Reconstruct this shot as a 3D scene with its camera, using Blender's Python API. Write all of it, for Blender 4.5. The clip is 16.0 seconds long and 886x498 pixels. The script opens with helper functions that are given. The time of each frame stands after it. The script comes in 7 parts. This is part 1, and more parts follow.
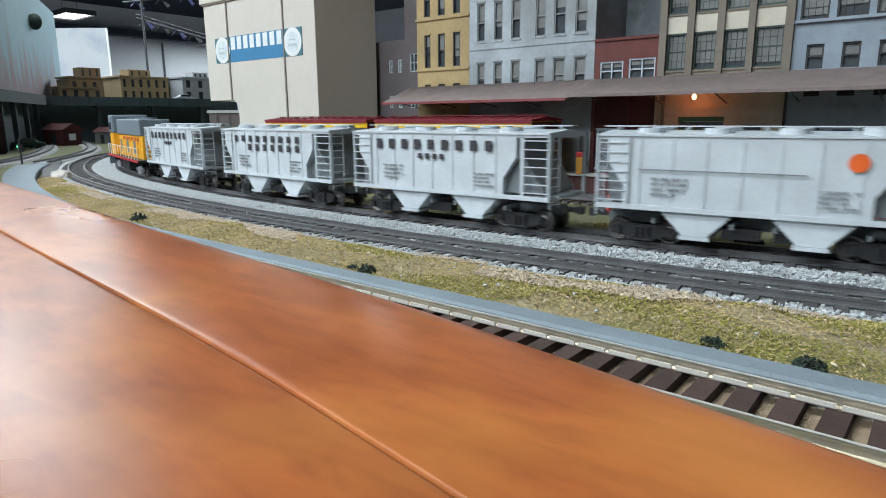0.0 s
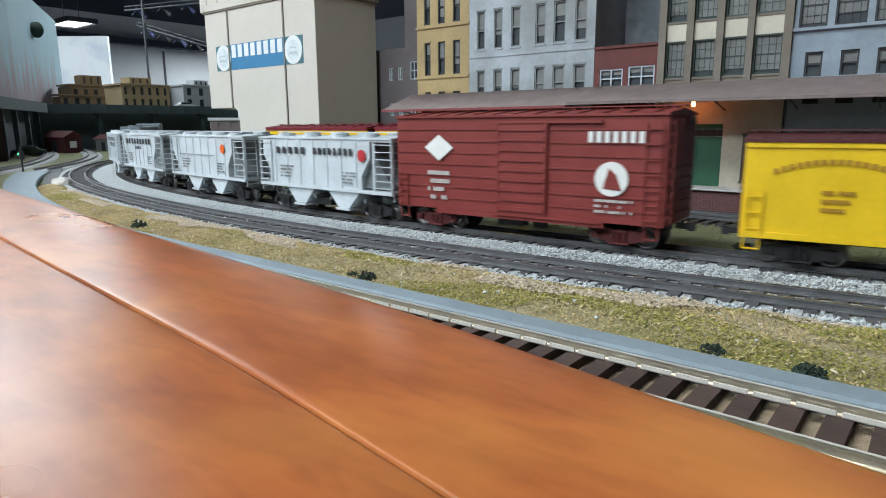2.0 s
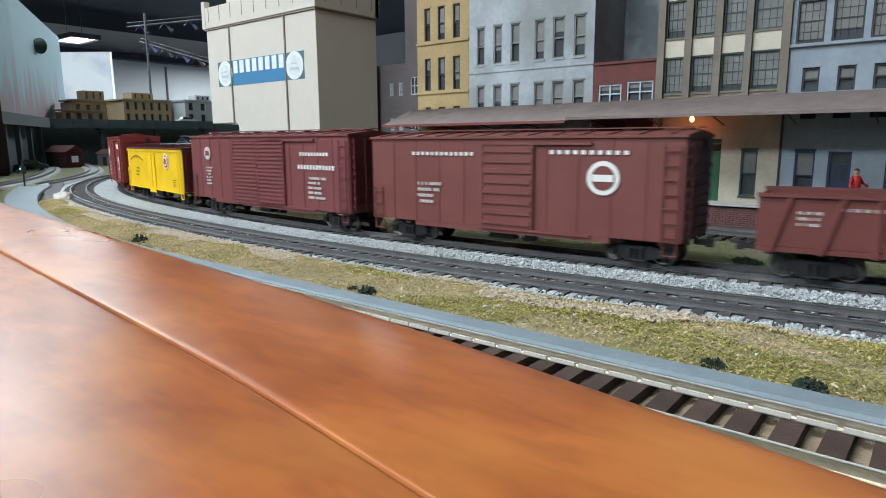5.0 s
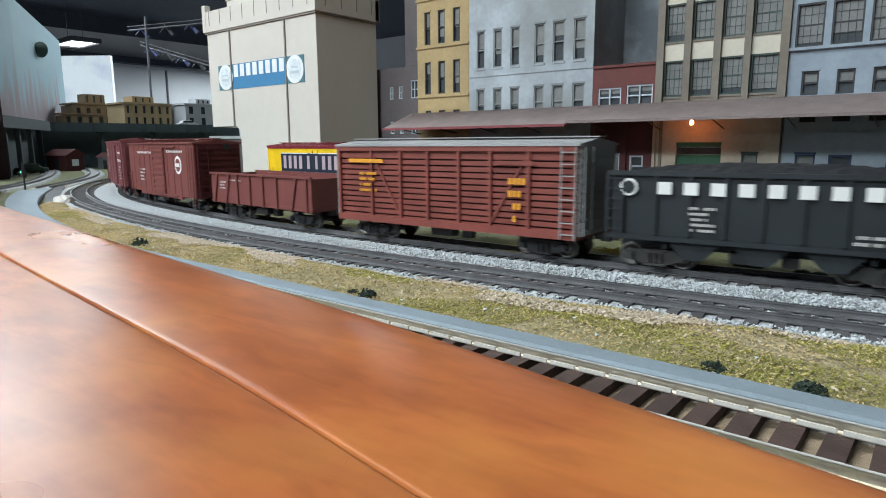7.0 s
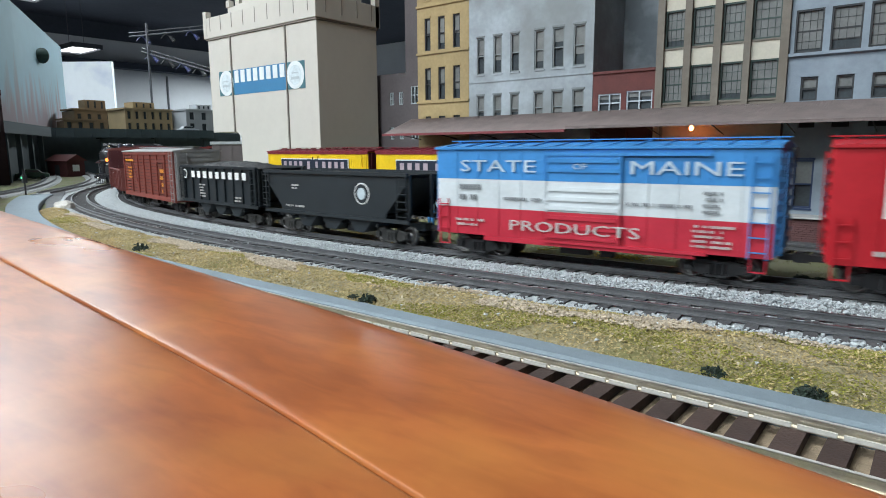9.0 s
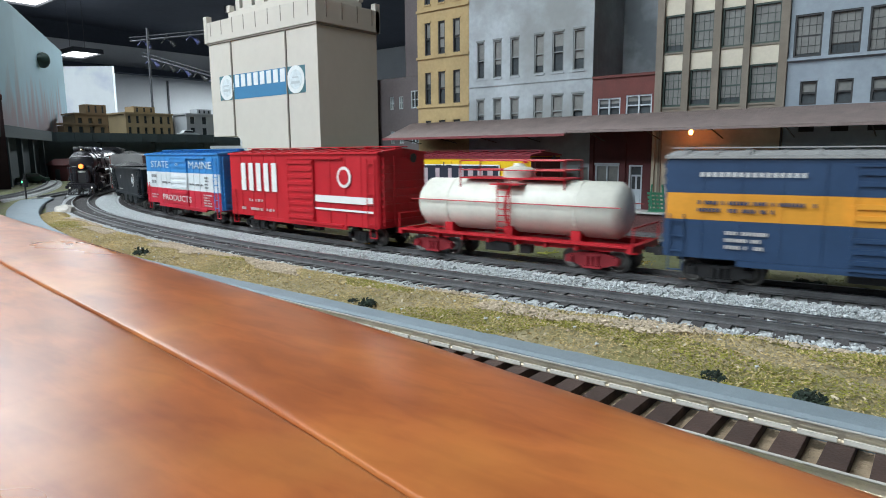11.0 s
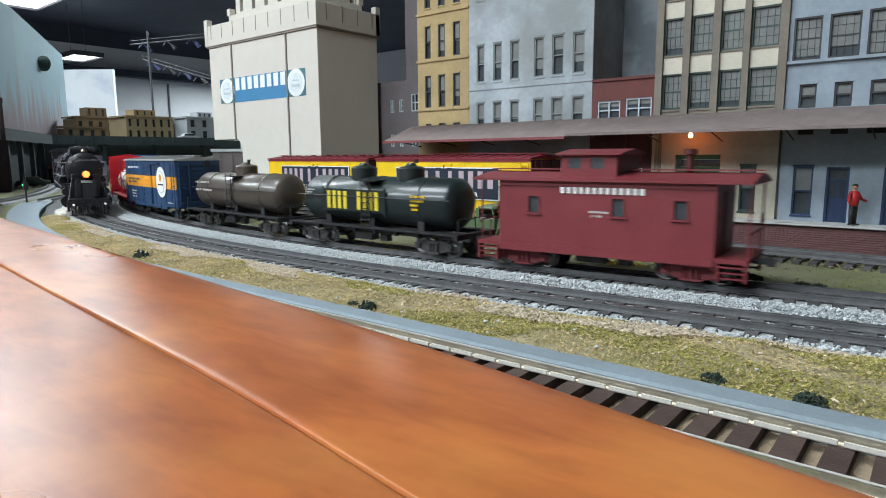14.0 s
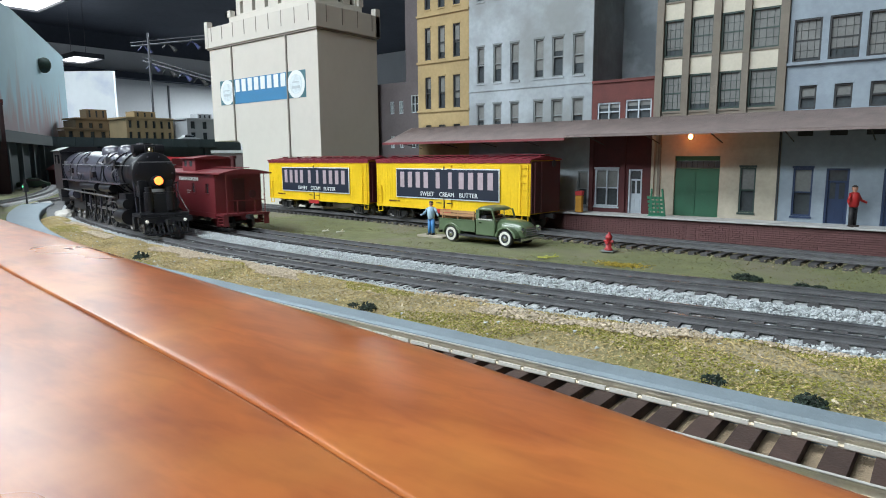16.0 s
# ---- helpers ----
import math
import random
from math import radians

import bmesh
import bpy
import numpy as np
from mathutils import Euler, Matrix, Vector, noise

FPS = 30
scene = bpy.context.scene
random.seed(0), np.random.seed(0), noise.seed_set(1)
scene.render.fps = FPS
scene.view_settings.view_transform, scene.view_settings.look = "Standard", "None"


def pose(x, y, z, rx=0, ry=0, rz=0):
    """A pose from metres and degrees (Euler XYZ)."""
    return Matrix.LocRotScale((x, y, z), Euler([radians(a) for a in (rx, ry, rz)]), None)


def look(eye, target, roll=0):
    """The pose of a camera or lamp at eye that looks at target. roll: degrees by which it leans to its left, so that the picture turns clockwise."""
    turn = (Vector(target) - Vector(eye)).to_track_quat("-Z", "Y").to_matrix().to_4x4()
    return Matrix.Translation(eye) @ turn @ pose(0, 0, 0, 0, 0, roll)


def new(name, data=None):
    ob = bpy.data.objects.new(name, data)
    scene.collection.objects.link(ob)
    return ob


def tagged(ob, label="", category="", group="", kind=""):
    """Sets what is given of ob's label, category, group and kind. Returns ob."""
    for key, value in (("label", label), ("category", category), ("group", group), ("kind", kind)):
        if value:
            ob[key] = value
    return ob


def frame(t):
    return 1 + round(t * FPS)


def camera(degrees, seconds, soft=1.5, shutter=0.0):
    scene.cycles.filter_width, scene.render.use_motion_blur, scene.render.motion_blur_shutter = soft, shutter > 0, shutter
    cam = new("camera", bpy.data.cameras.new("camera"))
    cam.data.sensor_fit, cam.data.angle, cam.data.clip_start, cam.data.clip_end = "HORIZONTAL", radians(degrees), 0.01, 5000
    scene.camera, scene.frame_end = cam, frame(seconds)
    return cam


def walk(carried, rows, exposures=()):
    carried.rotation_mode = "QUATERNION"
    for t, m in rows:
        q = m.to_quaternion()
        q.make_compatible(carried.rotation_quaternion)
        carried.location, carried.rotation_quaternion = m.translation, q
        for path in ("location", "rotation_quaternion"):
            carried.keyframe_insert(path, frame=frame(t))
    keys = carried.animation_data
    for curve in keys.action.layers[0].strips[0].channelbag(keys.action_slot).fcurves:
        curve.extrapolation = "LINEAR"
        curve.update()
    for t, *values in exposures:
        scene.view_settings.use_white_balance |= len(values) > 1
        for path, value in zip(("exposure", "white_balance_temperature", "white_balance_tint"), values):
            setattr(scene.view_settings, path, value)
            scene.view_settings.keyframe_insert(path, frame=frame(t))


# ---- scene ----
cam = camera(70.47, 16.0, soft=1.0, shutter=0.3)


def gaze(x, y, z, turn, tilt, roll):
    """A camera pose from its place, heading, tilt and roll in degrees."""
    a, p = radians(turn), radians(tilt)
    eye = Vector((x, y, z))
    return look(eye, eye + Vector((math.cos(a) * math.cos(p), math.sin(a) * math.cos(p), math.sin(p))), roll)


walk(cam, [(t, gaze(x, y, z, 129.24 + 0.004 * t, p, -0.33 - 0.007 * t)) for t, x, y, z, p in (
    (0.0, -.0021, .0021, .0917, -11.90), (0.5, -.0020, .0020, .0917, -12.03), (1.0, -.0019, .0020, .0917, -11.79),
    (1.5, -.0018, .0019, .0917, -11.52), (2.0, -.0018, .0018, .0917, -11.25), (2.5, -.0017, .0016, .0918, -11.00),
    (3.0, -.0016, .0014, .0919, -10.64), (3.5, -.0014, .0013, .0919, -10.21), (4.0, -.0013, .0012, .0920, -9.99),
    (5.2, -.0011, .0011, .0920, -9.96), (6.5, -.0010, .0010, .0920, -9.88), (7.0, -.0009, .0009, .0920, -9.66),
    (7.5, -.0008, .0008, .0920, -9.41), (8.0, -.0007, .0007, .0920, -9.30), (8.5, -.0006, .0006, .0920, -9.10),
    (9.0, -.0006, .0005, .0920, -9.17), (10.2, -.0004, .0003, .0920, -8.95), (11.5, -.0002, .0001, .0920, -8.73),
    (12.5, -.0001, .0001, .0920, -8.645), (13.5, -.0001, 0, .0920, -8.57), (14.5, 0, 0, .0920, -8.495), (16.0, 0, 0, .0920, -8.40))],
     exposures=((0.0, .24), (3.5, .26), (6.5, .34), (9.0, .29), (11.5, .21), (12.2, .21), (13.5, .35), (16.0, .38)))

# ---- light: two ceiling panels of the hall, the others added as fill ----
world = bpy.data.worlds.new("hall_air")
scene.world = world
world.use_nodes = True
world.node_tree.nodes["Background"].inputs[0].default_value = (0.62, 0.7, 0.8, 1)
world.node_tree.nodes["Background"].inputs[1].default_value = 0.02
CEIL = 2.5
# the panels at x -7.27 and -10.8 are in view; the rest are added out of view
PANELS = [(-.8, -.6, 30), (-.45, -2.3, 51), (-2.0, -2.0, 47), (-3.0, -1.0, 42), (-4.4, 1.0, 27), (-3.05, .90, 9), (-4.6, 3.9, 88), (-7.27, 2.44, 30), (-10.8, 4.25, 40), (-11.3, 7.6, 60), (-7.4, 5.4, 60), (-5.8, 4.4, 60)]
for px, py, watts in PANELS:
    lamp = bpy.data.lights.new("panel_and_fill_light", "AREA")
    lamp.shape, lamp.size, lamp.size_y, lamp.energy, lamp.color = "RECTANGLE", 1.2, 0.6, watts, (0.86, 0.97, 1.03)
    ob = new("panel_and_fill_light", lamp)
    ob.matrix_world = pose(px, py, 1.62)


# ---- materials ----
def mat(name, rgb, rough=0.5, metal=0.0, var=0.12, scale=60.0, bump=0.0, bscale=600.0, dark=0.0, coat=0.0, perob=0.0, stretch=(1, 1, 1)):
    """A procedural surface: base colour with broad and fine variation, grime and fine relief; scales are per metre."""
    m = bpy.data.materials.new(name)
    m.use_nodes = True
    nt = m.node_tree
    n, l = nt.nodes, nt.links
    b = n["Principled BSDF"]
    b.inputs["Roughness"].default_value = rough
    b.inputs["Metallic"].default_value = metal
    b.inputs["Coat Weight"].default_value = coat
    tc = n.new("ShaderNodeTexCoord")
    mp = n.new("ShaderNodeMapping")
    mp.inputs["Scale"].default_value = stretch
    l.new(tc.outputs["Object"], mp.inputs["Vector"])
    big, fine = n.new("ShaderNodeTexNoise"), n.new("ShaderNodeTexNoise")
    for t, s, d in ((big, scale, 4), (fine, scale * 9, 3)):
        t.inputs["Scale"].default_value = s
        t.inputs["Detail"].default_value = d
        l.new(mp.outputs[0], t.inputs["Vector"])
    add = n.new("ShaderNodeMath")
    add.operation = "MULTIPLY_ADD"
    l.new(fine.outputs[0], add.inputs[0])
    add.inputs[1].default_value = 0.5
    l.new(big.outputs[0], add.inputs[2])
    rng = n.new("ShaderNodeMapRange")
    rng.inputs[1].default_value, rng.inputs[2].default_value = 0.45, 1.05
    rng.inputs[3].default_value, rng.inputs[4].default_value = 1 - var - dark, 1 + var
    l.new(add.outputs[0], rng.inputs[0])
    last = rng.outputs[0]
    if perob:
        oi = n.new("ShaderNodeObjectInfo")
        r2 = n.new("ShaderNodeMapRange")
        r2.inputs[3].default_value, r2.inputs[4].default_value = 1 - perob, 1 + perob
        l.new(oi.outputs["Random"], r2.inputs[0])
        mul = n.new("ShaderNodeMath")
        mul.operation = "MULTIPLY"
        l.new(last, mul.inputs[0])
        l.new(r2.outputs[0], mul.inputs[1])
        last = mul.outputs[0]
    mix = n.new("ShaderNodeVectorMath")
    mix.operation = "SCALE"
    mix.inputs[0].default_value = rgb
    l.new(last, mix.inputs["Scale"])
    l.new(mix.outputs[0], b.inputs["Base Color"])
    rr = n.new("ShaderNodeMapRange")
    rr.inputs[3].default_value, rr.inputs[4].default_value = max(rough - 0.1, 0.03), min(rough + 0.1, 1)
    l.new(big.outputs[0], rr.inputs[0])
    l.new(rr.outputs[0], b.inputs["Roughness"])
    if bump:
        bt = n.new("ShaderNodeTexNoise")
        bt.inputs["Scale"].default_value, bt.inputs["Detail"].default_value = bscale, 4
        l.new(mp.outputs[0], bt.inputs["Vector"])
        bp = n.new("ShaderNodeBump")
        bp.inputs["Strength"].default_value, bp.inputs["Distance"].default_value = bump, 0.001
        l.new(bt.outputs[0], bp.inputs["Height"])
        l.new(bp.outputs[0], b.inputs["Normal"])
    return m


def glow(name, rgb, strength):
    m = bpy.data.materials.new(name)
    m.use_nodes = True
    b = m.node_tree.nodes["Principled BSDF"]
    b.inputs["Base Color"].default_value = (*rgb, 1)
    b.inputs["Emission Color"].default_value = (*rgb, 1)
    b.inputs["Emission Strength"].default_value = strength
    return m


def island(m, lo, hi):
    """Varies a joined heap of pieces from piece to piece."""
    nt = m.node_tree
    b = nt.nodes["Principled BSDF"]
    src = b.inputs["Base Color"].links[0].from_socket
    g = nt.nodes.new("ShaderNodeNewGeometry")
    r = nt.nodes.new("ShaderNodeMapRange")
    r.inputs[3].default_value, r.inputs[4].default_value = lo, hi
    nt.links.new(g.outputs["Random Per Island"], r.inputs[0])
    v = nt.nodes.new("ShaderNodeVectorMath")
    v.operation = "SCALE"
    nt.links.new(src, v.inputs[0])
    nt.links.new(r.outputs[0], v.inputs["Scale"])
    nt.links.new(v.outputs[0], b.inputs["Base Color"])
    return m


def two_tone(m, rgb, scale, lo, hi, amount=1.0):
    """Blends a second colour into a surface in patches."""
    nt = m.node_tree
    b = nt.nodes["Principled BSDF"]
    src = b.inputs["Base Color"].links[0].from_socket
    tc = nt.nodes.new("ShaderNodeTexCoord")
    t = nt.nodes.new("ShaderNodeTexNoise")
    t.inputs["Scale"].default_value, t.inputs["Detail"].default_value = scale, 5
    nt.links.new(tc.outputs["Object"], t.inputs["Vector"])
    r = nt.nodes.new("ShaderNodeMapRange")
    r.inputs[1].default_value, r.inputs[2].default_value, r.inputs[4].default_value = lo, hi, amount
    nt.links.new(t.outputs[0], r.inputs[0])
    mx = nt.nodes.new("ShaderNodeMix")
    mx.data_type = "RGBA"
    nt.links.new(r.outputs[0], mx.inputs["Factor"])
    nt.links.new(src, mx.inputs["A"])
    mx.inputs["B"].default_value = (*rgb, 1)
    nt.links.new(mx.outputs["Result"], b.inputs["Base Color"])
    return m


def wood_mat(name, light, deep):
    """Varnished wood with long grain along x and broad figure."""
    m = mat(name, light, rough=0.30, var=0.15, scale=12, coat=0.0, stretch=(0.6, 1, 1))
    nt = m.node_tree
    b = nt.nodes["Principled BSDF"]
    b.inputs["Specular IOR Level"].default_value = 0.22
    src = b.inputs["Base Color"].links[0].from_socket
    tc = nt.nodes.new("ShaderNodeTexCoord")
    for stretch, scale, lo, hi, amt in (((5, 14, 14), 4, 0.38, 0.68, 0.65), ((22, 90, 90), 3, 0.42, 0.7, 0.45)):
        mp = nt.nodes.new("ShaderNodeMapping")
        mp.inputs["Scale"].default_value = stretch
        mp.inputs["Rotation"].default_value = (0, 0, radians(6))
        nt.links.new(tc.outputs["Object"], mp.inputs["Vector"])
        t = nt.nodes.new("ShaderNodeTexNoise")
        t.inputs["Scale"].default_value, t.inputs["Detail"].default_value, t.inputs["Distortion"].default_value = scale, 5, 0.6
        nt.links.new(mp.outputs[0], t.inputs["Vector"])
        r = nt.nodes.new("ShaderNodeMapRange")
        r.inputs[1].default_value, r.inputs[2].default_value, r.inputs[4].default_value = lo, hi, amt
        nt.links.new(t.outputs[0], r.inputs[0])
        mx = nt.nodes.new("ShaderNodeMix")
        mx.data_type = "RGBA"
        nt.links.new(r.outputs[0], mx.inputs["Factor"])
        nt.links.new(src, mx.inputs["A"])
        mx.inputs["B"].default_value = (*deep, 1)
        src = mx.outputs["Result"]
    nt.links.new(src, b.inputs["Base Color"])
    return two_tone(m, (0.52, 0.20, 0.05), 22, 0.5, 0.7, 0.55)


WOOD = wood_mat("varnished_cherry", (0.375, 0.108, 0.031), (0.17, 0.043, 0.015))
STRIP = mat("grey_roadbed_paint", (0.20, 0.245, 0.275), 0.75, var=0.12, scale=30, bump=0.5, bscale=900)
SOIL = two_tone(mat("soil", (0.36, 0.30, 0.19), 0.95, var=0.3, scale=90, bump=1, bscale=700), (0.22, 0.205, 0.07), 14, 0.45, 0.6, 0.85)
LAWN = two_tone(mat("scenic_turf", (0.17, 0.18, 0.085), 0.95, var=0.25, scale=60, bump=1, bscale=900), (0.20, 0.18, 0.125), 9, 0.48, 0.62, 0.8)
TURF = island(two_tone(mat("dry_turf_flakes", (0.50, 0.39, 0.19), 0.9, var=0.2, scale=120), (0.36, 0.29, 0.14), 24, 0.45, 0.65, 0.8), 0.78, 1.2)
MOSS = island(mat("green_turf_tufts", (0.27, 0.255, 0.05), 0.95, var=0.2, scale=120), 0.78, 1.2)
ROCK = island(mat("grey_ballast", (0.50, 0.525, 0.535), 0.9, var=0.12, scale=300), 0.88, 1.1)
BED = mat("ballast_bed", (0.40, 0.415, 0.42), 0.95, var=0.3, scale=250, bump=1, bscale=900)
TIE = mat("weathered_tie", (0.078, 0.074, 0.076), 0.85, var=0.35, scale=120, bump=0.6, bscale=700, perob=0.3)
RAIL = mat("painted_rail", (0.125, 0.125, 0.13), 0.5, metal=0.2, var=0.3, scale=90)
RAILTOP = mat("worn_rail_head", (0.35, 0.36, 0.38), 0.3, metal=0.9, var=0.2, scale=90)
TIE0 = mat("brown_tie", (0.06, 0.035, 0.028), 0.75, var=0.3, scale=120, bump=0.4, bscale=700, perob=0.2)
SILVER = mat("nickel_silver_rail", (0.62, 0.57, 0.48), 0.34, metal=0.9, var=0.15, scale=80)
CORK = mat("cork_roadbed", (0.36, 0.27, 0.18), 0.95, var=0.25, scale=300, bump=0.8, bscale=900)
SHRUB = island(mat("dark_shrub_foam", (0.022, 0.035, 0.024), 0.95, var=0.3, scale=300), 0.5, 1.6)
DARKBRICK = mat("dock_brick", (0.13, 0.058, 0.058), 0.85, var=0.25, scale=80, perob=0.15)
MORTAR = mat("mortar", (0.12, 0.058, 0.058), 0.95, var=0.2, scale=200)
CONC = mat("dock_concrete", (0.42, 0.42, 0.41), 0.85, var=0.2, scale=60, dark=0.1)
GLASSDARK = mat("dark_window_glass", (0.055, 0.064, 0.07), 0.12, var=0.3, scale=40)
SHADE = mat("window_shade", (0.15, 0.155, 0.15), 0.5, var=0.3, scale=45)
PLAS_Y = mat("ochre_wall", (0.37, 0.275, 0.135), 0.85, var=0.16, scale=25, dark=0.1, bump=0.25)
PLAS_G = two_tone(mat("pale_grey_wall", (0.36, 0.40, 0.43), 0.85, var=0.16, scale=16, dark=0.12, bump=0.25), (0.22, 0.235, 0.235), 15, 0.44, 0.66, 0.8)
PLAS_B = two_tone(mat("blue_grey_wall", (0.275, 0.325, 0.375), 0.85, var=0.14, scale=22, dark=0.08, bump=0.25), (0.19, 0.23, 0.28), 10, 0.5, 0.72, 0.7)
PLAS_T = two_tone(mat("tan_pier", (0.195, 0.17, 0.14), 0.85, var=0.14, scale=25, dark=0.08, bump=0.25), (0.15, 0.12, 0.09), 14, 0.5, 0.75, 0.6)
CREAM = mat("cream_spandrel", (0.56, 0.52, 0.43), 0.8, var=0.12, scale=50)
WALL_T = mat("cream_lower_wall", (0.44, 0.40, 0.32), 0.85, var=0.15, scale=25, dark=0.08)
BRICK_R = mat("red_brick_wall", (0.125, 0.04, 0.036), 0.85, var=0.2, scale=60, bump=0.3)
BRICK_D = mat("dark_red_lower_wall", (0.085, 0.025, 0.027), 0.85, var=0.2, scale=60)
PALERAIL = mat("pale_rail_head_and_glint", (0.60, 0.58, 0.53), 0.4, metal=0.2, var=0.1, scale=80)
SLATE = two_tone(mat("dark_slate_wall", (0.12, 0.14, 0.155), 0.85, var=0.15, scale=12), (0.46, 0.51, 0.55), 13, 0.45, 0.75, 0.9)
PLUM = mat("plum_grey_wall", (0.115, 0.10, 0.105), 0.85, var=0.15, scale=25)
AWN = mat("awning_shingles", (0.21, 0.165, 0.155), 0.9, var=0.18, scale=60, bump=0.5, bscale=500)
AWNRED = mat("red_awning_trim", (0.20, 0.045, 0.05), 0.7, var=0.2, scale=60)
UNDER = mat("awning_underside", (0.05, 0.045, 0.04), 0.9, var=0.15)
GREENF = mat("dark_green_paint", (0.024, 0.05, 0.042), 0.5, var=0.2, scale=80)
GREEND = mat("green_door_paint", (0.018, 0.095, 0.05), 0.55, var=0.2, scale=60)
NAVY = mat("navy_paint", (0.012, 0.03, 0.085), 0.5, var=0.2, scale=80)
PALEF = mat("pale_blue_frame", (0.42, 0.47, 0.52), 0.6, var=0.12, scale=80)
GREYF = mat("grey_window_frame", (0.19, 0.21, 0.215), 0.6, var=0.15, scale=80)
BLACKF = mat("dark_window_frame", (0.028, 0.03, 0.033), 0.6, var=0.15, scale=80)
ELEV = mat("cream_concrete", (0.57, 0.54, 0.485), 0.8, var=0.05, scale=8, bump=0.1)
ELEVLINE = mat("dark_joint_and_shadow", (0.22, 0.20, 0.175), 0.9, var=0.1)
SIGNBLUE = mat("sign_blue", (0.045, 0.20, 0.38), 0.6, var=0.08, scale=30)
SIGNWHITE = mat("sign_white", (0.72, 0.76, 0.77), 0.6, var=0.08, scale=60)
SIGNGREY = mat("sign_grey", (0.46, 0.52, 0.55), 0.6, var=0.15, scale=120)
SIGNPALE = mat("sign_pale_blue", (0.60, 0.67, 0.70), 0.6, var=0.2, scale=160)
SIGNPINK = mat("sign_dusty_pink", (0.42, 0.33, 0.36), 0.6, var=0.15, scale=200)
SIGNGREEN = mat("sign_corner", (0.06, 0.16, 0.19), 0.6, var=0.08)
TANB = mat("tan_far_building", (0.36, 0.27, 0.15), 0.85, var=0.12, scale=20)
TANB2 = mat("brown_far_building", (0.22, 0.155, 0.09), 0.85, var=0.12, scale=20)
GREYB = mat("pale_far_building", (0.40, 0.42, 0.44), 0.85, var=0.08, scale=15)
BRIDGE = mat("viaduct_steel", (0.06, 0.085, 0.098), 0.7, var=0.2, scale=30)
WHITEWALL = mat("white_hall_wall", (0.72, 0.74, 0.76), 0.85, var=0.05, scale=2)
DARKCEIL = mat("dark_ceiling", (0.055, 0.066, 0.088), 0.9, var=0.25, scale=1.5)
GREYWALL = mat("grey_hall_wall", (0.14, 0.15, 0.16), 0.9, var=0.08, scale=2)
FLOORM = mat("hall_carpet", (0.12, 0.12, 0.13), 0.95, var=0.2, scale=20)
STEEL = mat("grey_truss_steel", (0.11, 0.115, 0.13), 0.5, metal=0.4, var=0.1)
BLACK = mat("black_metal", (0.02, 0.02, 0.022), 0.5, var=0.2, scale=60)
RED = mat("red_paint", (0.42, 0.03, 0.035), 0.45, var=0.12, scale=60)
TRUCKM = mat("truck_black", (0.018, 0.018, 0.02), 0.6, var=0.35, scale=150)
TRUCKW = mat("worn_truck", (0.042, 0.041, 0.039), 0.6, var=0.4, scale=150)
WHEELM = mat("wheel_steel", (0.16, 0.155, 0.15), 0.4, metal=0.7, var=0.3, scale=150)
LETTER_W = mat("white_lettering", (0.72, 0.72, 0.70), 0.5, var=0.06)
LETTER_G = mat("faded_lettering", (0.20, 0.21, 0.22), 0.5, var=0.1)
LETTER_P = mat("dull_white_lettering", (0.50, 0.48, 0.46), 0.5, var=0.1)
LETTER_K = mat("black_lettering", (0.035, 0.035, 0.04), 0.5, var=0.1)
PANEL = glow("light_panel", (0.93, 0.97, 1.0), 2.6)


# ---- mesh helpers ----
def face(bm, pts):
    return bm.faces.new([bm.verts.new(p) for p in pts])


def box(bm, x0, x1, y0, y1, z0, z1):
    v = [bm.verts.new((x, y, z)) for x in (x0, x1) for y in (y0, y1) for z in (z0, z1)]
    for f in ((0, 1, 3, 2), (4, 6, 7, 5), (0, 4, 5, 1), (2, 3, 7, 6), (0, 2, 6, 4), (1, 5, 7, 3)):
        bm.faces.new([v[i] for i in f])


def cyl(bm, p, q, r, n=12, r2=None):
    p, q = Vector(p), Vector(q)
    r2 = r if r2 is None else r2
    rot = (q - p).to_track_quat("Z", "Y").to_matrix()
    rings = []
    for c, rad in ((p, r), (q, r2)):
        rings.append([bm.verts.new(c + rot @ Vector((rad * math.cos(2 * math.pi * k / n), rad * math.sin(2 * math.pi * k / n), 0))) for k in range(n)])
    for k in range(n):
        bm.faces.new([rings[0][k], rings[0][(k + 1) % n], rings[1][(k + 1) % n], rings[1][k]])
    bm.faces.new(rings[0][::-1])
    bm.faces.new(rings[1])


def turned(bm, prof, axis="x", n=20, at=(0, 0, 0)):
    """A body of revolution from (along, radius) pairs."""
    rings = []
    for a, r in prof:
        ring = []
        for k in range(n):
            c, s = r * math.cos(2 * math.pi * k / n), r * math.sin(2 * math.pi * k / n)
            p = {"x": (a, c, s), "z": (c, s, a), "y": (s, a, c)}[axis]
            ring.append(bm.verts.new(Vector(p) + Vector(at)))
        rings.append(ring)
    for a, b in zip(rings, rings[1:]):
        for k in range(n):
            bm.faces.new([a[k], a[(k + 1) % n], b[(k + 1) % n], b[k]])
    bm.faces.new(rings[0][::-1])
    bm.faces.new(rings[-1])


def prism(bm, pts, a0, a1, axis="x"):
    """Extrudes an outline: along x it is (y, z), along y (x, z), along z (x, y)."""
    def at(p, a):
        return {"x": (a, p[0], p[1]), "y": (p[0], a, p[1]), "z": (p[0], p[1], a)}[axis]
    u, w = [bm.verts.new(at(p, a0)) for p in pts], [bm.verts.new(at(p, a1)) for p in pts]
    for i in range(len(pts)):
        j = (i + 1) % len(pts)
        bm.faces.new([u[i], u[j], w[j], w[i]])
    bm.faces.new(u[::-1])
    bm.faces.new(w)


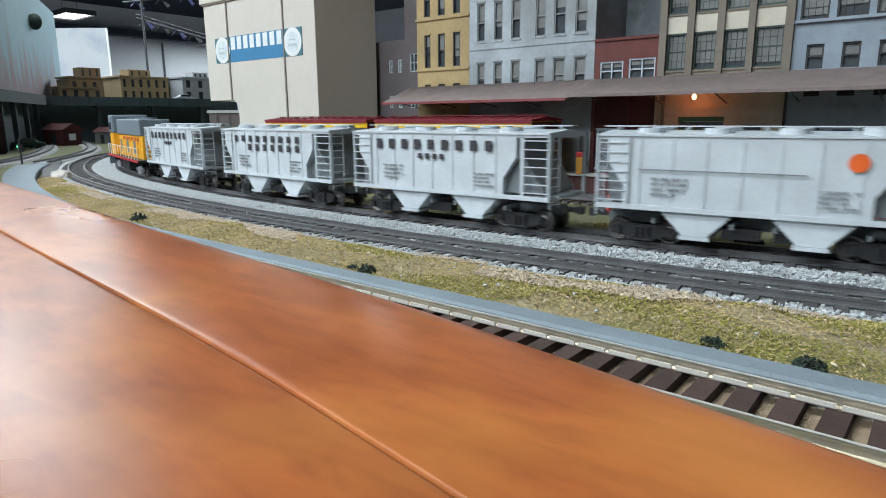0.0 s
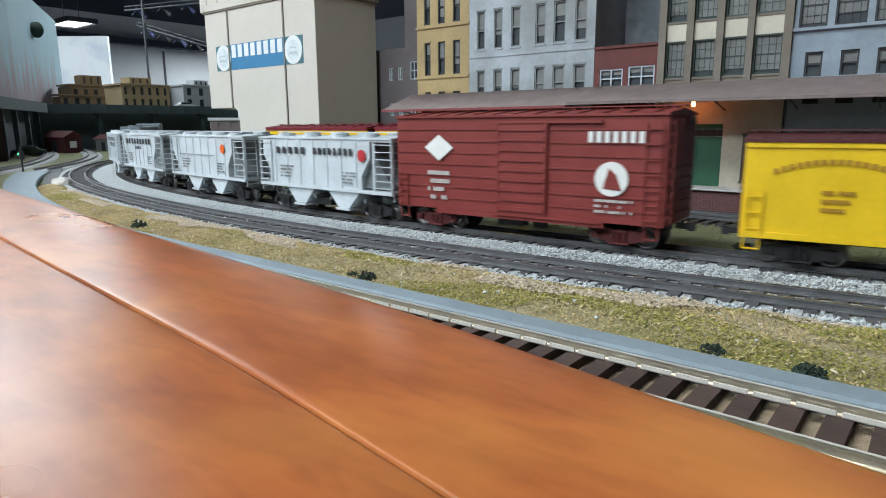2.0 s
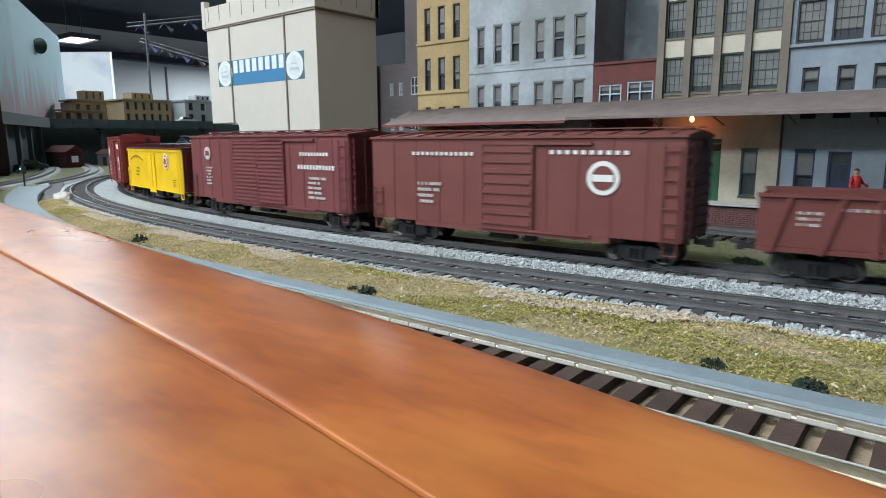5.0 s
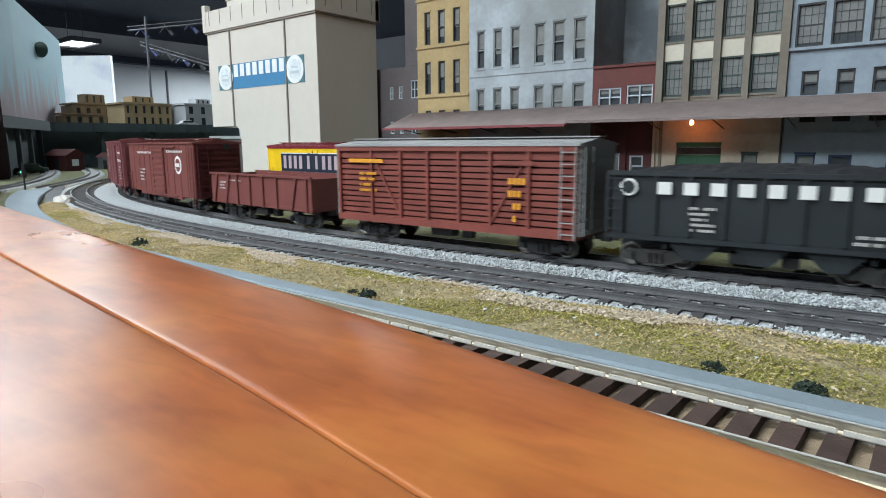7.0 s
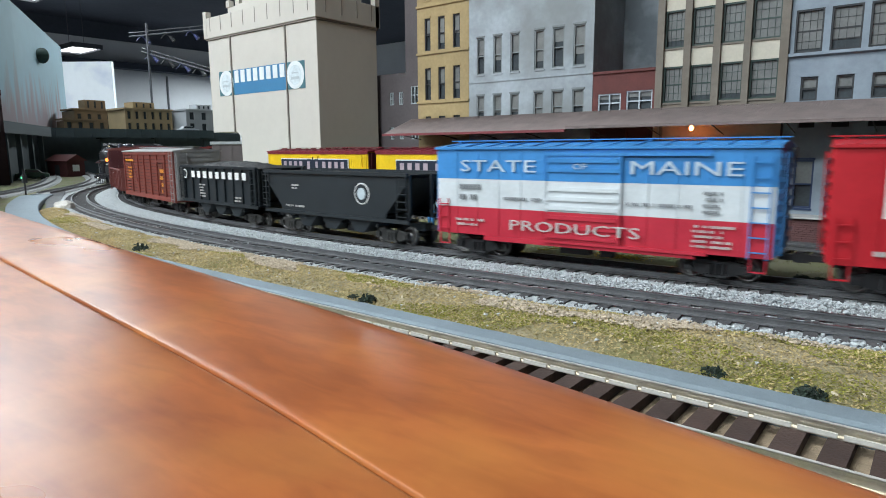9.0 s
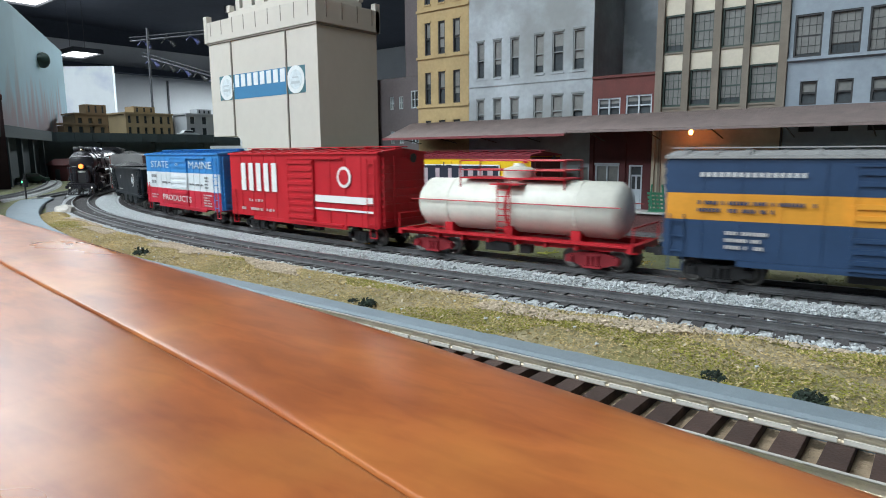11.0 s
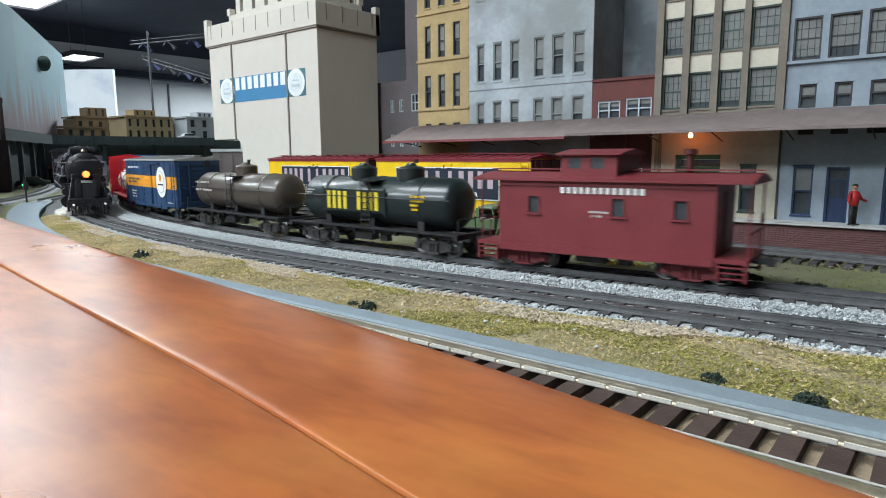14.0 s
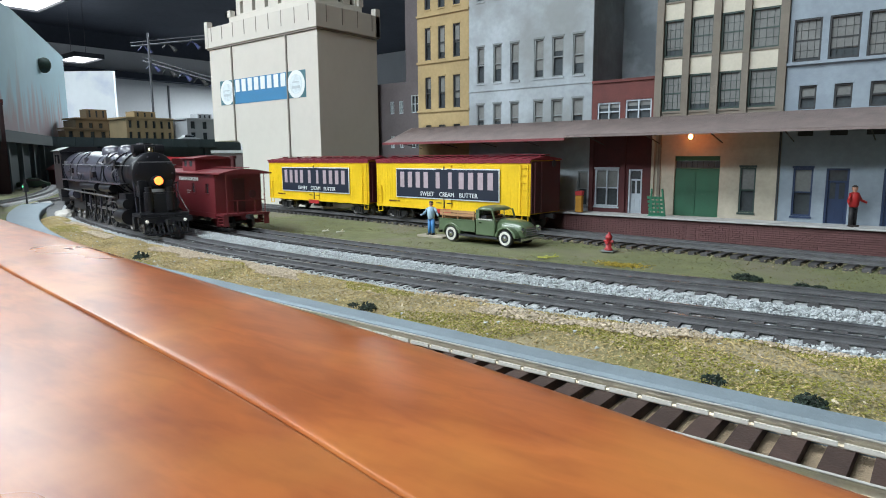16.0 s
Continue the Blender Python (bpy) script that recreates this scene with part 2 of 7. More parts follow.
def sweep(bm, path, prof):
    """Sweeps an open profile of (side, up) along a path of (x, y, z); side is to the left of travel."""
    rows = []
    for i, p in enumerate(path):
        a, b = Vector(path[max(i - 1, 0)]), Vector(path[min(i + 1, len(path) - 1)])
        d = (b - a).normalized()
        nrm = Vector((-d.y, d.x, 0)).normalized()
        rows.append([bm.verts.new(Vector(p) + nrm * s + Vector((0, 0, u))) for s, u in prof])
    for a, b in zip(rows, rows[1:]):
        for k in range(len(prof) - 1):
            bm.faces.new([a[k], b[k], b[k + 1], a[k + 1]])
    return rows


def mesh_of(name, bm, material, smooth=False):
    bmesh.ops.recalc_face_normals(bm, faces=bm.faces)
    me = bpy.data.meshes.new(name)
    if smooth:
        for f in bm.faces:
            f.smooth = True
    bm.to_mesh(me)
    bm.free()
    me.materials.append(material)
    return me


def part(name, bm, material, parent, label="", bevel=0.0, smooth=False):
    ob = new(name, mesh_of(name, bm, material, smooth))
    ob.parent = parent
    if label:
        tagged(ob, label)
    if bevel:
        b = ob.modifiers.new("edge", "BEVEL")
        b.width, b.segments, b.limit_method = bevel, 2, "ANGLE"
    return ob


def share(name, mesh, parent, m=None):
    ob = new(name, mesh)
    ob.parent = parent
    if m is not None:
        ob.matrix_basis = m
    return ob


def thing(name, label, category, m=None, group="", kind=""):
    ob = new(name)
    ob.empty_display_size = 0.02
    if m is not None:
        ob.matrix_basis = m
    return tagged(ob, label, category, group, kind)


def single(name, bm, material, label, category="", kind="", group="", bevel=0.0, smooth=False, m=None):
    ob = new(name, mesh_of(name, bm, material, smooth))
    if m is not None:
        ob.matrix_basis = m
    if bevel:
        b = ob.modifiers.new("edge", "BEVEL")
        b.width, b.segments, b.limit_method = bevel, 2, "ANGLE"
    return tagged(ob, label, category, group, kind)


def boxes(*bs):
    bm = bmesh.new()
    for b in bs:
        box(bm, *b)
    return bm


# ---- plan of the tracks: two concentric lines that bend round to the far side ----
CX, CY, R1, R2, RB = -0.4326, 3.5403, 3.1801, 3.0845, 1.8
GAUGE = 0.027
TH0 = 1.5 * math.pi - 0.6 / R1
C2X, C2Y = CX + (R1 - RB) * math.cos(TH0), CY + (R1 - RB) * math.sin(TH0)
TH1 = TH0 - 1.15


def on_track(s, off=0.0):
    """Place (x, y) and heading (radians) at arc length s on the line at radius R1 + off."""
    ra, rb = R1 + off, RB + off
    th = 1.5 * math.pi + s / ra
    if th >= TH0:
        return CX + ra * math.cos(th), CY + ra * math.sin(th), th + math.pi / 2
    t2 = TH0 + (s - (TH0 - 1.5 * math.pi) * ra) / rb
    if t2 >= TH1:
        return C2X + rb * math.cos(t2), C2Y + rb * math.sin(t2), t2 + math.pi / 2
    more = (TH1 - t2) * rb
    x, y, h = C2X + rb * math.cos(TH1), C2Y + rb * math.sin(TH1), TH1 + math.pi / 2
    return x - more * math.cos(h), y - more * math.sin(h), h


T1, T2 = 0.0, R2 - R1


def track_path(off, side, z, s0, s1, step=0.03):
    n = int((s1 - s0) / step)
    out = []
    for i in range(n + 1):
        x, y, h = on_track(s0 + (s1 - s0) * i / n, off)
        out.append((x - math.sin(h) * side, y + math.cos(h) * side, z))
    return out


RAILPROF = [(-.0022, -.0042), (-.0022, -.0036), (-.0006, -.0032), (-.0006, -.0012), (-.0011, -.0009), (-.0011, 0), (.0011, 0), (.0011, -.0009),
            (.0006, -.0012), (.0006, -.0032), (.0022, -.0036), (.0022, -.0042)]


# ---- hall ----
HALL = dict(x0=-13.0, x1=3.0, y0=-3.0, y1=11.0)
single("floor", boxes((HALL["x0"], HALL["x1"], HALL["y0"], HALL["y1"], -1.15, -1.1)), FLOORM, "dark grey carpet floor of the hall", "floor", "structure")
single("ceiling", boxes((HALL["x0"], HALL["x1"], HALL["y0"], HALL["y1"], CEIL, CEIL + .05)), DARKCEIL, "very dark painted ceiling of the hall", "ceiling", "structure")
for nm, bx, mt in (("wall_west", (HALL["x0"] - .1, HALL["x0"], HALL["y0"], HALL["y1"], -1.1, CEIL), WHITEWALL),
                   ("wall_north", (HALL["x0"], HALL["x1"], HALL["y1"], HALL["y1"] + .1, -1.1, CEIL), WHITEWALL),
                   ("wall_east", (HALL["x1"], HALL["x1"] + .1, HALL["y0"], HALL["y1"], -1.1, CEIL), GREYWALL),
                   ("wall_south", (HALL["x0"], HALL["x1"], HALL["y0"] - .1, HALL["y0"], -1.1, CEIL), GREYWALL)):
    single(nm, boxes(bx), mt, "plain painted wall of the hall", "wall", "structure")


def ceiling_light(x, y, z, w=1.2, d=0.6, turn=0):
    t = thing("ceiling_light", "white glowing rectangular fluorescent panel hung from the ceiling, one of a set mostly added for fill", "ceiling light", pose(x, y, z, 0, 0, turn), "ceiling panels")
    part("frame", boxes((-w / 2 - .02, w / 2 + .02, -d / 2 - .02, -d / 2, -.02, .05), (-w / 2 - .02, w / 2 + .02, d / 2, d / 2 + .02, -.02, .05),
                        (-w / 2 - .02, -w / 2, -d / 2, d / 2, -.02, .05), (w / 2, w / 2 + .02, -d / 2, d / 2, -.02, .05)), STEEL, t)
    part("diffuser", boxes((-w / 2, w / 2, -d / 2, d / 2, 0, .03)), PANEL, t)
    for sx in (-w / 2 + .1, w / 2 - .1):
        bm = bmesh.new()
        cyl(bm, (sx, 0, .03), (sx, 0, CEIL - z), .004, 8)
        part("hanger", bm, STEEL, t)


# every lamp gets a panel body, the added fill lamps too
for px, py, watts in PANELS:
    ceiling_light(px, py, 1.64, *((.75, .4) if px < -7 else (1.2, .6)))

# ---- layout ground and benchwork ----
def ground_sheet():
    bm = bmesh.new()
    nx, ny = 120, 90
    x0, x1, y0, y1 = -4.2, 1.6, 0.12, 5.0
    rows = []
    for i in range(nx + 1):
        col = []
        for j in range(ny + 1):
            u, v = i / nx, j / ny
            x, y = x0 + (x1 - x0) * u, y0 + (y1 - y0) * v ** 1.8
            z = -.0095 + .0012 * noise.noise(Vector((x * 9, y * 9, 0)))
            col.append(bm.verts.new((x, y, z)))
        rows.append(col)
    for a, b in zip(rows, rows[1:]):
        for j in range(ny):
            bm.faces.new([a[j], b[j], b[j + 1], a[j + 1]])
    return single("ground", bm, LAWN, "dull green and brown scenic turf on the layout", "ground", "structure", smooth=True)


ground_sheet()
single("bench", boxes((-4.2, 1.6, .13, 5.0, -.14, -.012)), GREYWALL, "plain benchwork under the model railway", "bench", "structure")

# varnished wooden rail along the layout's edge
CREST = [(1.0, -.10), (.6, -.034), (.3, .034), (.1, .0660), (-.012, .0815), (-.047, .0870), (-.094, .0936), (-.17, .101), (-.267, .110), (-.374, .1215),
         (-.464, .1305), (-.6, .147), (-.8, .18), (-1.1, .25), (-1.6, .42)]


def smooth_line(pts, n):
    """Catmull-Rom through points."""
    out = []
    p = [Vector(q) for q in pts]
    for i in range(len(p) - 1):
        a, b, c, d = p[max(i - 1, 0)], p[i], p[i + 1], p[min(i + 2, len(p) - 1)]
        for k in range(n):
            t = k / n
            out.append(0.5 * ((2 * b) + (c - a) * t + (2 * a - 5 * b + 4 * c - d) * t * t + (3 * b - a - 3 * c + d) * t ** 3))
    return out + [p[-1]]


def wood_edge():
    t = thing("wooden_counter", "glossy varnished orange-brown wooden counter with a rounded front rail", "counter")
    line = [(p.x, p.y, 0) for p in smooth_line(CREST, 8)]
    prof = [(-.016, -.12), (-.016, .026)]
    prof += [(-.001 - .015 * math.cos(a), .036 + .016 * math.sin(a)) for a in [radians(d) for d in range(-20, 91, 10)]]
    prof += [(.006, .0520), (.014, .05180), (.022, .0514), (.0285, .0508), (.0318, .0504), (.0330, .05025), (.0334, .0501), (.0335, .0490)]
    bm = bmesh.new()
    sweep(bm, line, prof)
    part("front_rail", bm, WOOD, t, "rounded wooden nosing", smooth=True)
    prof2 = [(.0339, .0470), (.0340, .0498), (.0342, .0500), (.0348, .05005), (.037, .05005), (.042, .0500), (.05, .0500), (.1, .0498), (.3, .0498), (.6, .0498)]
    bm = bmesh.new()
    sweep(bm, line, prof2)
    part("countertop", bm, WOOD, t, "flat varnished wooden top", smooth=True)


wood_edge()

# grey painted edge strip
def strip_mesh():
    bm = bmesh.new()
    rows = []
    for i in range(901):
        x = 1.2 - 2.72 * i / 900
        out = max(0, -.45 - x)
        far = .2588 + .23 * out ** 2
        near = .2435 + .23 * out ** 2 - .045 * out
        wob = .0009 * noise.noise(Vector((x * 90, 0, 0))) + .0006 * noise.noise(Vector((x * 300, 4, 0)))
        rows.append([bm.verts.new(p) for p in ((x, near, -.03), (x, near, -.002), (x, near + .0014, -.0008), (x, far - .0014 + wob, -.0008), (x, far + wob, -.0022), (x, far + .001, -.02))])
    for a, b in zip(rows, rows[1:]):
        for j in range(5):
            bm.faces.new([a[j], b[j], b[j + 1], a[j + 1]])
    return bm


single("edge_strip", strip_mesh(), STRIP, "grey painted rough edging strip along the layout", "edging", "structure")


# ---- tracks ----
def tie_mesh(name, length, width, height, material):
    bm = boxes((-width / 2, width / 2, -length / 2, length / 2, -height, 0))
    return mesh_of(name, bm, material)


TIEMESH = tie_mesh("tie", .052, .0068, .0055, TIE)
TIEMESH0 = tie_mesh("tie", .050, .0078, .0045, TIE0)


def rail_part(track, path, body, head):
    bm = bmesh.new()
    sweep(bm, path, RAILPROF)
    r = part("rail", bm, body, track)
    bm = bmesh.new()
    sweep(bm, [(x, y, z + .0002) for x, y, z in path], [(-.0008, 0), (.0008, 0)])
    part("rail_head", bm, head, r, "worn bright running surface")


def curved_track(off, label):
    t = thing("railway_track", label, "track", kind="structure")
    for side in (-GAUGE / 2, GAUGE / 2):
        rail_part(t, track_path(off, side, 0, -5.5, 1.6), RAIL, RAILTOP)
    rng = random.Random(5)
    s = -.75
    while s < .62:
        x, y, h = on_track(s, off)
        share("tie", TIEMESH, t, pose(x, y, -.0040 - rng.random() * .0006, 0, 0, math.degrees(h) + rng.uniform(-2, 2)))
        s += .0136
    bm = bmesh.new()
    for a, b in ((-5.4, -.76), (.625, 1.6)):
        s = a
        while s < b:
            x, y, h = on_track(s, off)
            m = pose(x, y, -.004, 0, 0, math.degrees(h))
            v = [m @ Vector((sx * .0034, sy * .026, sz)) for sx in (-1, 1) for sy in (-1, 1) for sz in (-.0055, 0)]
            vv = [bm.verts.new(q) for q in v]
            for f in ((0, 1, 3, 2), (4, 6, 7, 5), (0, 4, 5, 1), (2, 3, 7, 6), (1, 5, 7, 3)):
                bm.faces.new([vv[i] for i in f])
            s += .0136
    tagged(part("far_ties", bm, TIE, t), kind="stuff")
    return t


curved_track(T1, "dark weathered model railway track, the nearer curved line")
curved_track(T2, "dark weathered model railway track, the farther curved line")


# pale slips stand for light caught on the rail foot between ties
FOOTMESH = mesh_of("rail_foot_glint", boxes((-.0059, .0059, -.0005, .0006, -.0010, .0006)), PALERAIL)


def front_track():
    t = thing("railway_track", "model railway track with bright rails and brown ties beside the counter", "track", kind="structure")
    for y in (.2025, .2355):
        rail_part(t, [(1.2, y, 0), (.3, y, 0), (0, y, 0), (-.3, y, 0), (-.6, y + .004, 0)][::-1], SILVER, PALERAIL)
    part("roadbed", boxes((-.6, 1.2, .190, .2425, -.011, -.0085)), CORK, t, "tan cork roadbed")
    x = -.5
    while x < .5:
        share("tie", TIEMESH0, t, pose(x, .2185, -.0042, 0, 0, random.uniform(-1, 1)))
        share("rail_foot_glint", FOOTMESH, t, pose(x + .0068, .2331, -.0026))
        x += .01365


front_track()


def siding_y(x):
    return .690 - .078 * (x + .4)


def siding():
    t = thing("railway_track", "thin dark siding track sunk in the turf before the dock", "track", kind="structure")
    for d in (-GAUGE / 2, GAUGE / 2):
        rail_part(t, [(x / 10, siding_y(x / 10) + d, 0) for x in range(-11, 9)], RAIL, RAILTOP)
    x = -1.1
    while x < .4:
        share("tie", TIEMESH, t, pose(x, siding_y(x), -.0064, 0, 0, -4.5 + random.uniform(-2, 2)))
        x += .0136


siding()


# raised gravel beds
def bed(name, label, off, prof, material, s0=-1.3, s1=1.6):
    bm = bmesh.new()
    sweep(bm, track_path(off, 0, 0, s0, s1), prof)
    return single(name, bm, material, label, "ballast", "structure", smooth=True)


bed("ballast_bed", "grey gravel bed under the main tracks", T1, [(-.052, -.011), (-.038, -.0065), (-.026, -.0055), (.12, -.0055), (.130, -.0065), (.142, -.011)], BED, -5.4)


def stones(name, label, count, where, material, size, seed, kind="stuff", flat=0.7):
    """A heap of small irregular stones as one mesh."""
    rng = random.Random(seed)
    verts, faces = [], []
    base = [(1, 0, 0), (-1, 0, 0), (0, 1, 0), (0, -1, 0), (0, 0, 1), (0, 0, -1)]
    tri = [(0, 2, 4), (2, 1, 4), (1, 3, 4), (3, 0, 4), (2, 0, 5), (1, 2, 5), (3, 1, 5), (0, 3, 5)]
    for _ in range(count):
        x, y, z = where(rng)
        r = size * (0.5 + 1.1 * rng.random() ** 2)
        a, c = rng.uniform(0, 6.28), rng.uniform(0, 6.28)
        m = Euler((a, c, rng.uniform(0, 6.28))).to_matrix()
        k = len(verts)
        for p in base:
            q = m @ (Vector(p) * r * rng.uniform(0.6, 1.2))
            verts.append((x + q.x, y + q.y, z + q.z * flat))
        faces += [(k + i, k + j, k + l) for i, j, l in tri]
    me = bpy.data.meshes.new(name)
    me.from_pydata(verts, [], faces)
    me.materials.append(material)
    return tagged(new(name, me), label, "gravel", kind=kind)


def near_s(rng, lo, hi, power=1.0):
    """Arc lengths, denser towards the camera's end."""
    return hi - (hi - lo) * rng.random() ** power


def between(rng):
    s = near_s(rng, -1.3, .62, 0.85)
    d = rng.uniform(.029, .064)
    x, y, h = on_track(s, 0)
    top = -.0048 + .0022 * math.sin(math.pi * (d - .029) / .035)
    return x - math.sin(h) * d, y + math.cos(h) * d, top + rng.uniform(-.001, .0012)


def infill(rng):
    s = near_s(rng, -1.3, .62, 0.85)
    d = rng.uniform(-.026, .026)
    x, y, h = on_track(s, 0)
    if abs(abs(d) - GAUGE / 2) < .0026:
        d *= .5
    return x - math.sin(h) * d, y + math.cos(h) * d, -.0052 + rng.uniform(-.0008, .0004)


def outer(rng):
    s = near_s(rng, -1.3, .62, 0.85)
    x, y, h = on_track(s, 0)
    d = -.0255 - abs(rng.gauss(0, .0085 + .012 * max(0, noise.noise(Vector((x * 14, 2, 2))))))
    return x - math.sin(h) * d, y + math.cos(h) * d, -.0046 + (d + .0255) * .2 + rng.uniform(-.001, .001)


def inner(rng):
    s = near_s(rng, -1.3, .62, 0.85)
    d = .0956 + rng.uniform(-.026, .04)
    x, y, h = on_track(s, 0)
    return x - math.sin(h) * d, y + math.cos(h) * d, -.0054 + rng.uniform(-.0008, .0002)


stones("ballast_stones", "light grey crushed stone heaped between the tracks", 34000, between, ROCK, .00105, 11)
stones("ballast_stones", "pale stone chips between the track ties", 5200, infill, ROCK, .0010, 12)
stones("ballast_stones", "light grey crushed stone shoulder beside the track", 17000, outer, ROCK, .0011, 13)
stones("ballast_stones", "dark cinders under the farther track", 1500, inner, BED, .0010, 14)

# turf verge between the edge strip and the tracks
def verge_point(rng, lo=0.0, hi=1.0):
    s = near_s(rng, -.72, .5, 0.8)
    x, y, h = on_track(s, 0)
    top = y - .033
    x2 = x
    low = .2590 + (max(0, -.45 - x2) ** 2) * .23
    v = lo + (hi - lo) * rng.random()
    yy = low + (top - low) * v
    return x2, yy, -.0045 + .0035 * math.sin(math.pi * min(max(v, 0), 1)) + .0015 * noise.noise(Vector((x2 * 30, yy * 30, 3)))


def verge_sheet():
    bm = bmesh.new()
    rows = []
    for i in range(241):
        s = -.74 + 1.44 * i / 240
        x, y, h = on_track(s, 0)
        low = .2575 + (max(0, -.45 - x) ** 2) * .23
        top = y - .029
        rows.append([bm.verts.new((x, low + (top - low) * v / 14, -.0062 + .0035 * math.sin(math.pi * v / 14) + .0015 * noise.noise(Vector((x * 30, (low + (top - low) * v / 14) * 30, 3))))) for v in range(15)])
    for a, b in zip(rows, rows[1:]):
        for j in range(14):
            bm.faces.new([a[j], b[j], b[j + 1], a[j + 1]])
    return single("verge", bm, SOIL, "brown soil verge scattered with dry turf", "ground", "structure", smooth=True)


verge_sheet()


def flakes(name, label, count, where, material, size, seed):
    """Thin bent flakes of scatter, joined."""
    rng = random.Random(seed)
    verts, faces = [], []
    for _ in range(count):
        p = where(rng)
        if p is None:
            continue
        r = size * rng.uniform(.4, 1.3)
        m = Euler((rng.uniform(-.55, .55), rng.uniform(-.55, .55), rng.uniform(0, 6.28))).to_matrix()
        k = len(verts)
        for q in ((-1, -.35, 0), (1, -.3, .15), (.9, .4, 0), (-.8, .35, .2), (0, 0, -.45)):
            w = m @ (Vector(q) * r)
            verts.append((p[0] + w.x, p[1] + w.y, p[2] + w.z))
        faces += [(k, k + 1, k + 2, k + 3), (k, k + 4, k + 1), (k + 1, k + 4, k + 2), (k + 2, k + 4, k + 3), (k + 3, k + 4, k)]
    me = bpy.data.meshes.new(name)
    me.from_pydata(verts, [], faces)
    me.materials.append(material)
    return tagged(new(name, me), label, "turf", kind="stuff")


def green_spot(rng):
    for _ in range(6):
        p = verge_point(rng)
        if noise.noise(Vector((p[0] * 11, p[1] * 26, 9))) > (.22 if p[0] < -.22 else -.06):
            return p
    return None


flakes("dry_turf", "straw-coloured dry leaf scatter on the verge", 60000, verge_point, TURF, .0008, 21)
flakes("green_turf", "patches of olive green turf on the verge", 32000, green_spot, MOSS, .00075, 22)


def spill(rng):
    s = near_s(rng, -.72, .5, 0.8)
    x = on_track(s, 0)[0]
    low = .2590 + (max(0, -.45 - x) ** 2) * .23
    reach = .0012 + .0022 * max(0, noise.noise(Vector((x * 60, 4, 1))))
    return x, low - abs(rng.gauss(0, reach)), -.0036 + rng.uniform(0, .0004)


flakes("spilled_turf", "loose scatter spilled along the grey roadbed edge", 5000, spill, TURF, .0007, 24)
stones("verge_stones", "pale stones strewn on the verge", 220, verge_point, ROCK, .0011, 23)


def dirt_point(rng):
    for _ in range(8):
        x, y, z = verge_point(rng, .5, 1.06)
        if noise.noise(Vector((x * 13, y * 20, 31))) > .12:
            return x, y, z + .0006
    return verge_point(rng, .2, 1.06)


stones("dirt_crumbs", "pinkish tan dirt crumbs strewn along the ballast shoulder", 12000, dirt_point, island(mat("tan_dirt", (.47, .385, .285), .95, var=.25, scale=200), .75, 1.25), .0010, 25)
flakes("bleached_chips", "bleached straw chips lying on the verge", 900, verge_point, island(mat("bleached_chip", (.56, .48, .34), .9, var=.15, scale=200), .8, 1.15), .0014, 26)


def shrub(x, y, z, r, seed, label="small dark green scenic foam bush on the turf"):
    rng = random.Random(seed)
    t = thing("bush", label, "bush", pose(x, y, z), "small bushes")
    bm = bmesh.new()
    for k in range(5):
        a = rng.uniform(0, 6.28)
        cyl(bm, (0, 0, -.001), (r * .5 * math.cos(a), r * .5 * math.sin(a), r * rng.uniform(.3, .7)), .0005, 5, .0002)
    part("twigs", bm, TIE, t)
    verts, faces = [], []
    for _ in range(240):
        d = Vector((rng.gauss(0, 1), rng.gauss(0, .7), abs(rng.gauss(0, .7)))).normalized() * r * rng.uniform(.3, 1.05)
        m = Euler((rng.uniform(0, 6), rng.uniform(0, 6), rng.uniform(0, 6))).to_matrix()
        q = r * rng.uniform(.10, .2)
        k = len(verts)
        for p in ((-1, -.6, 0), (1, -.6, .2), (.7, .8, -.2), (-.8, .7, .3), (0, 0, .9)):
            w = d + m @ (Vector(p) * q)
            verts.append((w.x * 1.25, w.y, max(w.z, -.001) * .85))
        faces += [(k, k + 1, k + 4), (k + 1, k + 2, k + 4), (k + 2, k + 3, k + 4), (k + 3, k, k + 4), (k, k + 3, k + 2, k + 1)]
    me = bpy.data.meshes.new("crown")
    me.from_pydata(verts, [], faces)
    me.materials.append(SHRUB)
    share("crown", me, t)


for i, (bx, by, br) in enumerate(((-.0365, .268, .0048), (-.073, .270, .0042), (-.283, .270, .0055), (-.296, .270, .0035), (-.605, .279, .008))):
    shrub(bx, by, -.004, br, 40 + i)
for i, (bx, by, br) in enumerate(((-.125, .527, .0062), (-.117, .526, .005), (-.082, .516, .005), (-.070, .513, .005))):
    shrub(bx, by, -.006, br, 60 + i)


def siding_dirt(rng):
    x = rng.uniform(-.75, .15)
    return x, siding_y(x) + rng.gauss(-.012, .014), -.0085 + rng.uniform(0, .0012)


stones("siding_cinders", "brown cinders and dirt along the sunken siding", 3500, siding_dirt, island(mat("cinder", (.29, .245, .155), .95, var=.3, scale=200), .8, 1.25), .0009, 31)


def lawn_point(rng):
    x = rng.uniform(-.95, .2)
    y = rng.uniform(.50, .66)
    if noise.noise(Vector((x * 8, y * 20, 5))) < -.05:
        return None
    return x, y, -.0088


flakes("lawn_turf", "short olive turf on the ground before the dock", 9000, lawn_point, island(mat("lawn_flake", (.175, .175, .065), .95, var=.25, scale=120), .75, 1.3), .0008, 33)


# ---- the street of buildings behind the dock ----
WY = .77


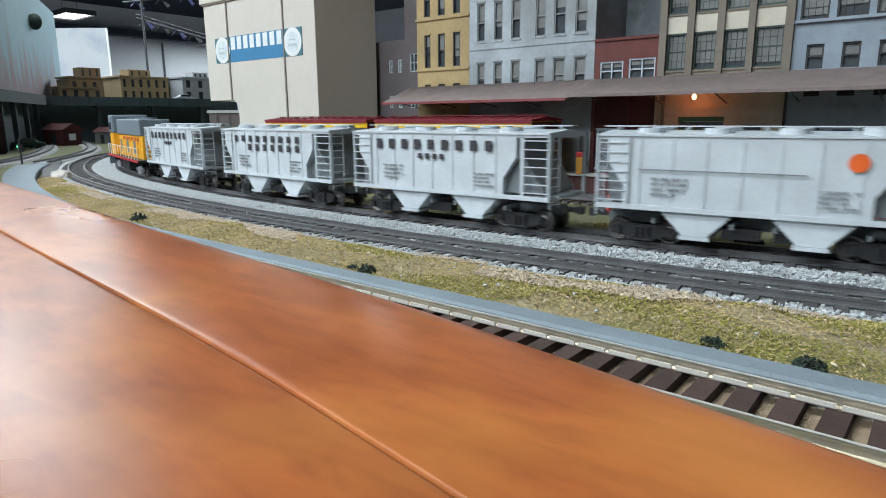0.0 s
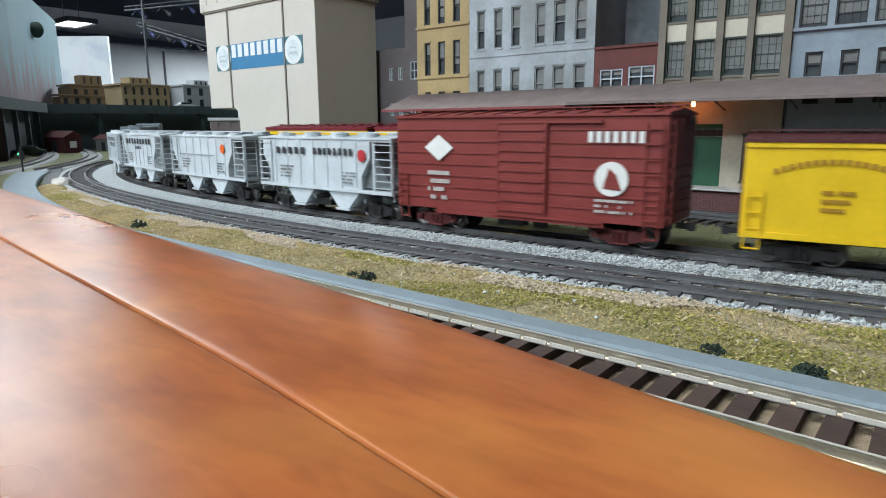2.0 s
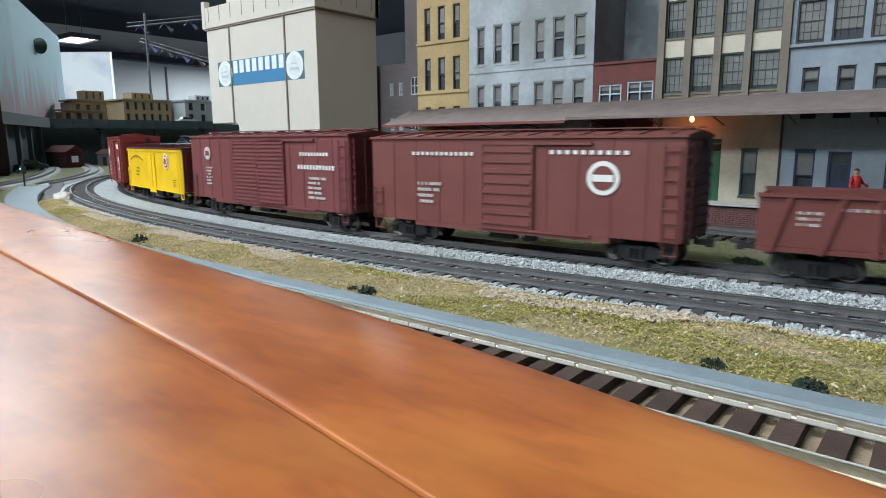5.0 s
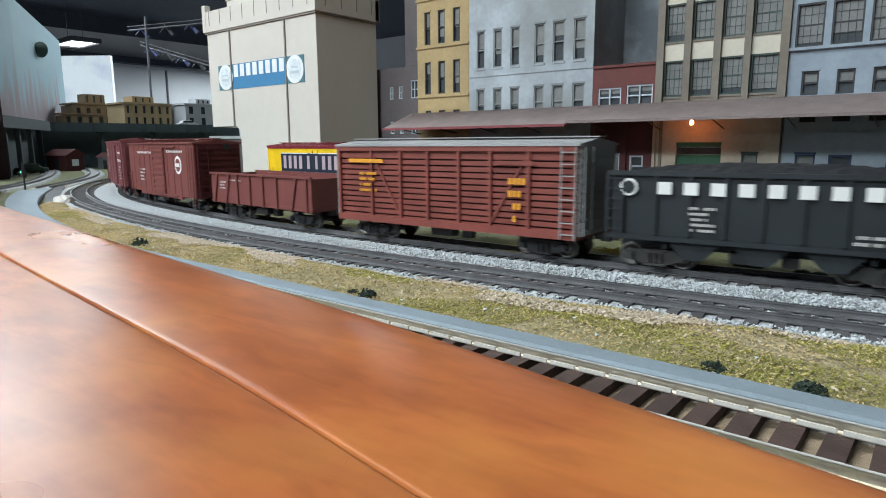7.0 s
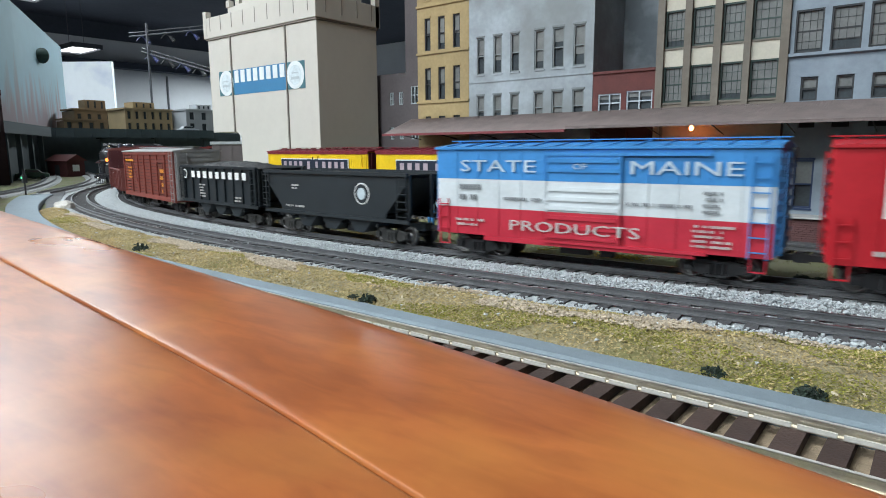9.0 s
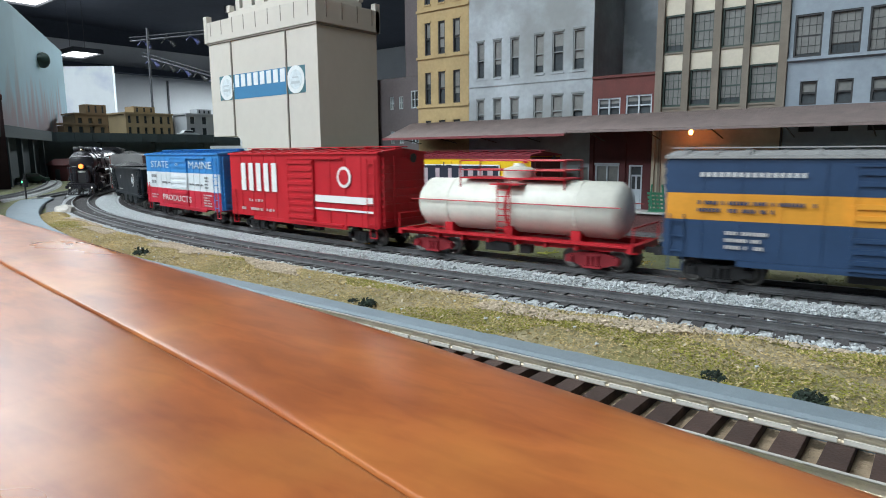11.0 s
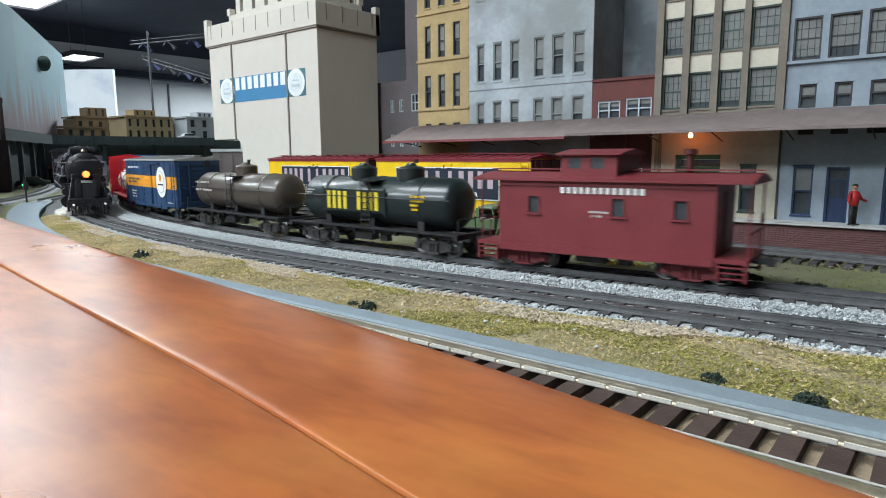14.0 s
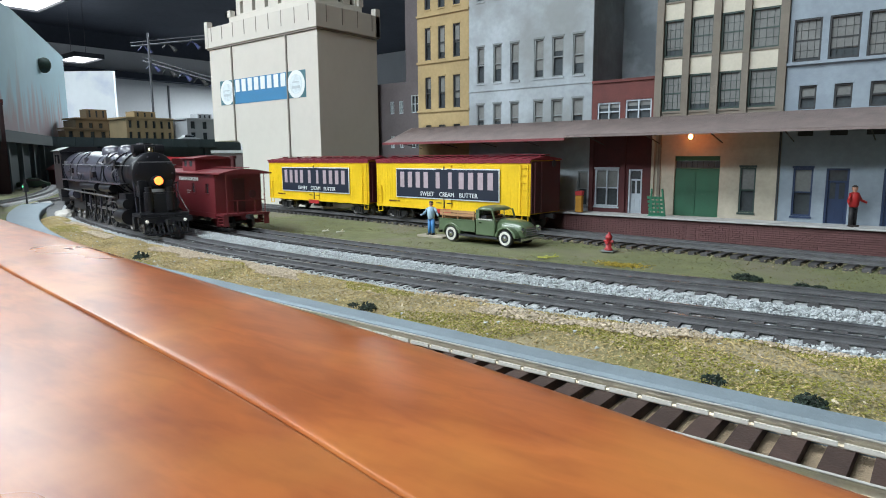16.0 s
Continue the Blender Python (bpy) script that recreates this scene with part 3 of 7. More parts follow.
def wall_cells(x0, x1, z0, z1, holes, y0, y1):
    """One wall slab with openings cut through it."""
    xs = sorted({x0, x1, *[h[0] for h in holes], *[h[1] for h in holes]})
    zs = sorted({z0, z1, *[h[2] for h in holes], *[h[3] for h in holes]})
    xs, zs = [x for x in xs if x0 <= x <= x1], [z for z in zs if z0 <= z <= z1]
    nx, nz = len(xs) - 1, len(zs) - 1
    bm = bmesh.new()
    made = {}

    def vert(i, j, k):
        if (i, j, k) not in made:
            made[i, j, k] = bm.verts.new((xs[i], (y0, y1)[k], zs[j]))
        return made[i, j, k]

    def solid(i, j):
        if not (0 <= i < nx and 0 <= j < nz):
            return False
        cx, cz = (xs[i] + xs[i + 1]) / 2, (zs[j] + zs[j + 1]) / 2
        return not any(h[0] < cx < h[1] and h[2] < cz < h[3] for h in holes)
    for i in range(nx):
        for j in range(nz):
            if not solid(i, j):
                continue
            for k in (0, 1):
                bm.faces.new([vert(i, j, k), vert(i + 1, j, k), vert(i + 1, j + 1, k), vert(i, j + 1, k)])
            for di, dj, e in ((-1, 0, ((i, j), (i, j + 1))), (1, 0, ((i + 1, j), (i + 1, j + 1))), (0, -1, ((i, j), (i + 1, j))), (0, 1, ((i, j + 1), (i + 1, j + 1)))):
                if not solid(i + di, j + dj):
                    bm.faces.new([vert(*e[0], 0), vert(*e[1], 0), vert(*e[1], 1), vert(*e[0], 1)])
    return bm


def window(parent, x0, x1, z0, z1, y, frame_m, cols=1, bars=0, shade=0.5, sill_m=None, lintel_m=None, depth=.0032):
    """A sash window: frame, meeting rail, glazing bars, panes, and a shade behind the glass."""
    f = .0018
    g = .00018 if bars else f * .5
    n = max(cols, bars, 1)
    edges = [x0 + f] + [x0 + (x1 - x0) * c / n for c in range(1, n)] + [x1 - f]
    xs = [(a + (g if k else 0), b - (g if k < n - 1 else 0)) for k, (a, b) in enumerate(zip(edges, edges[1:]))]
    zm = (z0 + z1) / 2
    zs = [(z0 + f, zm - .0008), (zm + .0008, z1 - f)]
    if bars:
        zs = [(a, b) for lo, hi in zs for a, b in ((lo, (lo + hi) / 2 - .0002), ((lo + hi) / 2 + .0002, hi))]
    holes = [(a, b, c, d) for a, b in xs for c, d in zs]
    if bars:
        w = part("window", wall_cells(x0, x1, z0, z1, [(x0 + f, x1 - f, z0 + f, z1 - f)], y + .0006, y + depth), frame_m, parent)
        part("glazing_grid", wall_cells(x0 + f, x1 - f, z0 + f, z1 - f, holes, y + depth - .0004, y + depth), frame_m, w)
    else:
        w = part("window", wall_cells(x0, x1, z0, z1, holes, y + .001, y + depth), frame_m, parent)
    part("pane", boxes((x0 + .0002, x1 - .0002, y + depth + .0011, y + depth + .0016, z0 + .0002, z1 - .0002)), GLASSDARK, w)
    if shade:
        zl = z1 - (z1 - z0) * shade
        part("shade", boxes((x0 + .0004, x1 - .0004, y + depth + .0002, y + depth + .0009, zl, z1 - .0004)), SHADE, w)
    if sill_m:
        part("sill", boxes((x0 - .0010, x1 + .0010, y - .0012, y + .0045, z0 - .0022, z0 - .0001)), sill_m, w)
    if lintel_m:
        part("lintel", boxes((x0 - .0008, x1 + .0008, y - .0007, y + .004, z1 + .0001, z1 + .0024)), lintel_m, w)
    return w


def grid_holes(cols, rows):
    return [(a, b, c, d) for a, b in cols for c, d in rows]


TOP = .46
# ochre building
yc = [(-.664, -.652), (-.637, -.6235), (-.608, -.5945)]
yr = [(.125, .141), (.166, .2145), (.2405, .289), (.316, .364), (.39, .44)]
ob = thing("ochre_building", "weathered ochre-yellow masonry building with tall sash windows", "building")
hs = grid_holes(yc, yr)
part("wall", wall_cells(-.679, -.578, -.01, TOP, hs, WY, WY + .012), PLAS_Y, ob)
part("side_wall", boxes((-.679, -.671, WY + .0125, .97, -.01, TOP), (-.586, -.578, WY + .0125, .97, -.01, TOP)), PLAS_Y, ob)
for h in hs:
    window(ob, *h, WY, BLACKF, shade=.35 + .5 * random.random(), sill_m=PLAS_Y, lintel_m=PLAS_Y)
for z in (.163, .2372, .3075, .382):
    part("string_course", boxes((-.680, -.577, WY - .0022, WY - .0001, z - .0022, z + .0012)), PLAS_Y, ob)
part("roof", boxes((-.685, -.572, WY - .006, .98, TOP, TOP + .006)), PLAS_Y, ob)

# pale grey building
gc = [(-.5635, -.5495), (-.534, -.5195), (-.505, -.490), (-.466, -.4505), (-.438, -.4205), (-.407, -.390)]
gr = [(.125, .167), (.197, .249), (.3125, .362), (.39, .44)]
ob = thing("pale_grey_building", "pale grey rendered building with dark sash windows and sooty streaks", "building")
hs = grid_holes(gc, gr)
part("wall", wall_cells(-.5775, -.378, -.01, TOP, hs + [(-.396, -.381, .025, .071)], WY, WY + .012), PLAS_G, ob)
part("side_wall", boxes((-.389, -.378, WY + .0125, .97, -.01, TOP)), PLAS_G, ob)
for h in hs:
    window(ob, *h, WY, GREYF, shade=.3 + .6 * random.random(), sill_m=PLAS_G, lintel_m=GREYF)
window(ob, -.396, -.381, .025, .071, WY, GREYF, sill_m=GREYF)
part("string_course", boxes((-.5775, -.378, WY - .0012, WY - .0001, .1855, .187)), PLAS_G, ob)
part("roof", boxes((-.5775, -.375, WY - .006, .98, TOP, TOP + .006)), PLAS_G, ob)

# slate wall of a building set back, and a low red brick building before it
ob = thing("slate_building", "dark slate-grey building set back above a brick one", "building")
part("wall", boxes((-.3775, -.2945, .86, .872, -.01, TOP)), SLATE, ob)
ob = thing("red_brick_building", "low dark red brick building with pale paired windows", "building")
rw = [(-.370, -.339, .135, .1585), (-.332, -.2985, .135, .1605)]
part("wall", wall_cells(-.3775, -.2955, .135, .183, rw, WY, WY + .012), BRICK_R, ob)
rd = [(-.371, -.338, .026, .074), (-.325, -.307, .0185, .074)]
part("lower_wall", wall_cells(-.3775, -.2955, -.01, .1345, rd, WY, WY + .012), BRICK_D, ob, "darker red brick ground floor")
part("coping", boxes((-.3775, -.2955, WY - .002, WY + .09, .1832, .1865)), BRICK_R, ob)
part("pilaster", boxes((-.378, -.3725, WY - .003, WY - .0002, .0188, .134)), BRICK_D, ob)
part("pilaster", boxes((-.3345, -.3285, WY - .003, WY - .0002, .0188, .134)), BRICK_D, ob)
for h in rw:
    window(ob, *h, WY, PALEF, cols=2, shade=.3, sill_m=PALEF)
window(ob, *rd[0], WY, PALEF, cols=2, shade=.5, sill_m=PALEF, lintel_m=PALEF)


def panel_door(parent, x0, x1, z0, z1, y, material, glass=(.45, .8), transom=True, trim=None):
    d = part("door", boxes((x0, x0 + .0022, y + .001, y + .007, z0, z1), (x1 - .0022, x1, y + .001, y + .007, z0, z1), (x0 + .0022, x1 - .0022, y + .001, y + .007, z1 - .002, z1)), trim or material, parent)
    h = z1 - z0
    zt = z1 - h * .22 if transom else z1 - .002
    if transom:
        part("transom", boxes((x0 + .0022, x1 - .0022, y + .004, y + .006, zt, z1 - .002)), GLASSDARK, d)
        part("transom_bar", boxes((x0 + .0022, x1 - .0022, y + .002, y + .007, zt - .002, zt - .0001)), trim or material, d)
    part("leaf", boxes((x0 + .0022, x1 - .0022, y + .004, y + .007, z0, zt - .0021)), material, d)
    w = (x1 - x0 - .0044) / 2
    for k in range(2):
        xa = x0 + .0022 + k * w + w * .2
        part("pane", boxes((xa, xa + w * .6, y + .0035, y + .0039, z0 + h * glass[0], z0 + h * (glass[1] - .06))), GLASSDARK, d)
        part("panel", boxes((xa, xa + w * .6, y + .0033, y + .0039, z0 + h * .07, z0 + h * .32)), material, d)
    return d


panel_door(ob, *rd[1], WY, PALEF)

# tan building with piers
ob = thing("tan_building", "tan building with brown piers, cream spandrels and wide green windows", "building")
piers = [(-.2945, -.286), (-.2625, -.2545), (-.2295, -.2215), (-.197, -.190), (-.161, -.1525)]
bays = [(-.286, -.2625), (-.2545, -.2295), (-.2215, -.197), (-.190, -.161)]
for a, b in piers:
    part("pier", boxes((a, b, WY - .004, WY + .012, .135, TOP)), PLAS_T, ob)
rows_t = [(.1435, .185), (.2065, .249), (.2695, .312), (.3325, .375), (.395, .438)]
for a, b in bays:
    zc = .135
    for lo, hi in rows_t:
        part("spandrel", boxes((a, b, WY, WY + .012, zc, lo)), CREAM if zc > .14 else PLAS_T, ob)
        window(ob, a + .0002, b - .0002, lo, hi, WY, GREENF, bars=4, shade=.8 + .19 * random.random(), sill_m=PLAS_T)
        zc = hi
    part("spandrel", boxes((a, b, WY, WY + .012, zc, TOP)), CREAM, ob)
td = [(-.267, -.215, .0185, .090), (-.193, -.176, .026, .077)]
part("lower_wall", wall_cells(-.295, -.1525, -.01, .1345, td, WY, WY + .012), WALL_T, ob, "cream ground floor wall under the awning")
part("pilaster", boxes((-.295, -.2915, WY - .003, WY - .0002, .0188, .134)), WALL_T, ob)
part("pilaster", boxes((-.2875, -.284, WY - .002, WY - .0002, .0188, .134)), PLAS_T, ob)
part("ledge", boxes((-.295, -.1525, WY - .0012, WY - .0001, .0985, .1)), WALL_T, ob)
part("downpipe", boxes((-.1545, -.1527, WY - .002, WY - .0002, .0188, .134)), BLACKF, ob)
window(ob, *td[1], WY, GREENF, shade=.5, sill_m=GREENF, lintel_m=GREENF)
dr = part("freight_door", boxes((-.267, -.215, WY + .003, WY + .008, .0185, .0755)), GREEND, ob, "wide green sliding freight door")
part("door_head", boxes((-.267, -.215, WY + .0015, WY + .007, .0845, .09)), GREEND, dr)
for k in range(8):
    xa = -.2662 + k * .0064
    part("pane", boxes((xa, xa + .0056, WY + .003, WY + .006, .0762, .0842)), GLASSDARK, dr)
for xa, xb in ((-.2655, -.2425), (-.2395, -.2165)):
    part("panel", boxes((xa, xb, WY + .0022, WY + .0029, .022, .045)), GREEND, dr)
    part("panel", boxes((xa, xb, WY + .0022, WY + .0029, .049, .073)), GREEND, dr)

# blue-grey building
ob = thing("blue_grey_building", "blue-grey painted building with dark sash windows and a cornice", "building")
bc1 = [(-.148, -.122), (-.1155, -.088), (-.082, -.055), (-.049, -.022), (-.016, .011), (.017, .044), (.05, .077), (.083, .11)]
bc2 = [(-.139, -.123), (-.107, -.091), (-.076, -.06), (-.044, -.028), (-.012, .004), (.02, .036), (.052, .068)]
hs1 = grid_holes(bc1, [(.188, .2315), (.258, .30), (.33, .372), (.40, .44)])
hs2 = grid_holes(bc2, [(.1385, .163)])
part("wall", wall_cells(-.1522, .12, .135, TOP, hs1 + hs2, WY, WY + .012), PLAS_B, ob)
bd = [(-.139, -.120, .025, .0765), (-.108, -.087, .0185, .0765), (-.058, -.036, .0185, .0765), (-.02, -.002, .025, .0765)]
vents = [(-.138, -.123, .1105, .1205), (-.108, -.092, .1105, .1205), (-.076, -.06, .1105, .1205), (-.044, -.028, .1105, .1205)]
part("lower_wall", wall_cells(-.1522, .12, -.01, .1345, bd + vents, WY, WY + .012), PLAS_B, ob)
for h in hs1:
    window(ob, *h, WY, BLACKF, bars=4, shade=.75 + .24 * random.random(), sill_m=PLAS_B)
for h in hs2:
    window(ob, *h, WY, BLACKF, shade=.3 + .5 * random.random(), sill_m=PLAS_B, lintel_m=PLAS_B)
for h in vents:
    part("vent", boxes((h[0], h[1], WY + .004, WY + .006, h[2], h[3])), BLACKF, ob)
part("cornice", boxes((-.1522, .12, WY - .004, WY - .0001, .1845, .1875)), PLAS_B, ob)
part("ledge", boxes((-.1522, .12, WY - .0012, WY - .0001, .0985, .0998)), PLAS_B, ob)
for h in (bd[0], bd[3]):
    window(ob, *h, WY, NAVY, shade=.5, sill_m=NAVY, lintel_m=NAVY)
for h in bd[1:3]:
    panel_door(ob, *h, WY, NAVY)

# plum building behind
ob = thing("plum_building", "dark plum-grey building with small white-framed windows", "building")
ph = [(a, b, c, d) for a, b in ((-.934, -.9225), (-.9085, -.8965)) for c, d in ((.041, .0655), (.11, .135), (.18, .2055))] + [(-.875, -.855, c, d) for c, d in ((.04, .07), (.11, .14), (.18, .215))]
part("wall", wall_cells(-1.1, -.70, -.01, .243, ph, .97, .982), PLUM, ob)
for h in ph:
    window(ob, *h, .97, SIGNGREY, cols=2, bars=0, shade=0)
part("upper_wall", boxes((-.888, -.70, .97, 1.1, .2432, .46)), PLUM, ob)
part("roof", boxes((-1.1, -.70, .9825, 1.2, .236, .2428)), PLUM, ob)

# awning and dock
aw = thing("awning", "long brown shingled awning over the loading dock", "awning")
for x0, x1, name in ((-.69, -.3785, "left"), (-.3775, .12, "right")):
    e = .112 if name == "left" else .1155
    bm = bmesh.new()
    prism(bm, [(WY - .004, .1375), (.70, e + .0012), (.70, e - .0008), (WY - .004, .134)], x0, x1, "x")
    part("slope", bm, AWN, aw)
    part("fascia", boxes((x0, x1, .6975, .6998, e - .0018, e + .0014)), AWNRED if name == "left" else AWN, aw, "dull red edge trim" if name == "left" else "")
    bm = bmesh.new()
    k = x0 + .004
    while k < x1:
        prism(bm, [(WY - .005, .1370), (.701, e + .0009), (.701, e + .0015), (WY - .005, .1377)], k, k + .0005, "x")
        k += .0026
    part("seams", bm, AWN, aw)
    k = x0 + .02
    while k < x1 - .01:
        bm = bmesh.new()
        cyl(bm, (k, WY - .004, .105), (k, .712, e + .001), .0007, 6)
        part("bracket", bm, UNDER, aw)
        k += .0725

dock = thing("loading_dock", "dark red brick loading dock with a worn concrete top", "dock")
part("core", boxes((-.66, .25, .7386, WY + .012, -.011, .0164)), MORTAR, dock)
part("deck", boxes((-.66, .25, .734, WY - .0002, .0166, .0185)), CONC, dock, "pale worn concrete deck", bevel=.0006)
BRICKMESH = mesh_of("brick", boxes((0, .0066, 0, .0016, 0, .0019)), DARKBRICK)
n = 0
for row in range(11):
    x = -.235 + (row % 2) * .0036
    while x < -.04 and n < 300:
        share("brick", BRICKMESH, dock, pose(x, .7375, -.0105 + row * .0023, 0, 0, 0))
        x += .0072
        n += 1
bm = bmesh.new()
for row in range(11):
    for lo, hi in ((-.66, -.236), (-.038, .25)):
        x = lo + (row % 2) * .0036
        while x < hi - .007:
            box(bm, x, x + .0066, .7375, .7391, -.0105 + row * .0023, -.0086 + row * .0023)
            x += .0072
tagged(part("far_bricks", bm, DARKBRICK, dock), kind="stuff")

# red-orange lamp under the awning
ob = thing("dock_lamp", "small glowing orange bulb under the awning", "lamp", pose(-.2441, .752, .1125))
bm = bmesh.new()
turned(bm, [(-.0032, .0006), (-.0024, .002), (0, .0026), (.0022, .0018), (.0034, .0012)], "z", 14)
part("bulb", bm, glow("bulb_glow", (1.0, .32, .09), 14), ob, smooth=True)
bm = bmesh.new()
cyl(bm, (0, 0, .0034), (0, 0, .0075), .0013, 10)
cyl(bm, (0, 0, .007), (0, .018, .012), .0005, 6)
part("socket", bm, BLACK, ob)
lamp = bpy.data.lights.new("dock_bulb_light", "POINT")
lamp.energy, lamp.color, lamp.shadow_soft_size = 0.012, (1, .22, .05), .003
new("dock_bulb_light", lamp).location = (-.2441, .7485, .1105)

# ---- grain elevator ----
def elevator():
    t = thing("grain_elevator", "tall cream concrete grain elevator with battlements and a blue sign", "building")
    X0, X1, Y0, Y1 = -1.33, -.957, .80, .958
    bm = bmesh.new()
    prism(bm, [(-1.221, -.012), (X1, -.012), (X1, .331), (X0, .331), (X0, .1297), (-1.236, .1297), (-1.221, .118)], Y0, Y1, "y")
    part("shaft", bm, ELEV, t, bevel=.001)
    for x in (-1.241, -1.0505):
        part("joint", boxes((x - .0016, x + .0016, Y0 - .0028, Y0 - .0001, .1297 if x < -1.2 else .0, .331)), ELEVLINE, t, "dark vertical expansion joint")
    # the shadow below the parapet is a strip in the dark joint colour
    part("cornice_shadow_line", boxes((X0 - .003, X1 + .003, Y0 - .003, Y1 + .003, .3312, .3345)), ELEVLINE, t)
    part("parapet", boxes((X0 - .005, X1 + .005, Y0 - .005, Y1 + .005, .3347, .378)), ELEV, t, bevel=.001)
    for k in range(9):
        x = X0 + .02 + k * .042
        part("merlon_joint", boxes((x - .0008, x + .0008, Y0 - .0056, Y0 - .0051, .348, .378)), ELEVLINE, t)
    for k in range(4):
        y = Y0 + .02 + k * .04
        part("merlon_joint", boxes((X1 + .0051, X1 + .0056, y - .0008, y + .0008, .346, .378)), ELEVLINE, t)
    for x, y in ((X0 - .005, Y0 - .005), (X1 + .005 - .012, Y1 - .006), (X0 - .005, Y1 - .006)):
        part("corner_post", boxes((x - .001, x + .012, y - .001, y + .012, .3346, .392)), ELEV, t, bevel=.0008)
    part("upper_tier", boxes((-1.277, -.985, .82, .945, .3782, .398)), ELEV, t, bevel=.001)
    for x, y in ((-1.279, .818), (-.995, .935)):
        part("corner_post", boxes((x, x + .012, y, y + .012, .3981, .412)), ELEV, t)
    hs = [(-1.25 + k * .045, -1.238 + k * .045, .405, .43) for k in range(6)]
    part("tower_front", wall_cells(-1.265, -1.0, .398, .52, hs, .832, .842), ELEV, t)
    hs2 = [(.852 + k * .032, .866 + k * .032, .40, .43) for k in range(3)]
    bm = bmesh.new()
    box(bm, -1.0, -.99, .832, .94, .432, .52)
    for a, b in zip([.832] + [h[1] for h in hs2], [h[0] for h in hs2] + [.94]):
        box(bm, -1.0, -.99, a, b, .398, .432)
    part("tower_side", bm, ELEV, t)
    part("tower_core", boxes((-1.26, -1.001, .846, .938, .398, .519)), BLACKF, t)
    for k in range(9):
        x = -1.262 + k * .031
        part("tower_joint", boxes((x - .0006, x + .0006, .8312, .8318, .435, .52)), ELEVLINE, t)
    # painted sign
    s = part("sign", boxes((-1.292, -.995, Y0 - .0006, Y0 - .0001, .2085, .2605)), SIGNBLUE, t, "blue and white painted wall sign")
    for xa, xb in ((-1.292, -1.236), (-1.052, -.995)):
        part("corner_patch", boxes((xa, xb, Y0 - .0011, Y0 - .0007, .2087, .2603)), SIGNGREEN, s)
        cx = (xa + xb) / 2
        bm = bmesh.new()
        turned(bm, [(0, .0268), (.0004, .0268)], "y", 32, (cx, Y0 - .0016, .2346))
        d = part("round_emblem", bm, SIGNWHITE, s)
        bm = bmesh.new()
        turned(bm, [(0, .019), (.0003, .019)], "y", 28, (cx, Y0 - .0020, .2346))
        part("emblem_figure", bm, SIGNPALE, d)
        for za, zb, half in ((.2265, .2315, .013), (.2375, .2400, .010)):
            part("emblem_bar", boxes((cx - half, cx + half, Y0 - .0024, Y0 - .0021, za, zb)), SIGNGREY, d)
    letters(s, 8, -1.236, -1.054, .2335, .2590, Y0 - .0009, SIGNWHITE, .12)
    return t


def letters(parent, count, x0, x1, z0, z1, y, material, gap=.22, name="letter_block", spaces=()):
    """Plain blocks, one for each character of a name, facing -y."""
    w = (x1 - x0) / count
    for k in range(count):
        if k in spaces:
            continue
        a, b = x0 + k * w + w * gap / 2, x0 + (k + 1) * w - w * gap / 2
        bm = boxes((a + (b - a) * .12, b - (b - a) * .12, y - .0003, y, z0, z1))
        part(name, bm, material, parent)


def lines(parent, x0, x1, z0, z1, n, y, material, seed=0, name="small_lettering"):
    """Unreadable small writing as rows of plain bars."""
    rng = random.Random(seed)
    h = (z1 - z0) / n
    bm = bmesh.new()
    for k in range(n):
        za = z0 + h * (k + .25)
        x = x0
        end = x1 - (x1 - x0) * rng.uniform(0, .35) * (k != n - 1)
        cw = max(h * .42, .0009)
        while x < end:
            if rng.random() > .16:
                box(bm, x, x + cw * .72, y - .00025, y, za, za + h * .5)
            x += cw
    part(name, bm, material, parent)


elevator()


# ---- rolling stock ----
def wheel_mesh(r, material, spokes=0):
    bm = bmesh.new()
    for y in (-GAUGE / 2, GAUGE / 2):
        s = 1 if y > 0 else -1
        turned(bm, [(0, r), (.0022 * s, r * .98), (.0022 * s, r * .8), (.0014 * s, r * .78), (.0014 * s, r * .3), (.0026 * s, r * .28)], "y", 20, (0, y - .0004 * s, 0))
        turned(bm, [(-.0006 * s, r * 1.1), (.0001 * s, r * 1.1)], "y", 20, (0, y - .0006 * s, 0))
    cyl(bm, (0, -.017, 0), (0, .017, 0), .0014, 8)
    return mesh_of("wheelset", bm, material, True)


WR = .0086
WHEELS = wheel_mesh(WR, WHEELM)


def side_frame_mesh(material):
    bm = bmesh.new()
    out = [(-.0215, .0115), (-.0185, .0128), (-.010, .0142), (.010, .0142), (.0185, .0128), (.0215, .0115), (.0215, .0068), (.0165, .0062), (.013, .0048),
           (.007, .0030), (-.007, .0030), (-.013, .0048), (-.0165, .0062), (-.0215, .0068)]
    prism(bm, out, -.0012, .0012, "y")
    for x in (-.0185, .0185):
        box(bm, x - .003, x + .003, -.0032, -.0012, .0062, .0118)
        cyl(bm, (x, -.004, .0086), (x, -.0012, .0086), .0019, 10)
    for k in range(3):
        cyl(bm, (-.0042 + k * .0042, -.0022, .0045), (-.0042 + k * .0042, -.0022, .0118), .0017, 8)
    box(bm, -.0075, .0075, -.0034, -.0012, .0026, .0044)
    box(bm, -.0065, .0065, -.003, -.0012, .0118, .0136)
    return mesh_of("side_frame", bm, material)


FRAMES = {}
BOLSTER = {}


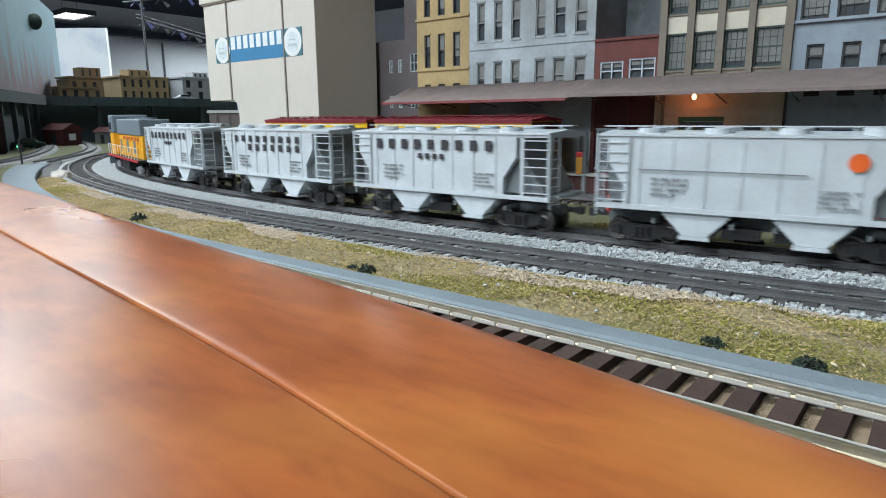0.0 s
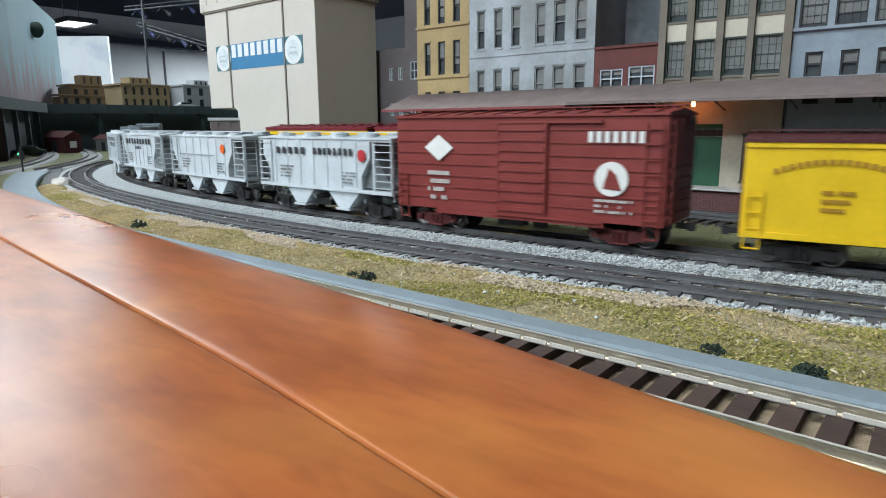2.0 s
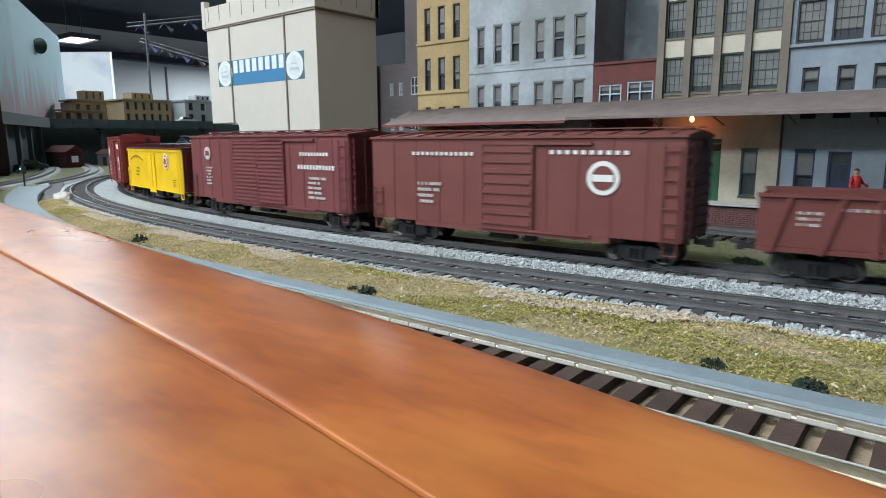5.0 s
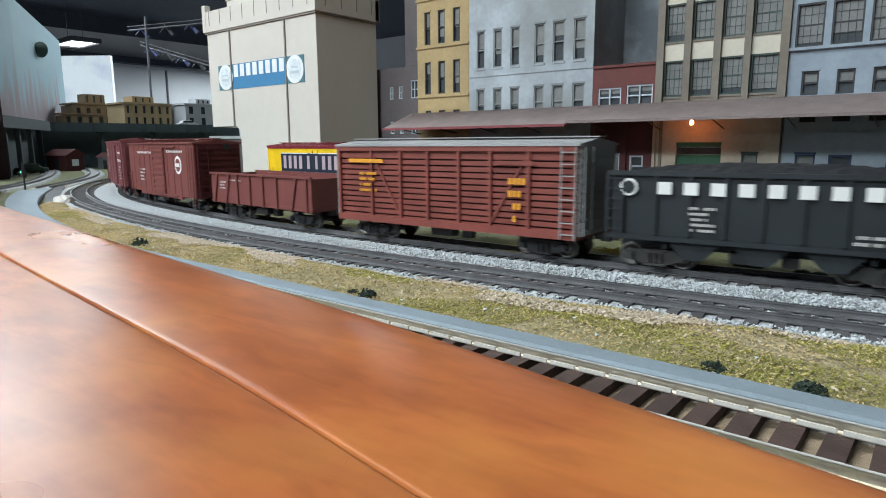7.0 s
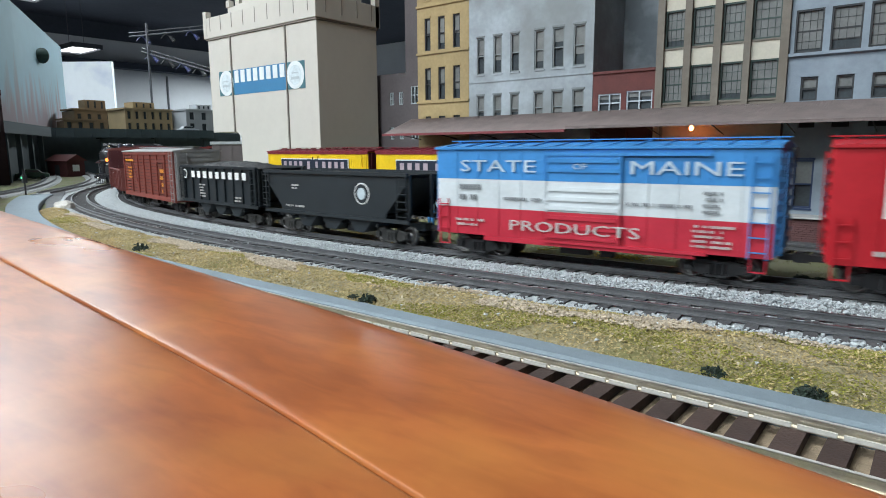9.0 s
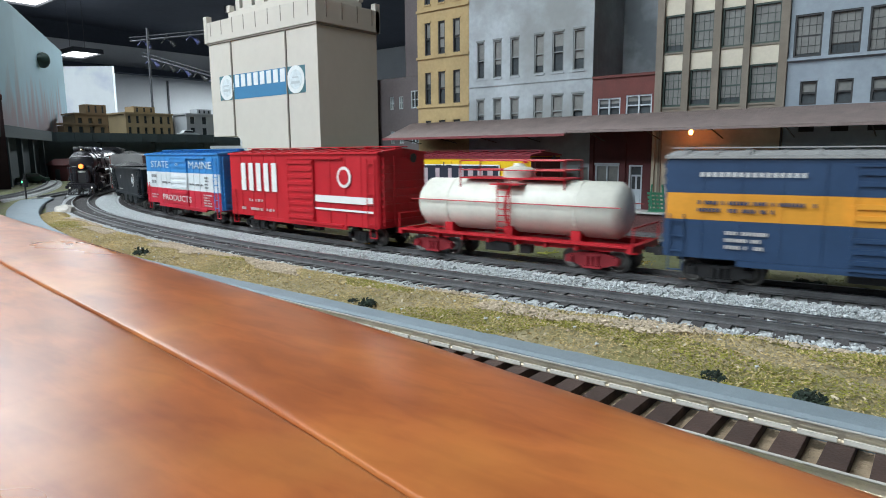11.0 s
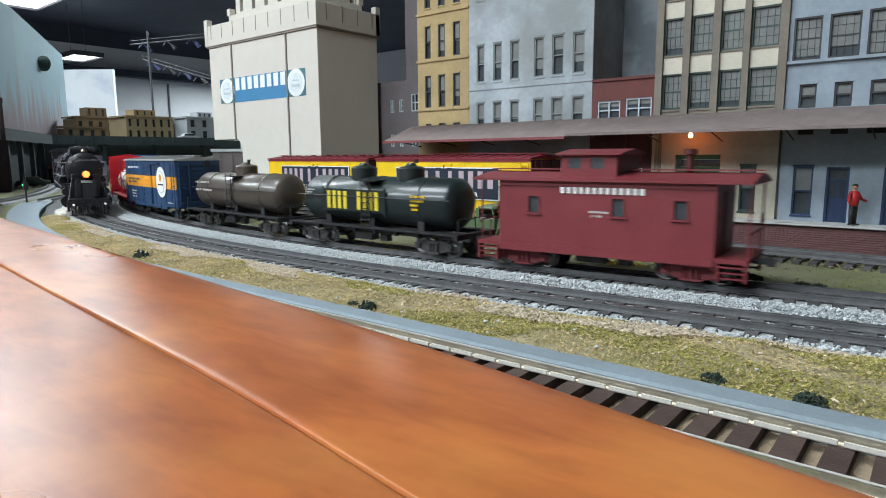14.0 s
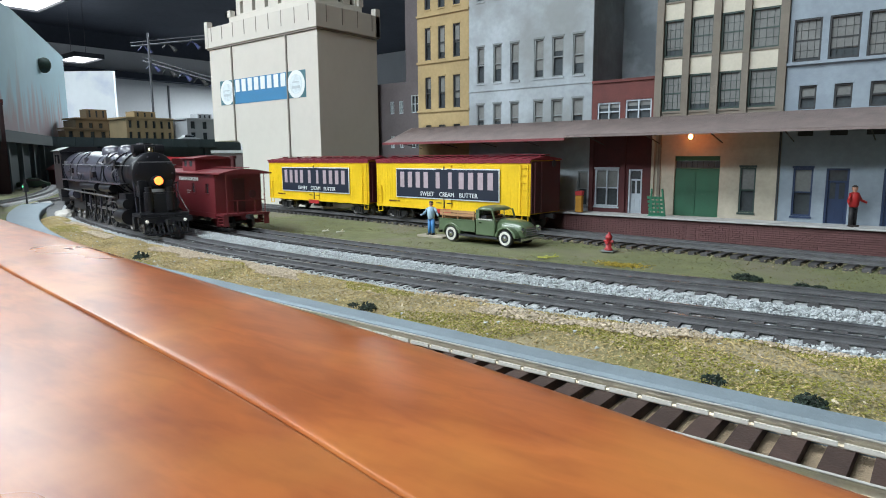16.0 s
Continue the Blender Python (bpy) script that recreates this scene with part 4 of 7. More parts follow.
def truck(parent, x, material):
    if material.name not in FRAMES:
        FRAMES[material.name] = side_frame_mesh(material)
        BOLSTER[material.name] = mesh_of("truck", boxes((-.004, .004, -.019, .019, .0068, .0125)), material)
    t = share("truck", BOLSTER[material.name], parent, pose(x, 0, 0))
    share("side_frame", FRAMES[material.name], t, pose(0, -.0195, 0))
    share("side_frame", FRAMES[material.name], t, pose(0, .0195, 0, 0, 0, 180))
    for dx in (-.0185, .0185):
        share("wheelset", WHEELS, t, pose(dx, 0, WR))


def coupler(parent, x, material):
    s = 1 if x > 0 else -1
    bm = boxes((min(x, x + s * .011), max(x, x + s * .011), -.0018, .0018, .0155, .0195), (min(x + s * .009, x + s * .014), max(x + s * .009, x + s * .014), -.0032, .0022, .0145, .0205))
    part("coupler", bm, material, parent)


def chassis(t, L, tm=None, sill_m=None, inset=.035):
    tm = tm or TRUCKM
    part("center_sill", boxes((-L / 2 + .004, L / 2 - .004, -.006, .006, .0135, .0205)), sill_m or BLACK, t)
    for k in range(6):
        x = -L * .3 + k * L * .12
        part("crossbearer", boxes((x - .001, x + .001, -.029, .029, .0165, .0202)), sill_m or BLACK, t)
    part("brake_gear", boxes((-.02, .004, -.022, -.012, .009, .0165), (.012, .022, -.019, -.012, .0085, .0155)), BLACK, t)
    for x in (-L / 2 + inset, L / 2 - inset):
        truck(t, x, tm)
    for x in (-L / 2, L / 2):
        coupler(t, x, BLACK)


def ladder(t, x0, x1, z0, z1, y, n, material, axis="y", name="ladder"):
    """Rungs and stiles standing off a side (axis y) or an end (axis x)."""
    r = .0004
    zs = [z0] + [z0 + (z1 - z0) * (k + .5) / n for k in range(n)] + [z1]
    holes = [(x0 + r, x1 - r, a + r, b - r) for a, b in zip(zs, zs[1:])]
    bm = wall_cells(x0 - r, x1 + r, z0 + r, z1 - r, holes, -r, r)
    for v in bm.verts:
        v.co = Vector((v.co.x, y + v.co.y, v.co.z)) if axis == "y" else Vector((y + v.co.y, v.co.x, v.co.z))
    part(name, bm, material, t)


HW = .032


def box_shell(t, L, z0, z1, bands, roof_m, end_m, rise=.0055, ribs=True, end_ribs=True):
    """Sides in painted bands, ribbed ends, and a low gabled roof with a running board."""
    for k, (a, b, m) in enumerate(bands):
        part("body" if k == 0 else "body_band", boxes((-L / 2, L / 2, -HW, HW, a, b)), m, t)
    for s in (-1, 1):
        x = s * L / 2
        part("end", boxes((min(x, x + s * .0012), max(x, x + s * .0012), -HW + .001, HW - .001, z0 + .001, z1 - .001)), end_m, t)
        if end_ribs:
            bs = []
            n = 9
            for k in range(n):
                z = z0 + .007 + (z1 - z0 - .012) * k / (n - 1)
                bs.append((min(x, x + s * .0026), max(x, x + s * .0026), -HW + .004, HW - .004, z - .0014, z + .0014))
            part("end_corrugation", boxes(*bs), end_m, t)
        ladder(t, HW - .022 if s < 0 else -HW + .004, HW - .006 if s < 0 else -HW + .018, z0 + .002, z1 - .002, x + s * .004, 7, end_m, "x", "end_ladder")
    bm = bmesh.new()
    e = .0018
    prism(bm, [(-HW - e, z1), (-HW - e, z1 + .0018), (0, z1 + rise), (HW + e, z1 + .0018), (HW + e, z1)], -L / 2 - .0015, L / 2 + .0015, "x")
    part("roof", bm, roof_m, t)
    if ribs:
        bm = bmesh.new()
        n = 13
        for k in range(n):
            x = -L / 2 + L * (k + .5) / n
            prism(bm, [(-HW - e, z1 + .0018), (0, z1 + rise), (HW + e, z1 + .0018), (HW + e, z1 + .0026), (0, z1 + rise + .0008), (-HW - e, z1 + .0026)], x - .0006, x + .0006, "x")
        part("roof_seams", bm, roof_m, t)
    part("running_board", boxes(*[(-L / 2 - .003, L / 2 + .003, y - .0016, y + .0016, z1 + rise + .0012, z1 + rise + .002) for y in (-.004, 0, .004)],
                                *[(x - .001, x + .001, -.005, .005, z1 + rise - .001, z1 + rise + .0011) for x in [L * (k / 6 - .5) * .96 for k in range(7)]]), roof_m, t)
    bm = bmesh.new()
    cyl(bm, (L / 2 + .004, .012, z1 - .004), (L / 2 + .0048, .012, z1 - .004), .0045, 14)
    part("brake_wheel", bm, BLACK, t)
    ladder(t, L / 2 - .014, L / 2 - .003, z0 - .001, z1 - .004, -HW - .0016, 7, bands[0][2] if len(bands) == 1 else end_m)
    ladder(t, -L / 2 + .003, -L / 2 + .012, z0 - .001, z0 + .03, -HW - .0016, 3, bands[0][2])
    for x in (-L / 2 + .007, L / 2 - .008):
        part("step", boxes((x - .005, x - .0042, -HW, -HW + .001, z0 - .009, z0), (x + .0042, x + .005, -HW, -HW + .001, z0 - .009, z0), (x - .005, x + .005, -HW, -HW + .002, z0 - .0098, z0 - .009)), bands[0][2], t)


def slide_door(t, x0, x1, z0, z1, bands, ribs=6, name="door"):
    y = -HW
    first = None
    for a, b, m in bands:
        a, b = max(a, z0), min(b, z1)
        if b <= a:
            continue
        d = part(name if first is None else "door_band", boxes((x0, x1, y - .0018, y - .0001, a, b)), m, t if first is None else first)
        first = first or d
        bs = []
        for k in range(ribs):
            z = z0 + (z1 - z0) * (k + .5) / ribs
            h = (z1 - z0) / ribs * .22
            if a <= z - h and z + h <= b:
                bs.append((x0 + .002, x1 - .002, y - .003, y - .0018, z - h, z + h))
        bs += [(x0, x0 + .0015, y - .0026, y - .0018, a, b), (x1 - .0015, x1, y - .0026, y - .0018, a, b)]
        part("door_ribs", boxes(*bs), m, first)
    part("door_track", boxes((x0 - .001, x1 + (x1 - x0), y - .0026, y - .0001, z1, z1 + .002)), bands[-1][2], t)
    part("door_guide", boxes((x0 - .001, x1 + (x1 - x0), y - .0022, y - .0001, z0 - .0022, z0 - .0002)), bands[0][2], t)


def seams(t, L, z0, z1, n, material, horizontal=False, skip=None):
    bs = []
    for k in range(n):
        if horizontal:
            z = z0 + (z1 - z0) * (k + 1) / (n + 1)
            spans = [(-L / 2 + .001, L / 2 - .001)] if skip is None else [(-L / 2 + .001, skip[0]), (skip[1], L / 2 - .001)]
            bs += [(a, b, -HW - .0009, -HW - .0001, z - .0006, z + .0006) for a, b in spans]
        else:
            x = -L / 2 + L * (k + 1) / (n + 1)
            if skip is None or not (skip[0] < x < skip[1]):
                bs.append((x - .0005, x + .0005, -HW - .0005, -HW - .0001, z0 + .001, z1 - .001))
    for b in bs:
        part("side_seam", boxes(b), material, t)


def paint(name, rgb, rough=.5, var=.1, dark=.06, **k):
    return mat(name, rgb, rough, var=var, scale=35, dark=dark, **k)


P_GREY = paint("hopper_grey", (.52, .565, .60), .45)
P_GREYD = paint("hopper_sill_and_shade_grey", (.17, .19, .20), .5)
P_WHITE = paint("car_white", (.62, .66, .68), .45)
P_BOX = paint("boxcar_red", (.20, .028, .024), .5)
P_MAR = paint("maroon", (.165, .045, .048), .5)
P_BRN = paint("oxide_brown", (.155, .042, .036), .55)
P_YEL = paint("reefer_yellow", (.80, .52, .012), .45)
P_DKR = paint("dark_oxide", (.075, .012, .014), .55)
P_BLU = paint("bright_blue", (.04, .235, .56), .45)
P_RED = paint("bright_red", (.50, .022, .045), .45)
P_RED2 = paint("crimson", (.47, .012, .022), .45)
P_NVY = paint("dark_blue", (.022, .055, .125), .45)
P_ORG = paint("orange_yellow", (.72, .31, .03), .45)
P_BLK = paint("hopper_black", (.013, .018, .022), .5)
P_TANK = paint("olive_brown_tank", (.075, .06, .048), .35, coat=.2)
P_TNK2 = paint("dark_green_tank", (.014, .022, .022), .35, coat=.2)
P_CAB = paint("caboose_red", (.17, .022, .028), .5)
P_GRY2 = paint("roof_grey", (.3, .3, .3), .6)
P_LOCO = paint("loco_black", (.014, .014, .018), .35, var=.25, dark=.1)
P_LOCG = paint("graphite", (.058, .058, .080), .3, var=.2)
COAL = mat("coal", (.014, .014, .016), .6, var=.4, scale=200, bump=1, bscale=500)
P_CREAM = paint("tank_white", (.66, .65, .58), .4)
P_RUSTY = paint("stock_red", (.19, .042, .03), .6, var=.2)


def disc(t, x, z, r, material, y=None, name="emblem", n=28, sx=1.0):
    y = -HW if y is None else y
    bm = bmesh.new()
    turned(bm, [(-.0003, r), (0, r)], "y", n, (0, 0, 0))
    for v in bm.verts:
        v.co = Vector((x + v.co.x * sx, y + v.co.y, z + v.co.z))
    return part(name, bm, material, t)


def covered_hopper(label, style):
    t = thing("covered_hopper", label, "freight car", group="hopper cars of the passing train")
    L = .214
    chassis(t, L, TRUCKM, P_GREYD, .033)
    side = [(-.098, .0775), (.076, .0775), (.076, .060), (.064, .043), (.064, .0285), (-.086, .0285), (-.086, .043), (-.098, .060)]
    bm = bmesh.new()
    prism(bm, side, -HW, HW, "y")
    b = part("body", bm, P_GREY, t)
    for k in range(7):
        x = -.075 + k * .022
        part("side_post", boxes((x - .0005, x + .0005, -HW - .0007, -HW - .0001, .0295, .0765)), P_GREY, t)
    for s in (-1, 1):
        x = .076 if s > 0 else -.098
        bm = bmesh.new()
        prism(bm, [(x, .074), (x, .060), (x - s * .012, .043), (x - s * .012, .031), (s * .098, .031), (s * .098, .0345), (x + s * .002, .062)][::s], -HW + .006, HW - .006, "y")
        # the shade behind the hopper's end is put into this darker grey
        part("end_slope", bm, P_GREYD, t, "sloping end sheet, its shade put into a darker grey")
        e = s * .105
        part("end_platform", boxes((min(e, e - s * .03), max(e, e - s * .03), -HW, HW, .0265, .0295)), P_GREY, t)
        for y in (-HW + .001, HW - .001):
            part("end_post", boxes((e - .0012, e + .0012, y - .001, y + .001, .029, .0775), (e - s * .024 - .001, e - s * .024 + .001, y - .001, y + .001, .029, .0775)), P_GREY, t)
        part("end_top", boxes((min(e, x), max(e, x), -HW, HW, .0755, .0785)), P_GREY, t)
        ladder(t, min(e, e - s * .022), max(e, e - s * .022), .029, .0765, -HW - .0005, 7, P_GREY)
        ladder(t, -HW + .002, -HW + .016, .02, .0765, e + s * .001, 8, P_GREY, "x", "end_ladder")
    part("side_sill", boxes((-.106, .106, -HW - .0008, -HW + .002, .0262, .0296), (-.106, .106, HW - .002, HW + .0008, .0262, .0296)), P_GREY, t)
    for x in (-.036, .034):
        for y0, y1 in ((-HW + .002, -.002), (.002, HW - .002)):
            bm = bmesh.new()
            prism(bm, [(x - .026, .0283), (x + .026, .0283), (x + .008, .010), (x - .008, .010)], y0, y1, "y")
            part("hopper_bay", bm, P_GREY, t)
        part("outlet_gate", boxes((x - .010, x + .010, -HW, HW, .0075, .0098)), P_GREY, t)
    bm = bmesh.new()
    prism(bm, [(-HW - .001, .0776), (-HW - .001, .079), (0, .0815), (HW + .001, .079), (HW + .001, .0776)], -.106, .106, "x")
    part("roof", bm, P_GREY, t)
    for k in range(4):
        for y in (-.018, .018):
            bm = bmesh.new()
            cyl(bm, (-.072 + k * .045, y, .079), (-.072 + k * .045, y, .0832), .009, 16)
            part("hatch", bm, P_GREY, t)
    part("running_board", boxes((-.11, .11, -.0055, .0055, .0838, .0845), *[(x - .001, x + .001, -.004, .004, .081, .0837) for x in (-.1, -.05, 0, .05, .1)]), P_GREY, t)
    y = -HW - .0013
    if style == "wide":
        letters(t, 9, -.078, .058, .064, .0725, y, LETTER_K, .4)
        letters(t, 4, -.026, .006, .056, .0605, y, LETTER_K, .25)
    elif style == "stack":
        letters(t, 9, -.078, .058, .065, .072, y, LETTER_K, .45)
        letters(t, 7, -.05, .058, .0555, .0625, y, LETTER_K, .45)
    elif style == "dot":
        part("lettering_line", boxes((-.075, .028, y - .0003, y, .0545, .0553)), LETTER_G, t)
        disc(t, .054, .0635, .0056, paint("signal_orange", (.78, .13, .02), .45), y)
    elif style == "slanted":
        letters(t, 5, -.074, -.02, .062, .069, y, LETTER_K, .3)
        letters(t, 8, -.010, .054, .062, .069, y, LETTER_K, .3)
        disc(t, .066, .0625, .0058, RED, y)
    lines(t, -.066, -.042, .036, .0505, 4, y, LETTER_G, len(label))
    lines(t, .036, .056, .034, .047, 4, y, LETTER_G, len(label) + 1)
    return t


def boxcar(name, label, L, z1, bands, roof_m, end_m, door, n_seams=10, horizontal=False, ribs=6, tm=None, z0=.0195):
    t = thing(name, label, "freight car")
    chassis(t, L, tm)
    box_shell(t, L, z0, z1, bands, roof_m, end_m)
    for d in door:
        slide_door(t, d[0], d[1], z0 + .001, z1 - .005, bands, ribs)
    if n_seams:
        skip = (min(d[0] for d in door) - .002, max(d[1] for d in door) + .002)
        if horizontal:
            seams(t, L, z0, z1, n_seams, bands[0][2], True, skip)
        else:
            for a, b, m in bands:
                seams(t, L, a, b, n_seams, m, False, skip)
    part("side_sill", boxes((-L * .32, L * .32, -HW - .0006, -HW + .002, z0 - .004, z0 - .0001)), bands[0][2], t)
    return t


def open_hopper(label, L, z1, style):
    t = thing("open_hopper", label, "freight car", group="open hopper cars of the passing train")
    chassis(t, L, TRUCKW, P_BLK, .033)
    for s in (-1, 1):
        y0, y1 = (-HW, -HW + .0016) if s < 0 else (HW - .0016, HW)
        bm = bmesh.new()
        h = L / 2
        prism(bm, [(-h + .004, z1), (h - .004, z1), (h - .004, z1 - .010), (h - .03, .030), (h - .03, .0262), (-h + .03, .0262), (-h + .03, .030), (-h + .004, z1 - .010)] if style == "slant" else
              [(-h + .004, z1), (h - .004, z1), (h - .004, .0262), (-h + .004, .0262)], y0, y1, "y")
        part("side", bm, P_BLK, t)
    for k in range(9 if style != "slant" else 0):
        x = -L / 2 + .012 + k * (L - .024) / 8
        part("side_post", boxes((x - .0012, x + .0012, -HW - .0022, -HW - .0001, .027, z1)), P_BLK, t)
    part("top_chord", boxes((-L / 2, L / 2, -HW - .0025, -HW + .0005, z1 - .0015, z1 + .0018), (-L / 2, L / 2, HW - .0005, HW + .0025, z1 - .0015, z1 + .0018)), P_BLK, t)
    part("side_sill", boxes((-L / 2, L / 2, -HW - .001, -HW + .002, .0225, .0261), (-L / 2, L / 2, HW - .002, HW + .001, .0225, .0261)), P_BLK, t)
    for s in (-1, 1):
        bm = bmesh.new()
        e = s * (L / 2 - .005)
        prism(bm, [(e, z1), (e - s * .002, z1), (e - s * .045, .028), (e - s * .042, .028)], -HW + .0017, HW - .0017, "y")
        part("end_slope", bm, P_BLK, t)
        for y in (-HW + .002, 0, HW - .002):
            part("end_post", boxes((s * L / 2 - .0012, s * L / 2 + .0012, y - .0012, y + .0012, .0262, z1)), P_BLK, t)
        ladder(t, min(s * L / 2, s * (L / 2 - .012)), max(s * L / 2, s * (L / 2 - .012)), .026, z1, -HW - .003, 6, P_BLK)
    for x in (-.042, 0, .042):
        bm = bmesh.new()
        prism(bm, [(x - .021, .0262), (x + .021, .0262), (x + .006, .010), (x - .006, .010)], -HW + .003, HW - .003, "y")
        part("hopper_bay", bm, P_BLK, t)
    bm = bmesh.new()
    rows = []
    rng = random.Random(3)
    for i in range(41):
        x = -L / 2 + .006 + (L - .012) * i / 40
        rows.append([bm.verts.new((x, -HW + .0018 + (2 * HW - .0036) * j / 12, z1 - .004 + (.011 if style != "slant" else .004) * math.sin(math.pi * i / 40) ** .4 * math.sin(math.pi * j / 12) + rng.uniform(-.0008, .0012))) for j in range(13)])
    for a, b in zip(rows, rows[1:]):
        for j in range(12):
            bm.faces.new([a[j], b[j], b[j + 1], a[j + 1]])
    part("coal_load", bm, COAL, t, "heaped black coal")
    y = -HW - .0003
    if style != "slant":
        y = -HW - .0024
        disc(t, -L / 2 + .016, z1 - .0095, .0062, LETTER_W, y)
        disc(t, -L / 2 + .016, z1 - .0095, .0045, P_BLK, y - .0004)
        letters(t, 9, -L / 2 + .032, L / 2 - .018, z1 - .014, z1 - .0055, y, LETTER_W, .3)
        lines(t, -.045, -.028, .03, .0485, 5, y, LETTER_P, 4)
        lines(t, .05, .068, .028, .036, 2, y, LETTER_P, 5)
    else:
        d = disc(t, .050, .0485, .0105, LETTER_W, y)
        disc(d, .050, .0485, .0092, P_BLK, y - .0004)
        disc(d, .050, .0485, .0058, SIGNGREY, y - .0008)
        lines(t, -.062, -.050, .0485, .055, 2, y, LETTER_P, 6)
        lines(t, -.075, -.04, .029, .033, 1, y, LETTER_P, 7)
    return t


def gondola():
    L, z1 = .215, .0545
    t = thing("gondola", "low oxide-red steel gondola car, empty, with slanted side braces", "freight car")
    chassis(t, L, TRUCKM)
    part("floor", boxes((-L / 2, L / 2, -HW, HW, .0195, .023)), P_BRN, t)
    for y in (-HW, HW - .0016):
        part("side", boxes((-L / 2, L / 2, y, y + .0016, .0232, z1)), P_BRN, t)
    for x in (-L / 2, L / 2 - .0016):
        part("end", boxes((x, x + .0016, -HW + .0017, HW - .0017, .0232, z1)), P_BRN, t)
    part("top_chord", boxes((-L / 2 - .001, L / 2 + .001, -HW - .002, -HW + .001, z1 + .0001, z1 + .0025), (-L / 2 - .001, L / 2 + .001, HW - .001, HW + .002, z1 + .0001, z1 + .0025)), P_BRN, t)
    for k in range(8):
        x = -L / 2 + .008 + k * (L - .016) / 7
        d = .010 if k in (0, 1, 6) else 0
        bm = bmesh.new()
        prism(bm, [(x - .0014, .019), (x + .0014, .019), (x + .0014 + d, z1), (x - .0014 + d, z1)], -HW - .002, -HW - .0001, "y")
        part("side_brace", bm, P_BRN, t)
    lines(t, -.085, -.072, .036, .047, 3, -HW - .0003, LETTER_P, 8)
    lines(t, -.062, -.035, .046, .05, 1, -HW - .0003, LETTER_P, 9)
    return t


def stock_car():
    L, z1, z0 = .258, .0885, .0205
    t = thing("stock_car", "weathered red slatted livestock car with a grey roof", "freight car")
    chassis(t, L, TRUCKM)
    part("floor", boxes((-L / 2, L / 2, -HW, HW, z0 - .003, z0)), P_RUSTY, t)
    # a solid dark block stands for the shaded inside seen between slats
    part("lining", boxes((-L / 2 + .004, L / 2 - .004, -HW + .006, HW - .006, z0 + .0002, z1 - .001)), P_DKR, t)
    n = 13
    for y in (-HW, HW - .0015):
        for k in range(n):
            z = z0 + .0006 + (z1 - z0 - .001) * k / n
            h = (z1 - z0) / n * (.72 if k < n - 2 else .9)
            part("slat", boxes((-L / 2, L / 2, y, y + .0015, z, z + h)), P_RUSTY, t)
    xs = [-L / 2 + .001, -L * .33, -L * .19, -.017, .017, L * .19, L * .33, L / 2 - .004]
    for x in xs:
        part("post", boxes((x, x + .003, -HW - .002, -HW - .0001, z0 + .0031, z1 - .0041)), P_RUSTY, t)
    for a, b in ((xs[1], xs[2]),):
        for m in (1, -1):
            bm = bmesh.new()
            xa, xb = (a * m, b * m)
            prism(bm, [(xa, z1 - .0045), (xa + .0025, z1 - .0045), (xb + .0025, z0 + .0035), (xb, z0 + .0035)], -HW - .0012, -HW - .0001, "y")
            part("brace", bm, P_RUSTY, t)
    part("top_plate", boxes((-L / 2, L / 2, -HW - .0022, -HW - .0001, z1 - .004, z1)), P_RUSTY, t)
    part("side_sill", boxes((-L / 2, L / 2, -HW - .0022, -HW - .0001, z0 - .003, z0 + .003)), P_RUSTY, t)
    for s in (-1, 1):
        x = s * L / 2
        part("end", boxes((min(x, x + s * .0012), max(x, x + s * .0012), -HW, HW, z0, z1)), P_GRY2, t)
        [part("end_batten", boxes((min(x + s * .0012, x + s * .002), max(x + s * .0012, x + s * .002), -HW + .002, HW - .002, z0 + k * .0068, z0 + k * .0068 + .004)), P_GRY2, t) for k in range(10)]
        ladder(t, -HW + .002, -HW + .016, z0, z1, x + s * .004, 8, P_GRY2, "x", "end_ladder")
    ladder(t, L / 2 - .013, L / 2 - .001, z0 - .003, z1, -HW - .0035, 8, P_GRY2)
    bm = bmesh.new()
    prism(bm, [(-HW - .003, z1 + .0001), (-HW - .003, z1 + .0018), (0, z1 + .006), (HW + .003, z1 + .0018), (HW + .003, z1 + .0001)], -L / 2 - .002, L / 2 + .002, "x")
    part("roof", bm, P_GRY2, t)
    part("running_board", boxes((-L / 2 - .004, L / 2 + .004, -.006, .006, z1 + .0068, z1 + .0076)), P_GRY2, t)
    y = -HW - .0024
    for xa, xb in ((-.112, -.068), (.055, .092)):
        part("letter_board", boxes((xa, xb, y - .0002, y, .0735, .077)), P_ORG if xa < 0 else P_RUSTY, t)
        lines(t, xa + .014, xb - .008, .045 if xa < 0 else .026, .066, 4, y, P_ORG, 10 + int(xa * 100))
    return t


